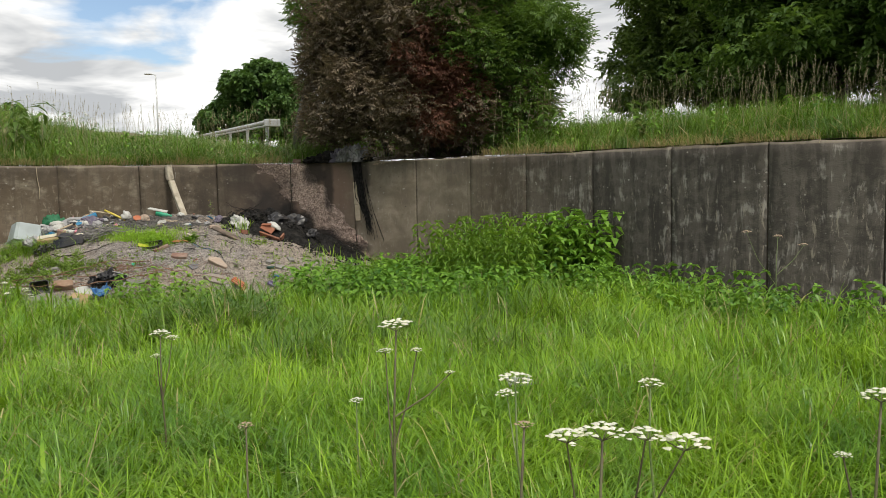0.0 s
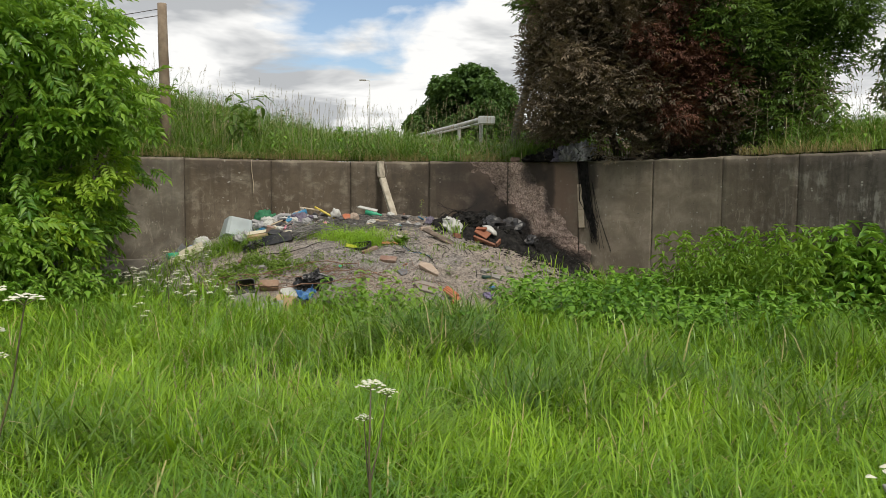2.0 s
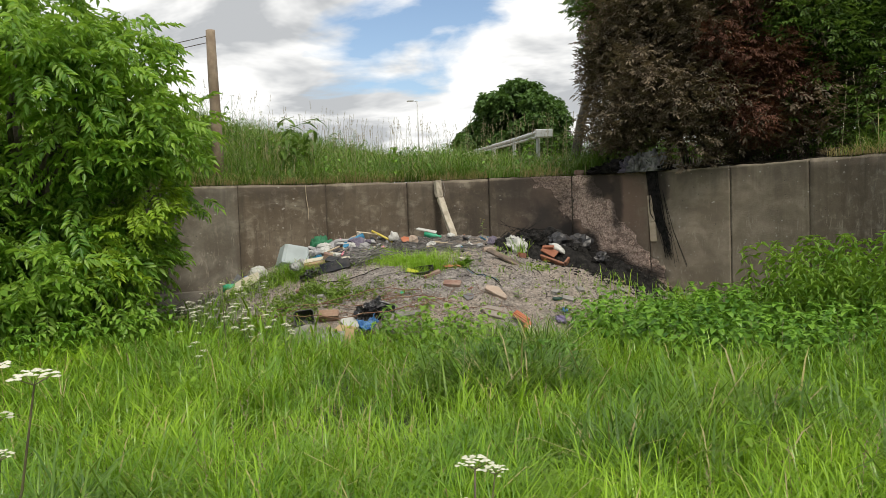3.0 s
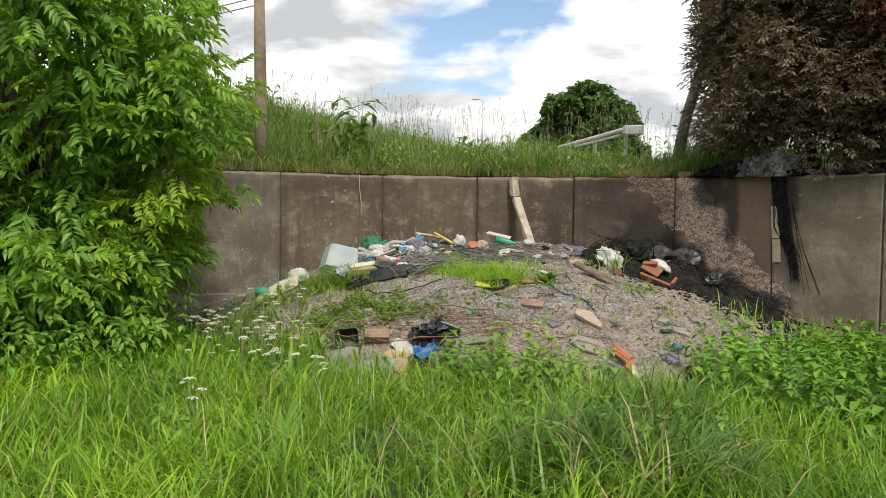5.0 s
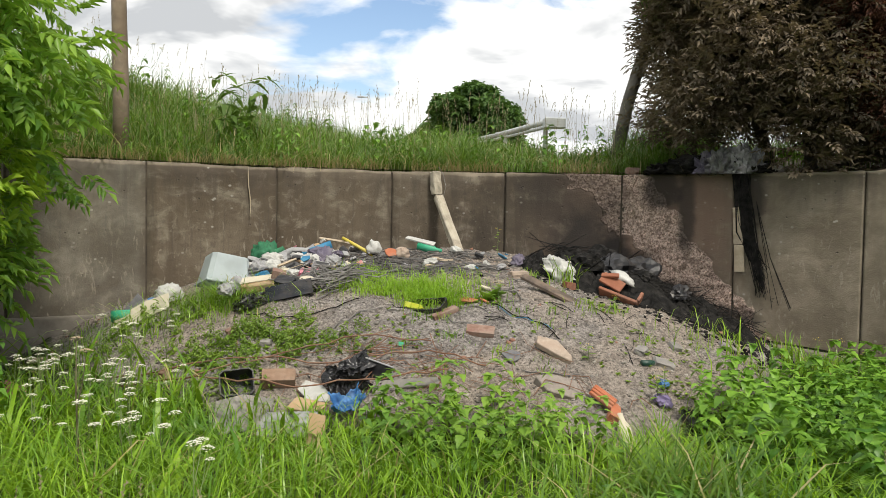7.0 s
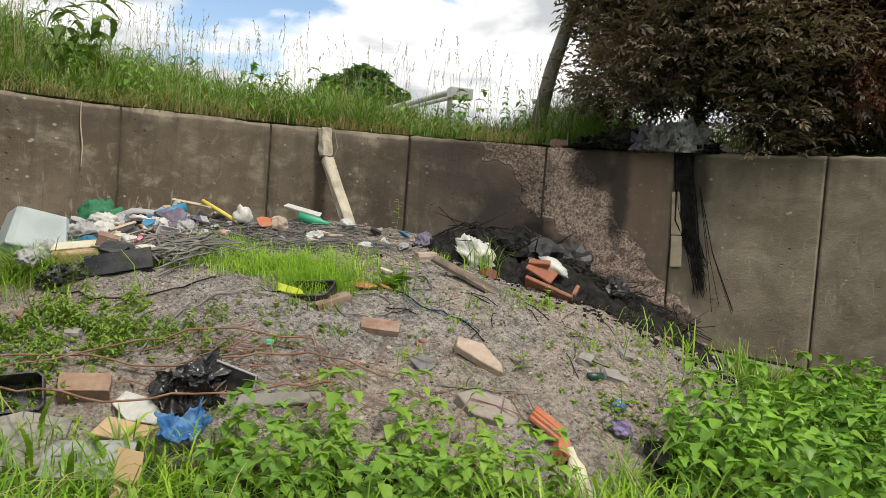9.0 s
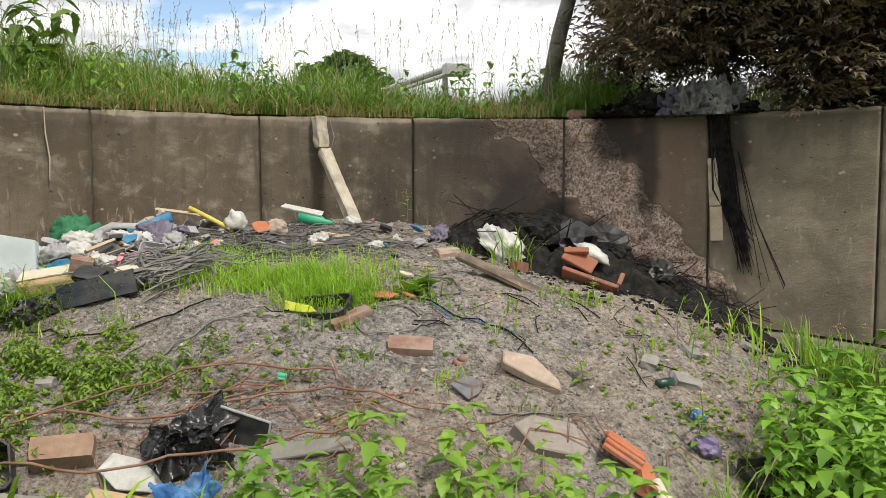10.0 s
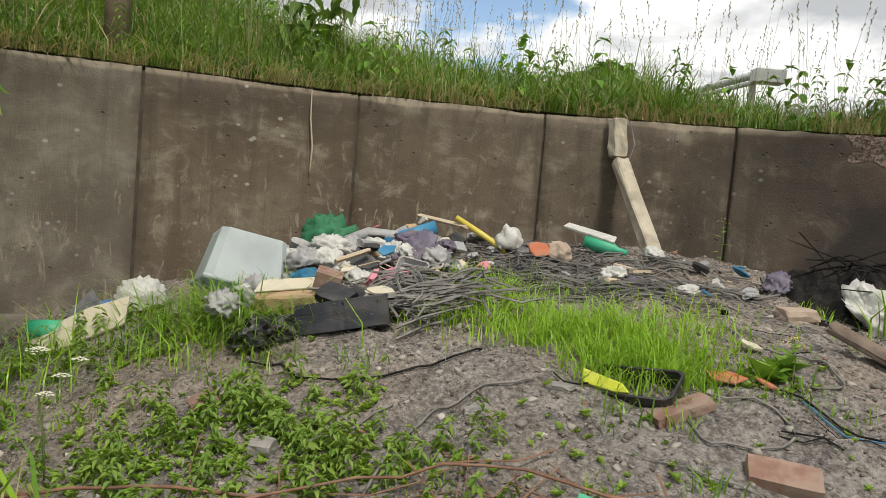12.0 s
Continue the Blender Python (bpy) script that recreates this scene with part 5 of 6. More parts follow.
n_.base(n_.mix(n_.step(n_.noise(5, 4), 0.4, 0.7), (0.66, 0.72, 0.74), (0.52, 0.57, 0.58)))
n_.see_through(0.45, (0.70, 0.76, 0.78))
CLEAR = n_.mat


def rest(x, y, lift=0.0, rx=0, ry=0, rz=0):
    """A pose on the ground, tipped with its slope."""
    e = 0.06
    gx_, gy_ = (ground_z(x + e, y) - ground_z(x - e, y)) / (2 * e), (ground_z(x, y + e) - ground_z(x, y - e)) / (2 * e)
    tip = Vector((0, 0, 1)).rotation_difference(Vector((-gx_, -gy_, 1)).normalized()).to_matrix().to_4x4()
    return Matrix.Translation((x, y, ground_z(x, y) + lift)) @ tip @ pose(0, 0, 0, rx, ry, rz)


def chunk(size, seed, chip=0.12, flat=True):
    """A broken lump: a box with corners knocked off."""
    r = random.Random(seed)
    bm = bmesh.new()
    bmesh.ops.create_cube(bm, size=1.0)
    bmesh.ops.subdivide_edges(bm, edges=bm.edges[:], cuts=2, use_grid_fill=True)
    for v in bm.verts:
        far_ = abs(v.co.x) + abs(v.co.y) + abs(v.co.z)
        if far_ > 1.2:
            v.co *= 1 - r.uniform(0, chip)
        v.co += Vector((r.uniform(-1, 1), r.uniform(-1, 1), r.uniform(-1, 1))) * chip * 0.22
        v.co = Vector((v.co.x * size[0], v.co.y * size[1], v.co.z * size[2]))
    return bm


def plate(points, thick, rough=0.004, seed=0):
    """A broken flat piece with an outline of corners (x, y)."""
    r = random.Random(seed)
    bm = bmesh.new()
    top = [bm.verts.new((x, y, thick / 2 + r.uniform(-rough, rough))) for x, y in points]
    bot = [bm.verts.new((x * 0.97, y * 0.97, -thick / 2 + r.uniform(-rough, rough))) for x, y in points]
    bm.faces.new(top)
    bm.faces.new(bot[::-1])
    n = len(points)
    for k in range(n):
        bm.faces.new((top[k], bot[k], bot[(k + 1) % n], top[(k + 1) % n]))
    bmesh.ops.bevel(bm, geom=[e for e in bm.edges], offset=min(thick * 0.18, 0.006), segments=1, affect="EDGES")
    return bm


def shard(seed, size, thick):
    r = random.Random(seed)
    n = r.randint(4, 7)
    return plate([(size * r.uniform(0.6, 1.0) * math.cos(6.283 * k / n + r.uniform(-0.3, 0.3)), size * r.uniform(0.45, 0.9) * math.sin(6.283 * k / n)) for k in range(n)], thick, thick * 0.2, seed)


def crumple(size, seed, depth=0.5, freq=2.2, sub=4):
    """Folded cloth or bag: a ball crushed into ridges."""
    bm = bmesh.new()
    bmesh.ops.create_icosphere(bm, subdivisions=sub, radius=1.0)
    axis = pose(0, 0, 0, seed * 37, seed * 53, seed * 71).to_3x3()
    for v in bm.verts:
        d = v.co.normalized()
        e = axis @ d
        e = Vector((e.x * 0.7, e.y * 2.2, e.z * 1.2))
        fold = 0.55 * (1 - abs(noise.noise(d * 1.1 + Vector((seed * 3.1, 0, 0))))) + 0.45 * (1 - 1.6 * abs(noise.noise(e * freq * 0.9 + Vector((0, seed * 1.7, 0))))) + 0.2 * noise.noise(e * freq * 2.6 + Vector((0, 0, seed)))
        k = 1 - depth * 1.1 + depth * 1.5 * fold
        v.co = Vector((d.x * size[0] * k, d.y * size[1] * k, max(-0.25, d.z * k) * size[2]))
    return bm


def folds(w, h, seed, amp=0.05, curl=0.0, cells=26, thick=0.003):
    """A thin sheet thrown into sharp creases, lying along x and y."""
    bm = bmesh.new()
    bmesh.ops.create_grid(bm, x_segments=cells, y_segments=cells, size=0.5)
    for v in bm.verts:
        x, y = v.co.x, v.co.y
        p = Vector((x * 3.0, y * 1.6, seed * 2.3))
        crease = (1 - 2.2 * abs(noise.noise(p))) + 0.5 * (1 - 2.2 * abs(noise.noise(p * 2.3))) + 0.22 * noise.noise(p * 6)
        edge = 1 + 0.22 * noise.noise((x * 4, y * 4, seed)) + 0.10 * noise.noise((x * 11, y * 11, seed + 3))
        v.co = Vector((x * w * edge + 0.3 * amp * noise.noise(p * 1.7), y * h * edge, amp * crease + curl * (x * x + y * y)))
    bmesh.ops.solidify(bm, geom=bm.faces[:], thickness=thick)
    return bm


def tray_shape(l, w, h, t, taper=0.85):
    """An open tub with real sides."""
    bm = bmesh.new()
    rings = []
    for z, kx in ((0, taper), (h, 1.0), (h, 1.0), (t, taper)):
        inner = len(rings) >= 2
        a, b = l / 2 * kx - (t if inner else 0), w / 2 * kx - (t if inner else 0)
        c = min(a, b) * 0.25
        rings.append([bm.verts.new((x, y, z)) for x, y in ((-a + c, -b), (a - c, -b), (a, -b + c), (a, b - c), (a - c, b), (-a + c, b), (-a, b - c), (-a, -b + c))])
    for p0, p1 in zip(rings, rings[1:]):
        for k in range(8):
            bm.faces.new((p0[k], p0[(k + 1) % 8], p1[(k + 1) % 8], p1[k]))
    bm.faces.new(rings[0][::-1])
    bm.faces.new(rings[-1])
    return bm


def pipe(pts, r, t=0.006, sides=12):
    """A hollow pipe along pts."""
    bm = bmesh.new()
    rings = []
    for rr in (r, r - t):
        for k, p in enumerate(pts):
            p = Vector(p)
            way = (Vector(pts[min(k + 1, len(pts) - 1)]) - Vector(pts[max(k - 1, 0)])).normalized()
            side = way.cross(Vector((0.31, 0.2, 0.93))).normalized()
            up = way.cross(side)
            rings.append([bm.verts.new(p + rr * (math.cos(a) * side + math.sin(a) * up)) for a in (6.283 * i / sides for i in range(sides))])
    n = len(pts)
    pairs = [(k, k + 1) for k in range(n - 1)] + [(n + k, n + k + 1) for k in range(n - 1)] + [(0, n), (n - 1, 2 * n - 1)]
    for a, b in pairs:
        for i in range(sides):
            bm.faces.new((rings[a][i], rings[a][(i + 1) % sides], rings[b][(i + 1) % sides], rings[b][i]))
    return bm


def cable(name, flat_pts, r, material, label, category="cable", lift=0.012, sides=6):
    """A line lying on the ground through the given spots."""
    pts = []
    n = len(flat_pts)
    P = [Vector(p) for p in flat_pts]
    for k in range(n - 1):
        a, b, c, d = P[max(k - 1, 0)], P[k], P[k + 1], P[min(k + 2, n - 1)]
        for q in range(6):
            t = q / 6
            s = 0.5 * (2 * b + (c - a) * t + (2 * a - 5 * b + 4 * c - d) * t * t + (3 * b - a - 3 * c + d) * t ** 3)
            pts.append((s.x, s.y, ground_z(s.x, s.y) + lift + 0.02 * max(0, noise.noise((s.x * 4, s.y * 4, 9)))))
    pts.append((P[-1].x, P[-1].y, ground_z(P[-1].x, P[-1].y) + lift))
    o = Vector(pts[0])
    bm = tube(bmesh.new(), [Vector(p) - o for p in pts], r, sides)
    return thing(name, bm, material, Matrix.Translation(o), label, category, smooth=True)


# bricks and stones lying on the mound
def brick(x, y, size, mat, label, rz=0, lift=0.02, rx=0, ry=0, seed=1, category="brick"):
    return thing("brick", chunk(size, seed, 0.06), mat, rest(x, y, lift, rx, ry, rz), label, category, "bricks on the mound")


brick(-1.75, 11.88, (0.215, 0.103, 0.065), BRICK_RED, "red brick half sunk in the rubble", -4, 0.022)
brick(-3.17, 11.36, (0.235, 0.105, 0.105), BRICK_BUFF, "buff brick stained red lying among rubbish", 12, 0.05, seed=2)
brick(-2.04, 12.13, (0.22, 0.09, 0.035), BRICK_RED, "broken pink brick slip on the mound", 28, 0.012, ry=-8, seed=3)
brick(-3.57, 12.80, (0.12, 0.10, 0.075), BRICK_RED, "broken half brick among the rubbish", 15, 0.16, 10, 20, seed=4)
brick(-3.70, 11.95, (0.10, 0.07, 0.065), BRICK_RED, "small broken brick end in the weeds", 35, 0.02, seed=5)
brick(-4.05, 11.5, (0.10, 0.06, 0.065), BRICK_RED, "small broken brick end in the weeds", 60, 0.02, seed=6)
brick(-0.95, 13.28, (0.10, 0.08, 0.07), RUSTY, "small red block beside the charred heap", 30, 0.03, seed=7)


def stone(x, y, size, mat, label, rz=0, lift=0.01, seed=1, chip=0.22):
    return thing("stone", chunk(size, seed, chip), mat, rest(x, y, lift, 0, 0, rz), label, "stone", "loose stones on the mound")


thing("stone_slab", plate([(-0.15, 0.055), (0.0, 0.085), (0.135, -0.02), (0.15, -0.085), (0.03, -0.075), (-0.14, -0.03)], 0.05, 0.006, 3), STONE_PINK, rest(-1.20, 11.70, 0.03, 6, 4, -10), "pale pink broken stone slab on the slope", "stone")
thing("stone_slab", plate([(-0.2, 0.02), (-0.1, 0.1), (0.12, 0.11), (0.2, 0.02), (0.1, -0.08), (-0.12, -0.09)], 0.07, 0.008, 5), plain("dusty_stone", (0.22, 0.19, 0.165), (0.31, 0.27, 0.24), 9, 0.9, 0.6), rest(-1.18, 11.33, -0.02, 0, 0, 5), "flat pinkish stone bedded in the slope", "stone")
thing("slate_piece", plate([(-0.07, 0.03), (0.01, 0.06), (0.08, 0.03), (0.05, -0.04), (-0.02, -0.07)], 0.016, 0.003, 6), SLATE, rest(-1.52, 11.54, 0.02, 8, 0, 20), "dark grey slate fragment on the rubble", "slate")
stone(-1.42, 13.42, (0.16, 0.13, 0.07), STONE_PINK, "pale pinkish stone near the white sack", 20, 0.03, 11)
stone(-0.35, 11.95, (0.16, 0.09, 0.05), STONE_GREY, "grey flat stone on the slope", 10, 0.015, 12)
stone(-0.50, 12.05, (0.12, 0.08, 0.045), STONE_GREY, "grey flat stone on the slope", 60, 0.015, 13)
stone(-0.20, 12.25, (0.10, 0.08, 0.045), STONE_GREY, "grey flat stone on the slope", 30, 0.015, 14)
stone(-2.72, 11.98, (0.07, 0.05, 0.03), STONE_GREY, "small pale stone on the mound", 10, 0.01, 15)
stone(0.35, 12.7, (0.18, 0.07, 0.04), STONE_GREY, "flat grey stone beside the grass", 15, 0.01, 16)
stone(-2.45, 12.2, (0.10, 0.05, 0.02), STONE_GREY, "flat pale stone near the tray", -30, 0.008, 17)
stone(-3.38, 11.75, (0.08, 0.06, 0.05), STONE_GREY, "grey stone in the weeds", 0, 0.01, 18)
thing("glass_bottle", tube(bmesh.new(), [(-0.09, 0, 0), (0.03, 0, 0), (0.06, 0, 0), (0.10, 0, 0)], [0.024, 0.025, 0.012, 0.010], 10), plain("dark_bottle_glass", (0.01, 0.04, 0.03), (0.02, 0.07, 0.05), 9, 0.3), rest(-0.46, 11.90, 0.015, 0, 10, 35), "dark green bottle lying among stones", "bottle", smooth=True)

# the broken concrete post leaning from the wall top
CONC_POST = plain("pale_post_concrete", (0.36, 0.32, 0.25), (0.47, 0.42, 0.34), 8, 0.9, 0.6)
p, nrm = on_wall(FIRST - 1 + 3.40)
bp = empty("broken_post", (p.x, p.y, 1.10), "broken pale concrete post leaning against the wall", "post")
a0 = Vector((-2.03, 14.50, ground_z(-2.03, 14.5) - 0.03)) - Vector((p.x, p.y, 1.10))
a1 = Vector((0.02, -0.09, 0.64))
a2 = Vector((-0.02, -0.06, 0.93))


def bar(a, b, w, d, seed):
    bm = bmesh.new()
    way = (b - a)
    m = Matrix.Translation((a + b) / 2) @ way.to_track_quat("Z", "Y").to_matrix().to_4x4()
    block(bm, (w, d, way.length), m, 0.008, 0.012, 3)
    return bm


part("lower_length", bar(a0, a1, 0.10, 0.085, 1), CONC_POST, bp)
part("upper_length", bar(a1 + Vector((-0.015, 0, 0.02)), a2, 0.11, 0.085, 2), CONC_POST, bp)
part("reinforcing_wire", tube(bmesh.new(), [a1 + Vector((0.05, -0.02, -0.05)), a1 + Vector((0.09, -0.02, 0.12)), a2 + Vector((0.09, 0.02, -0.02)), a2 + Vector((0.03, 0.08, 0.06))], 0.004, 5), WIRE, bp)

# pale cord hanging down the face
p, nrm = on_wall(FIRST - 1 + 1.76)
thing("hanging_cord", tube(bmesh.new(), [(0.0, 0, 0.0), (0.01, -0.01, -0.2), (0.035, -0.01, -0.38), (0.03, -0.01, -0.55)], [0.005, 0.006, 0.007, 0.004], 5), TIMBER, pose(p.x - nrm.x * 0.015, p.y - nrm.y * 0.015, TOP - 0.0), "pale cord hanging down the concrete face", "cord")

# the batten and the burnt netting on the wall
p, nrm = on_wall(FIRST - 1 + 6.04)
turn = math.degrees(math.atan2(-nrm.x, nrm.y))
batten = empty("batten", (p.x - nrm.x * 0.03, p.y - nrm.y * 0.03, 0.97), "pale cracked batten hung flat on the wall", "plank", rz=turn)
bm = bmesh.new()
block(bm, (0.10, 0.03, 0.29), pose(0.02, 0, 0.145, 0, -3, 0), 0.004, 0.004, 1)
part("lower_board", bm, TIMBER, batten)
bm = bmesh.new()
block(bm, (0.095, 0.03, 0.40), pose(-0.005, 0, 0.495, 0, -3, 0), 0.004, 0.004, 1)
part("upper_board", bm, TIMBER, batten)

p, nrm = on_wall(FIRST - 1 + 6.10)
along = Vector((nrm.y, -nrm.x, 0))
face = Vector((-nrm.x, -nrm.y, 0))
net = empty("burnt_netting", (p.x, p.y, TOP), "blackened burnt netting hanging over the wall", "netting")
for k in range(64):
    bm = bmesh.new()
    s0 = rng.normal(0, 0.045)
    s0 -= 0.06
    s1, s2 = s0 * 0.8 + rng.normal(0.05, 0.03), rng.normal(0.20, 0.028)
    z2 = -1.18 - rng.uniform(-0.22, 0.16)
    tube(bm, [along * s0 - face * rng.uniform(0, 0.25) + Vector((0, 0, rng.uniform(0.03, 0.10))), along * s0 + face * rng.uniform(0.02, 0.07) + Vector((0, 0, 0.03)), along * s1 + face * rng.uniform(0.01, 0.06) + Vector((0, 0, rng.uniform(-0.7, -0.35))),
              along * (s1 + (s2 - s1) * 0.45 + rng.normal(0, 0.02)) + face * rng.uniform(0.02, 0.05) + Vector((0, 0, -0.88)), along * s2 + face * rng.uniform(0.01, 0.06) + Vector((0, 0, z2))], [rng.uniform(0.004, 0.010), rng.uniform(0.004, 0.009), 0.007, 0.005, 0.002], 4)
    part("hanging_strand", bm, CHAR, net)
bm = bmesh.new()
for k in range(5):
    s = rng.uniform(0.2, 0.5)
    tube(bm, [along * 0.1 + face * 0.02 + Vector((0, 0, -0.3)), along * (0.12 + s * 0.3) + face * 0.05 + Vector((0, 0, -0.9)), along * s + face * 0.12 + Vector((0, 0, -1.3 - rng.uniform(0, 0.2)))], 0.003, 4)
tagged(part("loose_wire", bm, CHAR, net), kind="stuff")
bm = bmesh.new()
for k in range(130):
    s = rng.uniform(-0.80, -0.12)
    q = along * s - face * rng.uniform(-0.05, 0.1) + Vector((0, 0, rng.uniform(0.02, 0.20)))
    e = q + along * rng.uniform(-0.15, 0.3) + face * rng.uniform(-0.05, 0.06) - Vector((0, 0, rng.uniform(0.0, 0.30) * max(0.0, 1 + s)))
    tube(bm, [q, q.lerp(e, 0.5) + Vector((0, 0, 0.05)) + face * 0.03, e], [0.006, 0.005, 0.003], 4)
tagged(part("tangle", bm, CHAR, net), kind="stuff")
for k, (i, d, sz, m, lab) in enumerate(((5.62, 0.08, (0.17, 0.10, 0.10), CHAR, "charred rag on top of the wall"), (5.74, 0.05, (0.12, 0.09, 0.11), plain("faded_purple_cloth", (0.10, 0.09, 0.13), (0.18, 0.17, 0.21), 8, 0.7), "faded purple rag on top of the wall"), (5.86, 0.05, (0.14, 0.10, 0.13), ASHY, "grey melted plastic on top of the wall"),
                                           (5.98, 0.05, (0.11, 0.09, 0.14), GREY, "pale grey melted plastic on top of the wall"), (6.10, 0.04, (0.09, 0.08, 0.15), ASHY, "grey rag on top of the wall"), (6.2, 0.08, (0.10, 0.09, 0.06), CHAR, "charred rag on top of the wall"), (5.35, 0.12, (0.16, 0.12, 0.06), CHAR, "charred debris on top of the wall"))):
    p, nrm = on_wall(FIRST - 1 + i)
    sz = tuple(1.6 * q for q in sz)
    thing("burnt_rag", crumple(sz, k + 3, 0.85, 3.2, 4), m, pose(p.x + nrm.x * d, p.y + nrm.y * d, TOP + sz[2] * 0.22, 0, 0, k * 40), lab, "rag", "burnt rags on the wall")
for i, m in ((5.08, BRICK_RED), (6.30, STONE_GREY)):
    p, nrm = on_wall(FIRST - 1 + i)
    thing("stone", chunk((0.13, 0.1, 0.08), int(i * 7), 0.2), m, pose(p.x + nrm.x * 0.1, p.y + nrm.y * 0.1, TOP + 0.04, 0, 0, 20), "broken lump sitting on the wall top", "stone")

# the charred heap
heap = empty("charred_heap", (-0.30, 13.95, ground_z(-0.3, 13.95)), "heap of black charred waste against the wall", "ash heap")
z0 = ground_z(-0.3, 13.95)
bm = bmesh.new()
bmesh.ops.create_grid(bm, x_segments=110, y_segments=64, size=1.0)
for v in bm.verts:
    x, y = v.co.x * 1.3 + 0.12, v.co.y * 0.85
    k = max(0.0, 1 - (v.co.x ** 2 + v.co.y ** 2))
    wx, wy = -0.30 + x * 0.93 + y * 0.36, 13.95 + y * 0.93 - x * 0.36
    h = (0.14 * k ** 0.6 * (0.8 + 1.2 * noise.noise((x * 2.6, y * 2.6, 3))) + 0.19 * abs(noise.noise((x * 4.5, y * 4.5, 1))) * min(1, k * 3) + 0.08 * noise.noise((x * 11, y * 11, 2)) * min(1, k * 4) + 0.05 * noise.noise((x * 23, y * 23, 5)) * min(1, k * 4))
    h *= 1.0 - 0.45 * max(0.0, min(1.0, x + 0.4))
    v.co = Vector((wx + 0.30, wy - 13.95, ground_z(wx, wy) - z0 + h - 0.015))
part("charred_mass", bm, CHAR, heap)
bm = bmesh.new()
for k in range(130):
    x, y = rng.uniform(-0.9, 1.2), rng.normal(0, 0.28)
    wx, wy = -0.30 + x * 0.93 + y * 0.36, 13.95 + y * 0.93 - x * 0.36
    z = ground_z(wx, wy) - z0 + (0.17 if x < -0.1 else 0.09)
    a, l = rng.uniform(0, 6.28), rng.uniform(0.08, 0.3)
    c = Vector((wx + 0.3, wy - 13.95, z))
    d = Vector((math.cos(a), math.sin(a), rng.normal(0, 0.35))) * l
    tube(bm, [c - d, c + Vector((0, 0, rng.uniform(0, 0.08))), c + d], [0.004, rng.uniform(0.003, 0.008), 0.002], 4)
tagged(part("burnt_tangle", bm, CHAR, heap), kind="stuff")
for k, (x, y, s) in enumerate(((-0.75, 13.75, 0.16), (-0.45, 13.85, 0.2), (-0.55, 14.25, 0.22), (-0.15, 14.1, 0.2), (-0.95, 13.85, 0.13), (0.15, 13.6, 0.12), (-0.2, 13.5, 0.1))):
    part("burnt_bag", crumple((s, s * 0.8, s * 0.8), k + 20, 0.65, 2.5, 3), BLACK if k % 2 else CHAR, heap, at=pose(x + 0.3, y - 13.95, ground_z(x, y) - z0 + 0.14, 0, 0, k * 50))
thing("white_sack", crumple((0.18, 0.13, 0.14), 31, 0.85, 2.8), WHITE, rest(-1.03, 13.58, 0.05, 0, 22, -30), "white plastic sack lying by the charred heap", "sack", smooth=True)
thing("white_sack", crumple((0.13, 0.06, 0.05), 33, 0.5, 2.2, 3), WHITE, rest(-0.46, 13.25, 0.15, 0, 14, -30), "scrap of white sheet on the burnt drawer", "sack", smooth=True)
thing("scorched_plank", chunk((0.78, 0.11, 0.022), 40, 0.05), plain("scorched_wood", (0.07, 0.055, 0.045), (0.22, 0.16, 0.12), 5, 0.85, 0.4), rest(-1.06, 12.80, 0.04, 0, 3, -24), "long half-burnt plank lying on the slope", "plank")
drawer = empty("broken_crate", (0, 0, 0), "rust-red broken wooden crate in the ashes", "crate")
drawer.matrix_world = rest(-0.50, 13.14, 0.07, 24, 8, -32)
for nm, sz, at in (("front_panel", (0.38, 0.03, 0.11), pose(0.02, -0.08, 0, 14, 0, 0)), ("side_panel", (0.03, 0.12, 0.09), pose(0.19, 0.0, 0, 0, 8, 6)), ("slat", (0.22, 0.12, 0.025), pose(-0.10, 0.03, 0.05, 10, 12, 0)), ("slat", (0.16, 0.05, 0.03), pose(-0.14, 0.06, 0.09, 0, -8, 20))):
    bm = bmesh.new()
    block(bm, sz, at, 0.005)
    part(nm, bm, RUSTY, drawer)

# the tub with the lime edge
tub = empty("broken_tub", (0, 0, 0), "black plastic tub with a lime yellow rim", "tub")
tub.matrix_world = rest(-2.17, 12.28, -0.045, 4, 0, -25)
part("shell", tray_shape(0.34, 0.17, 0.10, 0.010), BLACK, tub)
part("rim", plate([(-0.10, -0.015), (-0.11, 0.03), (0.05, 0.028), (0.09, 0.005), (0.03, -0.012), (-0.08, -0.018)], 0.016, 0.004, 21), LIME, tub, "lime yellow rim", at=pose(-0.07, -0.06, 0.115, 34, 12, -8))
thing("plastic_scrap", shard(51, 0.09, 0.01), ORANGE, rest(-1.86, 12.42, 0.02, 10, 6, 10), "orange plastic scrap in the grass", "scrap")
thing("plastic_scrap", shard(52, 0.07, 0.01), ORANGE, rest(-1.72, 12.38, 0.02, 14, 6, 60), "orange plastic scrap in the grass", "scrap")
thing("plastic_scrap", shard(53, 0.08, 0.01), CREAM, rest(-1.72, 12.78, 0.02, 14, 6, 60), "cream plastic scrap on the mound", "scrap")

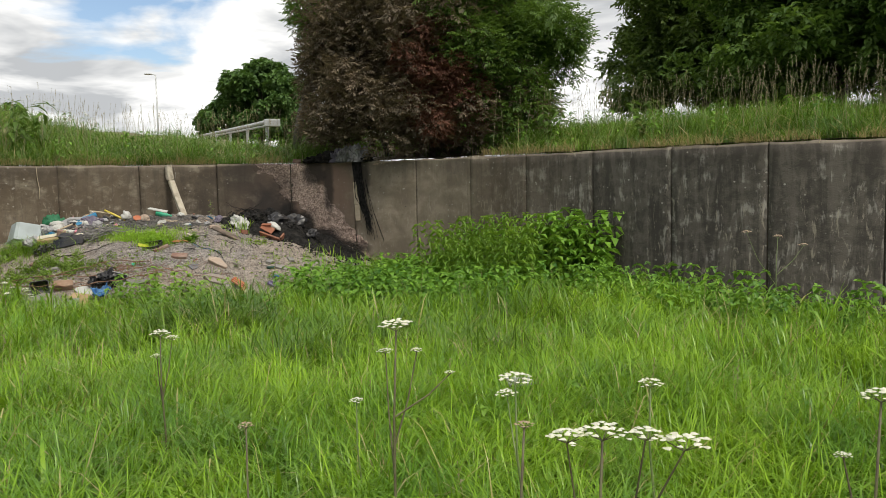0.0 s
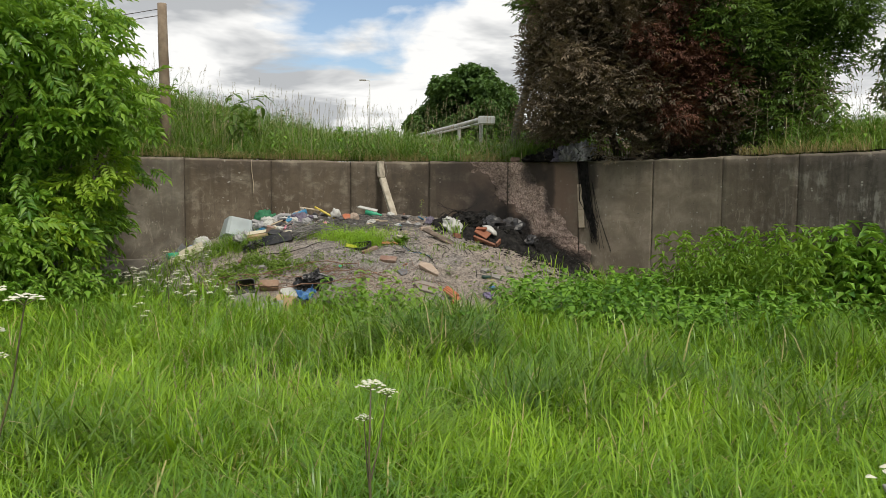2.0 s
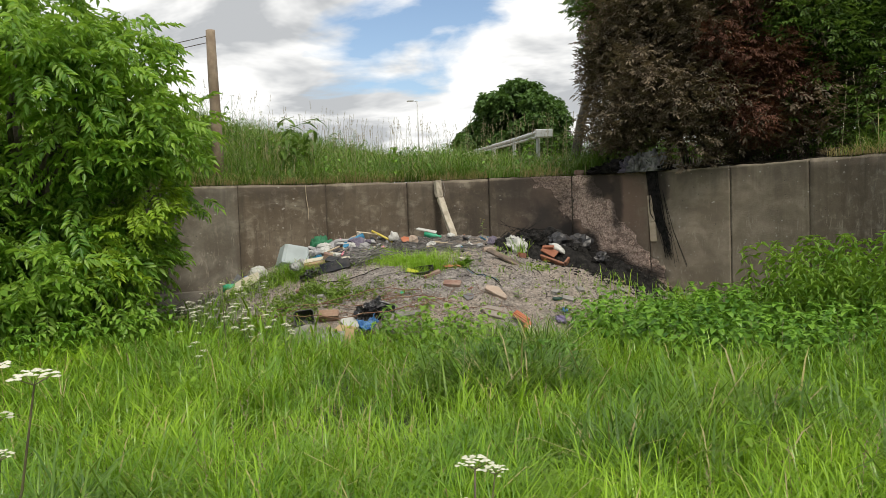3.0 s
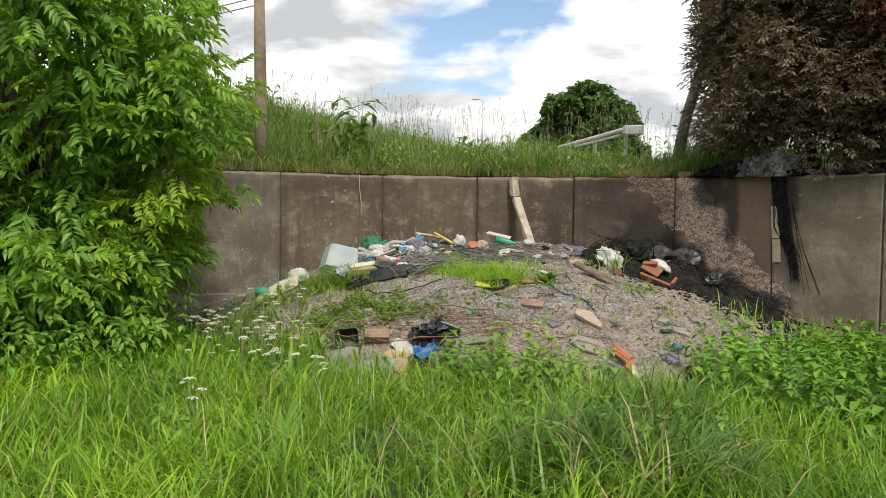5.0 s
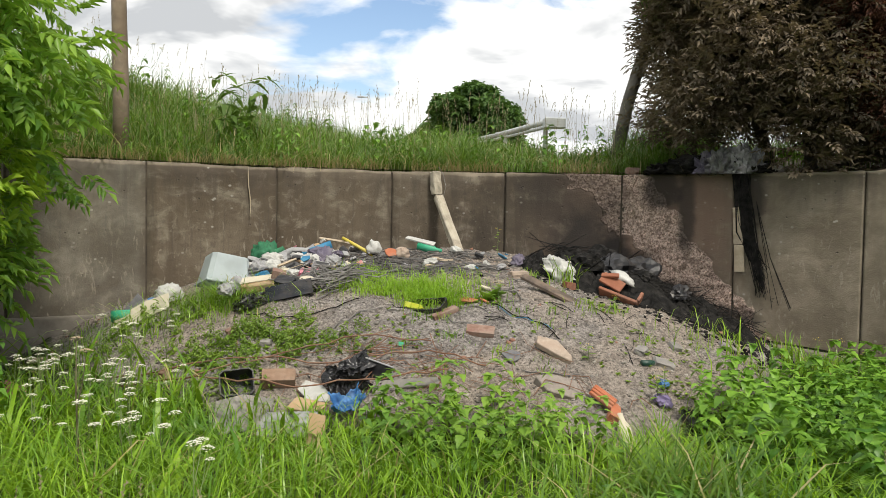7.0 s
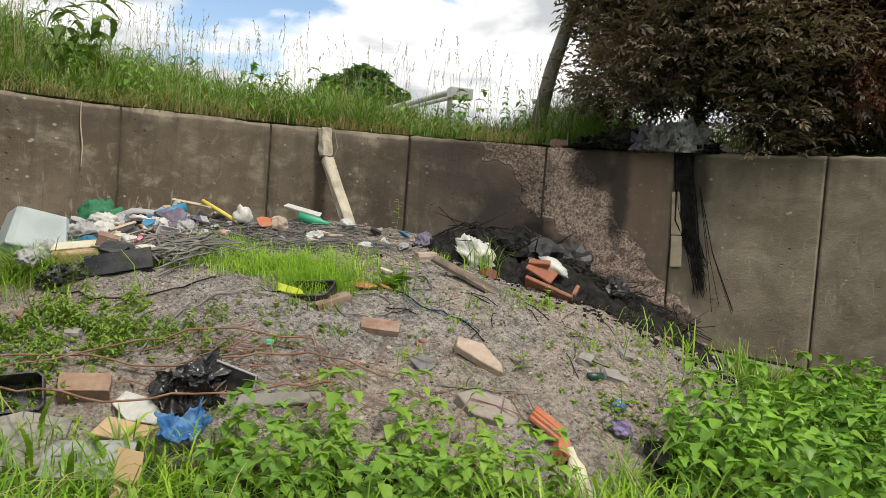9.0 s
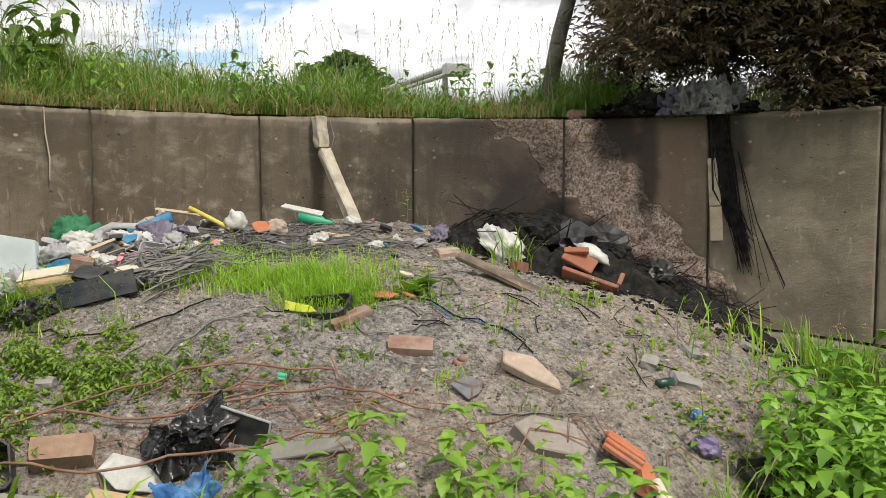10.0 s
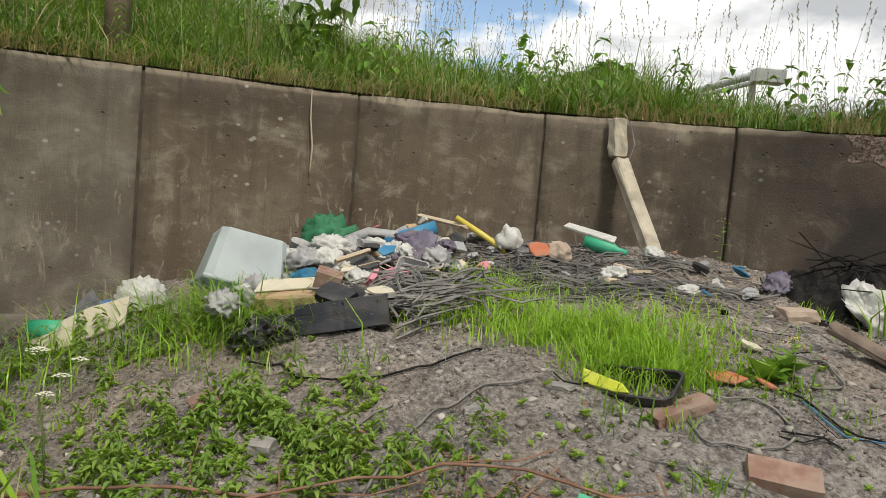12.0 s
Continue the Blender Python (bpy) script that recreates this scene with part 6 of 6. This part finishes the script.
# the clear storage box and what lies round it
box = empty("storage_box", (0, 0, 0), "clear plastic storage box tipped on its side", "storage box")
box.matrix_world = rest(-4.22, 13.32, 0.29, 168, 14, 38)
part("body", tray_shape(0.44, 0.34, 0.28, 0.008, 0.80), CLEAR, box)
part("rim", pipe([(-0.22, -0.16, 0.28), (0.22, -0.16, 0.28), (0.22, 0.16, 0.28), (-0.22, 0.16, 0.28), (-0.22, -0.16, 0.28)], 0.012, 0.004, 6), CLEAR, box)
thing("green_bag", crumple((0.17, 0.12, 0.17), 60, 0.85, 2.8), GREEN, rest(-4.05, 14.05, 0.10, 0, -15, 20), "crumpled dark green cloth bag", "bag", smooth=True)
thing("blue_pipe", pipe([(-0.20, 0, -0.06), (0, 0, 0.02), (0.20, 0, 0.10)], 0.040, 0.006, 14), BLUE, rest(-3.52, 13.85, 0.16, 0, 0, 20), "length of blue plastic pipe on the rubbish", "pipe", smooth=True)
thing("blue_pipe", pipe([(-0.18, 0, -0.10), (-0.06, 0, 0), (0.04, 0.02, 0.05), (0.12, 0.05, 0.05)], 0.028, 0.005, 12), plain("light_blue_plastic", (0.08, 0.30, 0.45), (0.14, 0.38, 0.52), 6, 0.5), rest(-3.95, 13.62, 0.16, 0, 0, 15), "bent light blue plastic pipe", "pipe", smooth=True)
thing("grey_hose", pipe([(-0.24, 0, -0.06), (-0.12, 0.02, 0.05), (0.03, 0.03, 0.09), (0.18, 0.02, 0.06), (0.27, 0, -0.02)], 0.036, 0.006, 12), GREY, rest(-3.72, 13.8, 0.10, 0, 0, 10), "curved grey corrugated hose", "hose", smooth=True)
thing("red_toy", crumple((0.11, 0.06, 0.05), 61, 0.25, 1.2, 3), RED, rest(-3.34, 13.6, 0.07, 0, 0, 10), "red plastic toy part in the rubbish", "toy", smooth=True)
thing("yellow_tool", tube(bmesh.new(), [(-0.17, 0, 0.07), (0, 0, 0.0), (0.14, 0, -0.06), (0.17, 0, -0.09)], [0.018, 0.019, 0.018, 0.012], 10), YELLOW, rest(-3.10, 14.15, 0.12, 0, 0, -8), "yellow plastic tool lying on the rubbish", "tool", smooth=True)
thing("white_rag", crumple((0.08, 0.07, 0.10), 62, 0.5, 2, 3), WHITE, rest(-2.92, 14.15, 0.06), "crumpled white rag near the wall", "rag", smooth=True)
flap = empty("cardboard_box", (0, 0, 0), "flattened buff cardboard box under a brick", "box")
flap.matrix_world = rest(-3.72, 12.82, 0.07, 0, 4, 8)
bm = bmesh.new()
block(bm, (0.36, 0.20, 0.10), None, 0.008, 0.01, 1)
part("carton", bm, CARD, flap)
part("flap", plate([(-0.19, -0.02), (0.19, 0.0), (0.18, 0.10), (-0.17, 0.09)], 0.008, 0.004, 3), CREAM, flap, "torn cream top flap", at=pose(0, -0.03, 0.062, 6, 0, 3))
thing("foam_pad", chunk((0.40, 0.11, 0.13), 63, 0.10), NAVY, rest(-3.42, 12.60, 0.06, -15, -9, 14), "dark blue-black foam pad lying on the mound", "pad")
thing("melted_plastic", crumple((0.14, 0.11, 0.08), 64, 0.7, 2.4, 4), BLACK, rest(-3.72, 12.48, 0.03, 0, 0, 40), "lump of melted black plastic", "scrap")
thing("paint_tin", pipe([(-0.09, 0, 0), (0.0, 0, 0), (0.09, 0, 0)], 0.055, 0.004, 16), MINT, rest(-4.98, 12.75, 0.06, 0, 6, 12), "green and white plastic tub on its side", "tub", smooth=True)
thing("cream_board", plate([(-0.27, -0.09), (0.26, -0.08), (0.27, 0.10), (0.05, 0.12), (-0.26, 0.08)], 0.02, 0.004, 8), CREAM, rest(-4.78, 12.70, 0.05, 24, -6, 14), "cream board tilted among the weeds", "board")
thing("dark_panel", plate([(-0.13, -0.06), (0.12, -0.07), (0.0, 0.10)], 0.015, 0.003, 9), SLATE, rest(-4.98, 13.05, 0.08, 55, 0, 5), "dark triangular panel scrap", "panel")
thing("white_bag", crumple((0.13, 0.11, 0.13), 65, 0.5, 2.2), WHITE, rest(-4.68, 13.05, 0.07, 0, 0, 30), "crumpled white plastic bag", "bag", smooth=True)
thing("blue_carton", chunk((0.07, 0.05, 0.11), 66, 0.1), BLUE_CLOTH, rest(-4.82, 13.0, 0.05, 10, 12, 20), "small blue carton beside the white bag", "carton")
thing("orange_shard", crumple((0.08, 0.06, 0.08), 67, 0.35, 1.6, 3), STONE_PINK, rest(-2.62, 14.1, 0.05), "pinkish broken pottery lump", "pottery")
thing("terracotta_shard", shard(68, 0.09, 0.02), ORANGE, rest(-2.72, 14.05, 0.06, 50, 10, 20), "orange terracotta shard under the wall", "pottery")
thing("green_bottle", tube(bmesh.new(), [(-0.12, 0, 0), (0.05, 0, 0), (0.09, 0, 0), (0.15, 0, 0)], [0.045, 0.045, 0.02, 0.017], 12), MINT, rest(-2.36, 14.35, 0.06, 0, 8, -12), "green plastic bottle under a white board", "bottle", smooth=True)
thing("white_board", plate([(-0.17, -0.03), (0.17, -0.05), (0.16, 0.05), (-0.16, 0.06)], 0.02, 0.003, 10), WHITE, rest(-2.45, 14.38, 0.12, 18, 12, -10), "piece of white plastic board", "board")
thing("grey_dish", tray_shape(0.16, 0.12, 0.04, 0.006), GREY, rest(-3.28, 13.2, 0.10, 30, 10, 0), "grey plastic dish among the wires", "dish")
thing("pink_carrier", crumple((0.20, 0.13, 0.09), 70, 0.45, 1.8, 3), PINK, rest(-5.45, 11.75, 0.05), "pink plastic carrier in the weeds", "bag", smooth=True)
thing("terracotta_shard", chunk((0.12, 0.08, 0.11), 71, 0.2), BRICK_RED, rest(-5.75, 12.0, 0.05, 20, 0, 20), "broken terracotta pot in the weeds", "pottery")
thing("timber_offcut", chunk((0.35, 0.05, 0.03), 72, 0.08), TIMBER, rest(-5.5, 12.4, 0.03, 0, 0, -12), "pale timber offcut below the wall", "timber")

# rubbish at the foot of the mound
POLY = plain("black_polythene", (0.010, 0.010, 0.012), (0.022, 0.022, 0.025), 8, 0.26, 0.4, 0, 0.08)
bag = empty("black_bag", (0, 0, 0), "torn shiny black polythene bag caught on twigs", "bag")
bag.matrix_world = rest(-2.66, 11.40, -0.02, 0, 0, 8) @ Matrix.Diagonal((0.85, 0.8, 0.62, 1))
part("belly", crumple((0.17, 0.11, 0.15), 80, 0.75, 2.6, 4), POLY, bag, at=pose(0, 0, 0.05))
for k, (x, y, z, rx, ry, rz, w, h) in enumerate(((-0.05, -0.06, 0.15, 68, 12, 20, 0.26, 0.28), (0.10, -0.07, 0.13, 75, -22, -12, 0.22, 0.26), (0.06, 0.02, 0.20, 20, 18, 40, 0.28, 0.18), (-0.10, -0.02, 0.19, 35, -25, -30, 0.18, 0.16))):
    part("torn_flap", folds(w, h, 80 + k, 0.035, 0.15), POLY, bag, at=pose(x, y, z, rx, ry, rz), smooth=True)
tv = empty("black_casing", (0, 0, 0), "broken black plastic casing with a pale edge", "casing")
tv.matrix_world = rest(-2.46, 11.36, 0.05, 48, 6, -32) @ Matrix.Scale(0.8, 4)
part("back", plate([(-0.15, -0.08), (0.15, -0.09), (0.16, 0.08), (-0.14, 0.09)], 0.03, 0.003, 11), BLACK, tv)
part("edge", tube(bmesh.new(), [(-0.14, 0.09, 0.015), (0.16, 0.085, 0.015), (0.155, -0.09, 0.015)], 0.008, 6), GREY, tv)
thing("blue_sheet", folds(0.22, 0.15, 81, 0.04, 0.25, 30), BLUE_CLOTH, rest(-2.60, 11.00, 0.015, 4, 0, 25), "crumpled bright blue plastic sheet", "sheet", smooth=True)
bin_ = empty("black_crate", (0, 0, 0), "black plastic crate in the grass", "crate")
bin_.matrix_world = rest(-3.44, 11.30, 0.02, 34, 8, 15) @ Matrix.Scale(0.78, 4)
part("body", tray_shape(0.30, 0.24, 0.20, 0.01, 0.92), BLACK, bin_)
part("latch", chunk((0.10, 0.03, 0.06), 82, 0.1), BLACK, bin_, at=pose(0.1, -0.12, 0.08))
thing("white_shell", plate([(-0.15, 0.02), (-0.10, 0.09), (0.03, 0.06), (0.14, -0.03), (0.10, -0.07), (-0.05, -0.06)], 0.02, 0.006, 12), WHITE, rest(-2.88, 11.28, 0.07, 28, 8, -12), "broken white plastic cover", "cover")
thing("plywood_piece", plate([(-0.12, -0.07), (0.12, -0.07), (0.13, 0.06), (-0.11, 0.07)], 0.02, 0.003, 13), CARD, rest(-2.90, 11.08, 0.05, 12, 8, -14), "orange-brown plywood offcut in the grass", "board")
thing("pale_board", plate([(-0.2, -0.15), (0.17, -0.16), (0.21, 0.08), (0.0, 0.15), (-0.19, 0.12)], 0.03, 0.005, 14), STONE_GREY, rest(-3.32, 11.02, 0.03, 14, 0, 10), "pale buff board at the foot of the mound", "board")
thing("grey_board", plate([(-0.2, -0.1), (0.2, -0.09), (0.19, 0.1), (-0.2, 0.08)], 0.025, 0.004, 15), GREY, rest(-2.98, 10.9, 0.03, 16, 0, -10), "grey board at the foot of the mound", "board")
thing("grey_board", plate([(-0.22, -0.03), (0.22, -0.02), (0.2, 0.04), (-0.2, 0.05)], 0.025, 0.004, 16), plain("grey_timber", (0.17, 0.16, 0.145), (0.27, 0.255, 0.23), 6, 0.85, 0.4), rest(-2.22, 11.24, 0.02, 14, -6, -6), "grey timber length by the black bag", "board")
thing("yellow_card", plate([(-0.06, -0.12), (0.05, -0.13), (0.06, 0.1), (-0.04, 0.12)], 0.008, 0.003, 17), CARD, rest(-2.72, 10.55, 0.16, 75, 0, 5), "faded orange card in the grass", "card")
ridge = empty("ridge_tile", (0, 0, 0), "ribbed orange clay tile broken in two", "tile")
ridge.matrix_world = rest(-0.90, 11.28, 0.05, -18, 8, -28)
for k in range(6):
    bm = bmesh.new()
    block(bm, (0.18, 0.024, 0.024), pose(0, -0.06 + 0.024 * k, 0.035 * math.cos((k - 2.5) * 0.5)), 0.005)
    part("rib", bm, ORANGE, ridge)
part("end_piece", chunk((0.07, 0.18, 0.06), 83, 0.1), ORANGE, ridge, at=pose(0.12, -0.06, -0.01, 0, 0, 12))
thing("plastic_bottle", tube(bmesh.new(), [(0, -0.15, 0), (0, 0.02, 0), (0, 0.07, 0), (0, 0.13, 0)], [0.045, 0.046, 0.025, 0.02], 12), CREAM, rest(-0.78, 11.06, 0.05, 8, 0, 16), "dirty cream plastic bottle on its side", "bottle", smooth=True)
thing("purple_scrap", crumple((0.07, 0.05, 0.05), 84, 0.5, 2, 3), PURPLE, rest(-0.45, 11.47, 0.03), "small purple plastic scrap", "scrap")
thing("blue_scrap", crumple((0.04, 0.035, 0.03), 85, 0.4, 2, 3), BLUE_CLOTH, rest(-0.40, 11.68, 0.02), "small blue plastic cap", "scrap")
thing("green_scrap", shard(86, 0.035, 0.006), MINT, rest(-2.33, 11.62, 0.02, 20, 0, 30), "small green plastic scrap", "scrap")
thing("black_tray", tray_shape(0.26, 0.18, 0.05, 0.008), BLACK, rest(-0.22, 11.40, 0.01, 0, 0, 20), "black plastic tray under the nettles", "tray")
for x, y, s in ((-1.12, 7.95, 0.16), (-1.25, 8.4, 0.12), (-1.85, 5.2, 0.13)):
    thing("rag_scrap", crumple((s, s * 0.7, s * 0.6), int(x * 10 + 50), 0.6, 2.3, 3), GREY if s > 0.14 else BLACK, pose(x, y, ground_z(x, y, False) + 0.03), "grey rag lost in the grass", "rag", "rags in the meadow")
thing("grey_board", plate([(-0.09, -0.05), (0.09, -0.05), (0.08, 0.05), (-0.08, 0.06)], 0.02, 0.003, 19), GREY, pose(1.35, 4.95, 0.33, 12, 0, 5), "small grey board caught in the grass", "board")

# scraps strewn over the tip, each its own piece
SCRAPS = [("plastic_scrap", "white plastic scrap on the rubbish heap", WHITE), ("plastic_scrap", "grey plastic scrap on the rubbish heap", GREY), ("timber_offcut", "pale timber offcut on the rubbish heap", TIMBER), ("cloth_scrap", "dirty white cloth on the rubbish heap", WHITE),
          ("plastic_scrap", "blue plastic scrap on the rubbish heap", BLUE), ("card_scrap", "torn cardboard on the rubbish heap", CARD), ("plastic_scrap", "black plastic scrap on the rubbish heap", BLACK), ("cloth_scrap", "grey cloth on the rubbish heap", GREY),
          ("cloth_scrap", "faded purple cloth on the rubbish heap", DULL_PURPLE), ("plastic_scrap", "pink plastic scrap on the rubbish heap", PINK), ("board_scrap", "cream board on the rubbish heap", CREAM)]
r = random.Random(5)
for k in range(165):
    name, label, m = SCRAPS[r.choice((0, 1, 2, 3, 6, 7, 4, 5, 6, 7, 8, 9, 10, 1, 6, 3))]
    u = r.random()
    if k < 130:
        x, y, lift = r.gauss(-3.66, 0.29), r.gauss(13.45, 0.36), r.uniform(0.02, 0.17)
        y = min(y, 14.3)
    else:
        x, y, lift = r.uniform(-3.2, -1.3), r.uniform(13.6, 14.5), r.uniform(0.01, 0.04)
    s = r.uniform(0.04, 0.11) * (1.0 if k < 130 else 0.7)
    if name == "cloth_scrap":
        bm = crumple((s * 1.2, s * 0.9, s * 0.7), k + 100, 0.65, 2.4, 4)
    elif name == "timber_offcut":
        bm = chunk((s * 4, 0.03, 0.018), k, 0.08)
    elif k % 3 == 0:
        bm = chunk((s * 1.6, s, s * 0.5), k, 0.15)
    else:
        bm = shard(k, s, 0.012)
    thing(name, bm, m, rest(x, y, lift, r.gauss(0, 24), r.gauss(0, 24), r.uniform(0, 360)), label, "scrap", "scraps on the rubbish heap", name == "cloth_scrap")

# tangles of wire and lath
def tangle(name, cx, cy, rx, ry, count, height, radius, length, material, label, category="wire", main=0.0):
    z = ground_z(cx, cy)
    bm = bmesh.new()
    for k in range(count):
        x, y = rng.normal(0, rx), rng.normal(0, ry)
        a = rng.normal(main, 0.7) if main else rng.uniform(0, 6.28)
        l = length * rng.uniform(0.5, 1.3)
        pts = []
        lift = rng.uniform(0.005, height)
        bend = rng.normal(0, 0.9)
        for t in (-0.5, -0.17, 0.17, 0.5):
            px_, py_ = x + l * t * math.cos(a + bend * t), y + l * t * math.sin(a + bend * t)
            pts.append((px_, py_, ground_z(cx + px_, cy + py_) - z + lift + rng.uniform(-0.008, 0.012)))
        tube(bm, pts, radius * rng.uniform(0.6, 1.4), 4)
    return thing(name, bm, material, pose(cx, cy, z), label, category, kind="stuff")


tangle("wire_tangle", -3.15, 12.92, 0.17, 0.14, 190, 0.15, 0.005, 0.36, WIRE, "tangled heap of thin grey cable", main=0.4)
tangle("wire_tangle", -2.65, 13.75, 0.40, 0.28, 300, 0.045, 0.005, 0.35, DARK_WIRE, "thin grey cable strewn along the crest", main=0.2)
tangle("wire_tangle", -2.0, 13.75, 0.32, 0.28, 120, 0.025, 0.004, 0.3, WIRE, "thin grey cable strewn along the crest", main=3.0)
tangle("lath_pile", -3.45, 13.4, 0.22, 0.22, 16, 0.15, 0.005, 0.28, TIMBER, "splintered laths in the rubbish heap", "timber")
tangle("wire_tangle", -0.95, 12.35, 0.5, 0.3, 26, 0.012, 0.003, 0.22, CHAR, "bits of burnt wire on the slope")
tangle("twig_litter", -2.4, 11.52, 0.55, 0.09, 48, 0.05, 0.003, 0.45, TWIG, "red-brown dead twigs along the foot of the mound", "twigs", main=0.05)
tangle("twig_litter", -1.6, 11.25, 0.5, 0.12, 24, 0.05, 0.0028, 0.35, TWIG, "red-brown dead twigs along the foot of the mound", "twigs", main=-0.1)
cable("bramble_cane", [(-4.6, 11.55), (-4.0, 11.48), (-3.3, 11.5), (-2.7, 11.46), (-2.2, 11.5), (-1.7, 11.38)], 0.006, TWIG, "long arching red bramble cane", "cane", 0.07)
cable("bramble_cane", [(-4.3, 11.25), (-3.7, 11.2), (-3.1, 11.12), (-2.5, 11.12), (-1.95, 11.15)], 0.006, TWIG, "long arching red bramble cane", "cane", 0.17)
cable("bramble_cane", [(-4.3, 11.15), (-3.5, 11.4), (-2.75, 11.62), (-2.1, 11.55)], 0.005, TWIG, "long arching red bramble cane", "cane", 0.09)
cable("old_cable", [(-2.98, 11.60), (-2.93, 11.85), (-2.80, 12.08), (-2.55, 12.22)], 0.0054, WIRE, "grey cable snaking over the mound")
cable("old_cable", [(-3.25, 11.75), (-3.15, 11.88), (-3.02, 12.02)], 0.0054, WIRE, "short stiff grey cable in the weeds")
cable("old_cable", [(-3.7, 12.28), (-3.3, 12.15), (-2.95, 12.3), (-2.78, 12.42)], 0.0048, CHAR, "black cable lying on the mound")
cable("old_cable", [(-1.80, 13.15), (-1.72, 12.85), (-1.50, 12.72), (-1.42, 12.55), (-1.55, 12.48)], 0.0054, WIRE, "looped grey cable on the mound")
cable("old_cable", [(-2.05, 12.2), (-1.95, 11.98), (-1.70, 12.05), (-1.72, 12.22), (-1.95, 12.25)], 0.0048, WIRE, "coil of grey cable behind the brick")
cable("old_cable", [(-1.75, 12.45), (-1.45, 12.22), (-1.25, 12.02), (-1.15, 11.88)], 0.0042, CHAR, "dark cable running down the slope")
cable("old_cable", [(-1.62, 12.3), (-1.35, 12.12), (-1.2, 12.0)], 0.0030, BLUE, "thin blue cord on the mound")
cable("old_cable", [(-1.45, 11.42), (-1.2, 11.47), (-0.98, 11.45)], 0.0042, WIRE, "bent grey rod by the flat stone")
cable("old_cable", [(-2.2, 11.88), (-1.95, 11.80), (-1.6, 11.75)], 0.0024, WIRE, "thin wire on the mound")
cable("old_cable", [(-0.45, 13.05), (0.1, 13.0), (0.5, 13.05)], 0.0048, CHAR, "burnt cable along the foot of the heap")

# loose stones and crumbs of rubble over the mound
LUMPS = []
for k in range(6):
    bm = bmesh.new()
    bmesh.ops.create_cube(bm, size=1.6)
    rr = random.Random(k)
    for v in bm.verts:
        v.co = Vector((v.co.x * rr.uniform(0.5, 1.25), v.co.y * rr.uniform(0.45, 1.1), v.co.z * rr.uniform(0.2, 0.8)))
    bm.verts.index_update()
    LUMPS.append((np.array([v.co[:] for v in bm.verts]), [np.array([[v.index for v in f.verts] for f in bm.faces])]))
    bm.free()


def gravel(name, n, size, keep, a, b, label):
    s = sow(n, -5.8, 2.0, 10.7, 15.2, keep)
    z = np.array([ground_z(x, y) for x, y in s])
    k = len(s)
    v, f = strewn(LUMPS, np.column_stack([s, z]), turns(rng.uniform(0, 6.3, k), rng.normal(0, 0.3, k), rng.normal(0, 0.3, k)), size[0] + (size[1] - size[0]) * rng.uniform(0, 1, k) ** 3)
    nn = Nodes(name, 0.9)
    col = nn.mix(nn.island(), a, b)
    nn.base(nn.mix(nn.math("MULTIPLY", nn.noise(40, 3), 0.5), col, (0.12, 0.10, 0.085)))
    add(name, raw_mesh(name, v, f), nn.mat, None, label, "rubble", kind="stuff")


def bare_only(x, y):
    return bareness(x, y) if wall_gap(x, y) < -0.06 else 0.0


gravel("rubble_crumbs", 60000, (0.003, 0.012), bare_only, (0.075, 0.066, 0.060), (0.34, 0.30, 0.26), "grey-brown crumbs of soil and grit on the mound")
gravel("rubble_stones", 3000, (0.006, 0.024), bare_only, (0.14, 0.13, 0.12), (0.52, 0.48, 0.43), "small pale stones and mortar lumps on the mound")
gravel("brick_crumbs", 160, (0.010, 0.03), bare_only, (0.28, 0.12, 0.08), (0.38, 0.20, 0.14), "crumbs of red brick on the mound")
# low grit of ash spread at the heap's foot
s = np.column_stack([rng.normal(-0.1, 0.55, 1400), rng.normal(13.35, 0.28, 1400)])
s[:, 1] -= (s[:, 0] + 0.1) * 0.3
s = s[[wall_gap(x, y) < -0.05 for x, y in s]]
z = np.array([ground_z(x, y) for x, y in s])
v, f = strewn(LUMPS, np.column_stack([s, z]), turns(rng.uniform(0, 6.3, len(s)), np.zeros(len(s)), np.zeros(len(s))), rng.uniform(0.006, 0.03, len(s)))
add("ash_crumbs", raw_mesh("ash_crumbs", v, f), CHAR, None, "black ash and cinders round the burnt heap", "ash", kind="stuff")
spots = []
for i in rng.uniform(FIRST - 1 + 5.1, FIRST - 1 + 6.75, 1500):
    p, nrm = on_wall(i)
    d = abs(rng.normal(0.0, 0.17)) + 0.12
    spots.append((p.x - nrm.x * d, p.y - nrm.y * d))
s = np.array(spots)
z = np.array([ground_z(x, y) for x, y in s])
v, f = strewn(LUMPS, np.column_stack([s, z]), turns(rng.uniform(0, 6.3, len(s)), rng.normal(0, 0.4, len(s)), np.zeros(len(s))), rng.uniform(0.008, 0.035, len(s)))
add("ash_crumbs", raw_mesh("ash_crumbs", v, f), CHAR, None, "burnt black crumbs along the foot of the wall", "ash", kind="stuff")
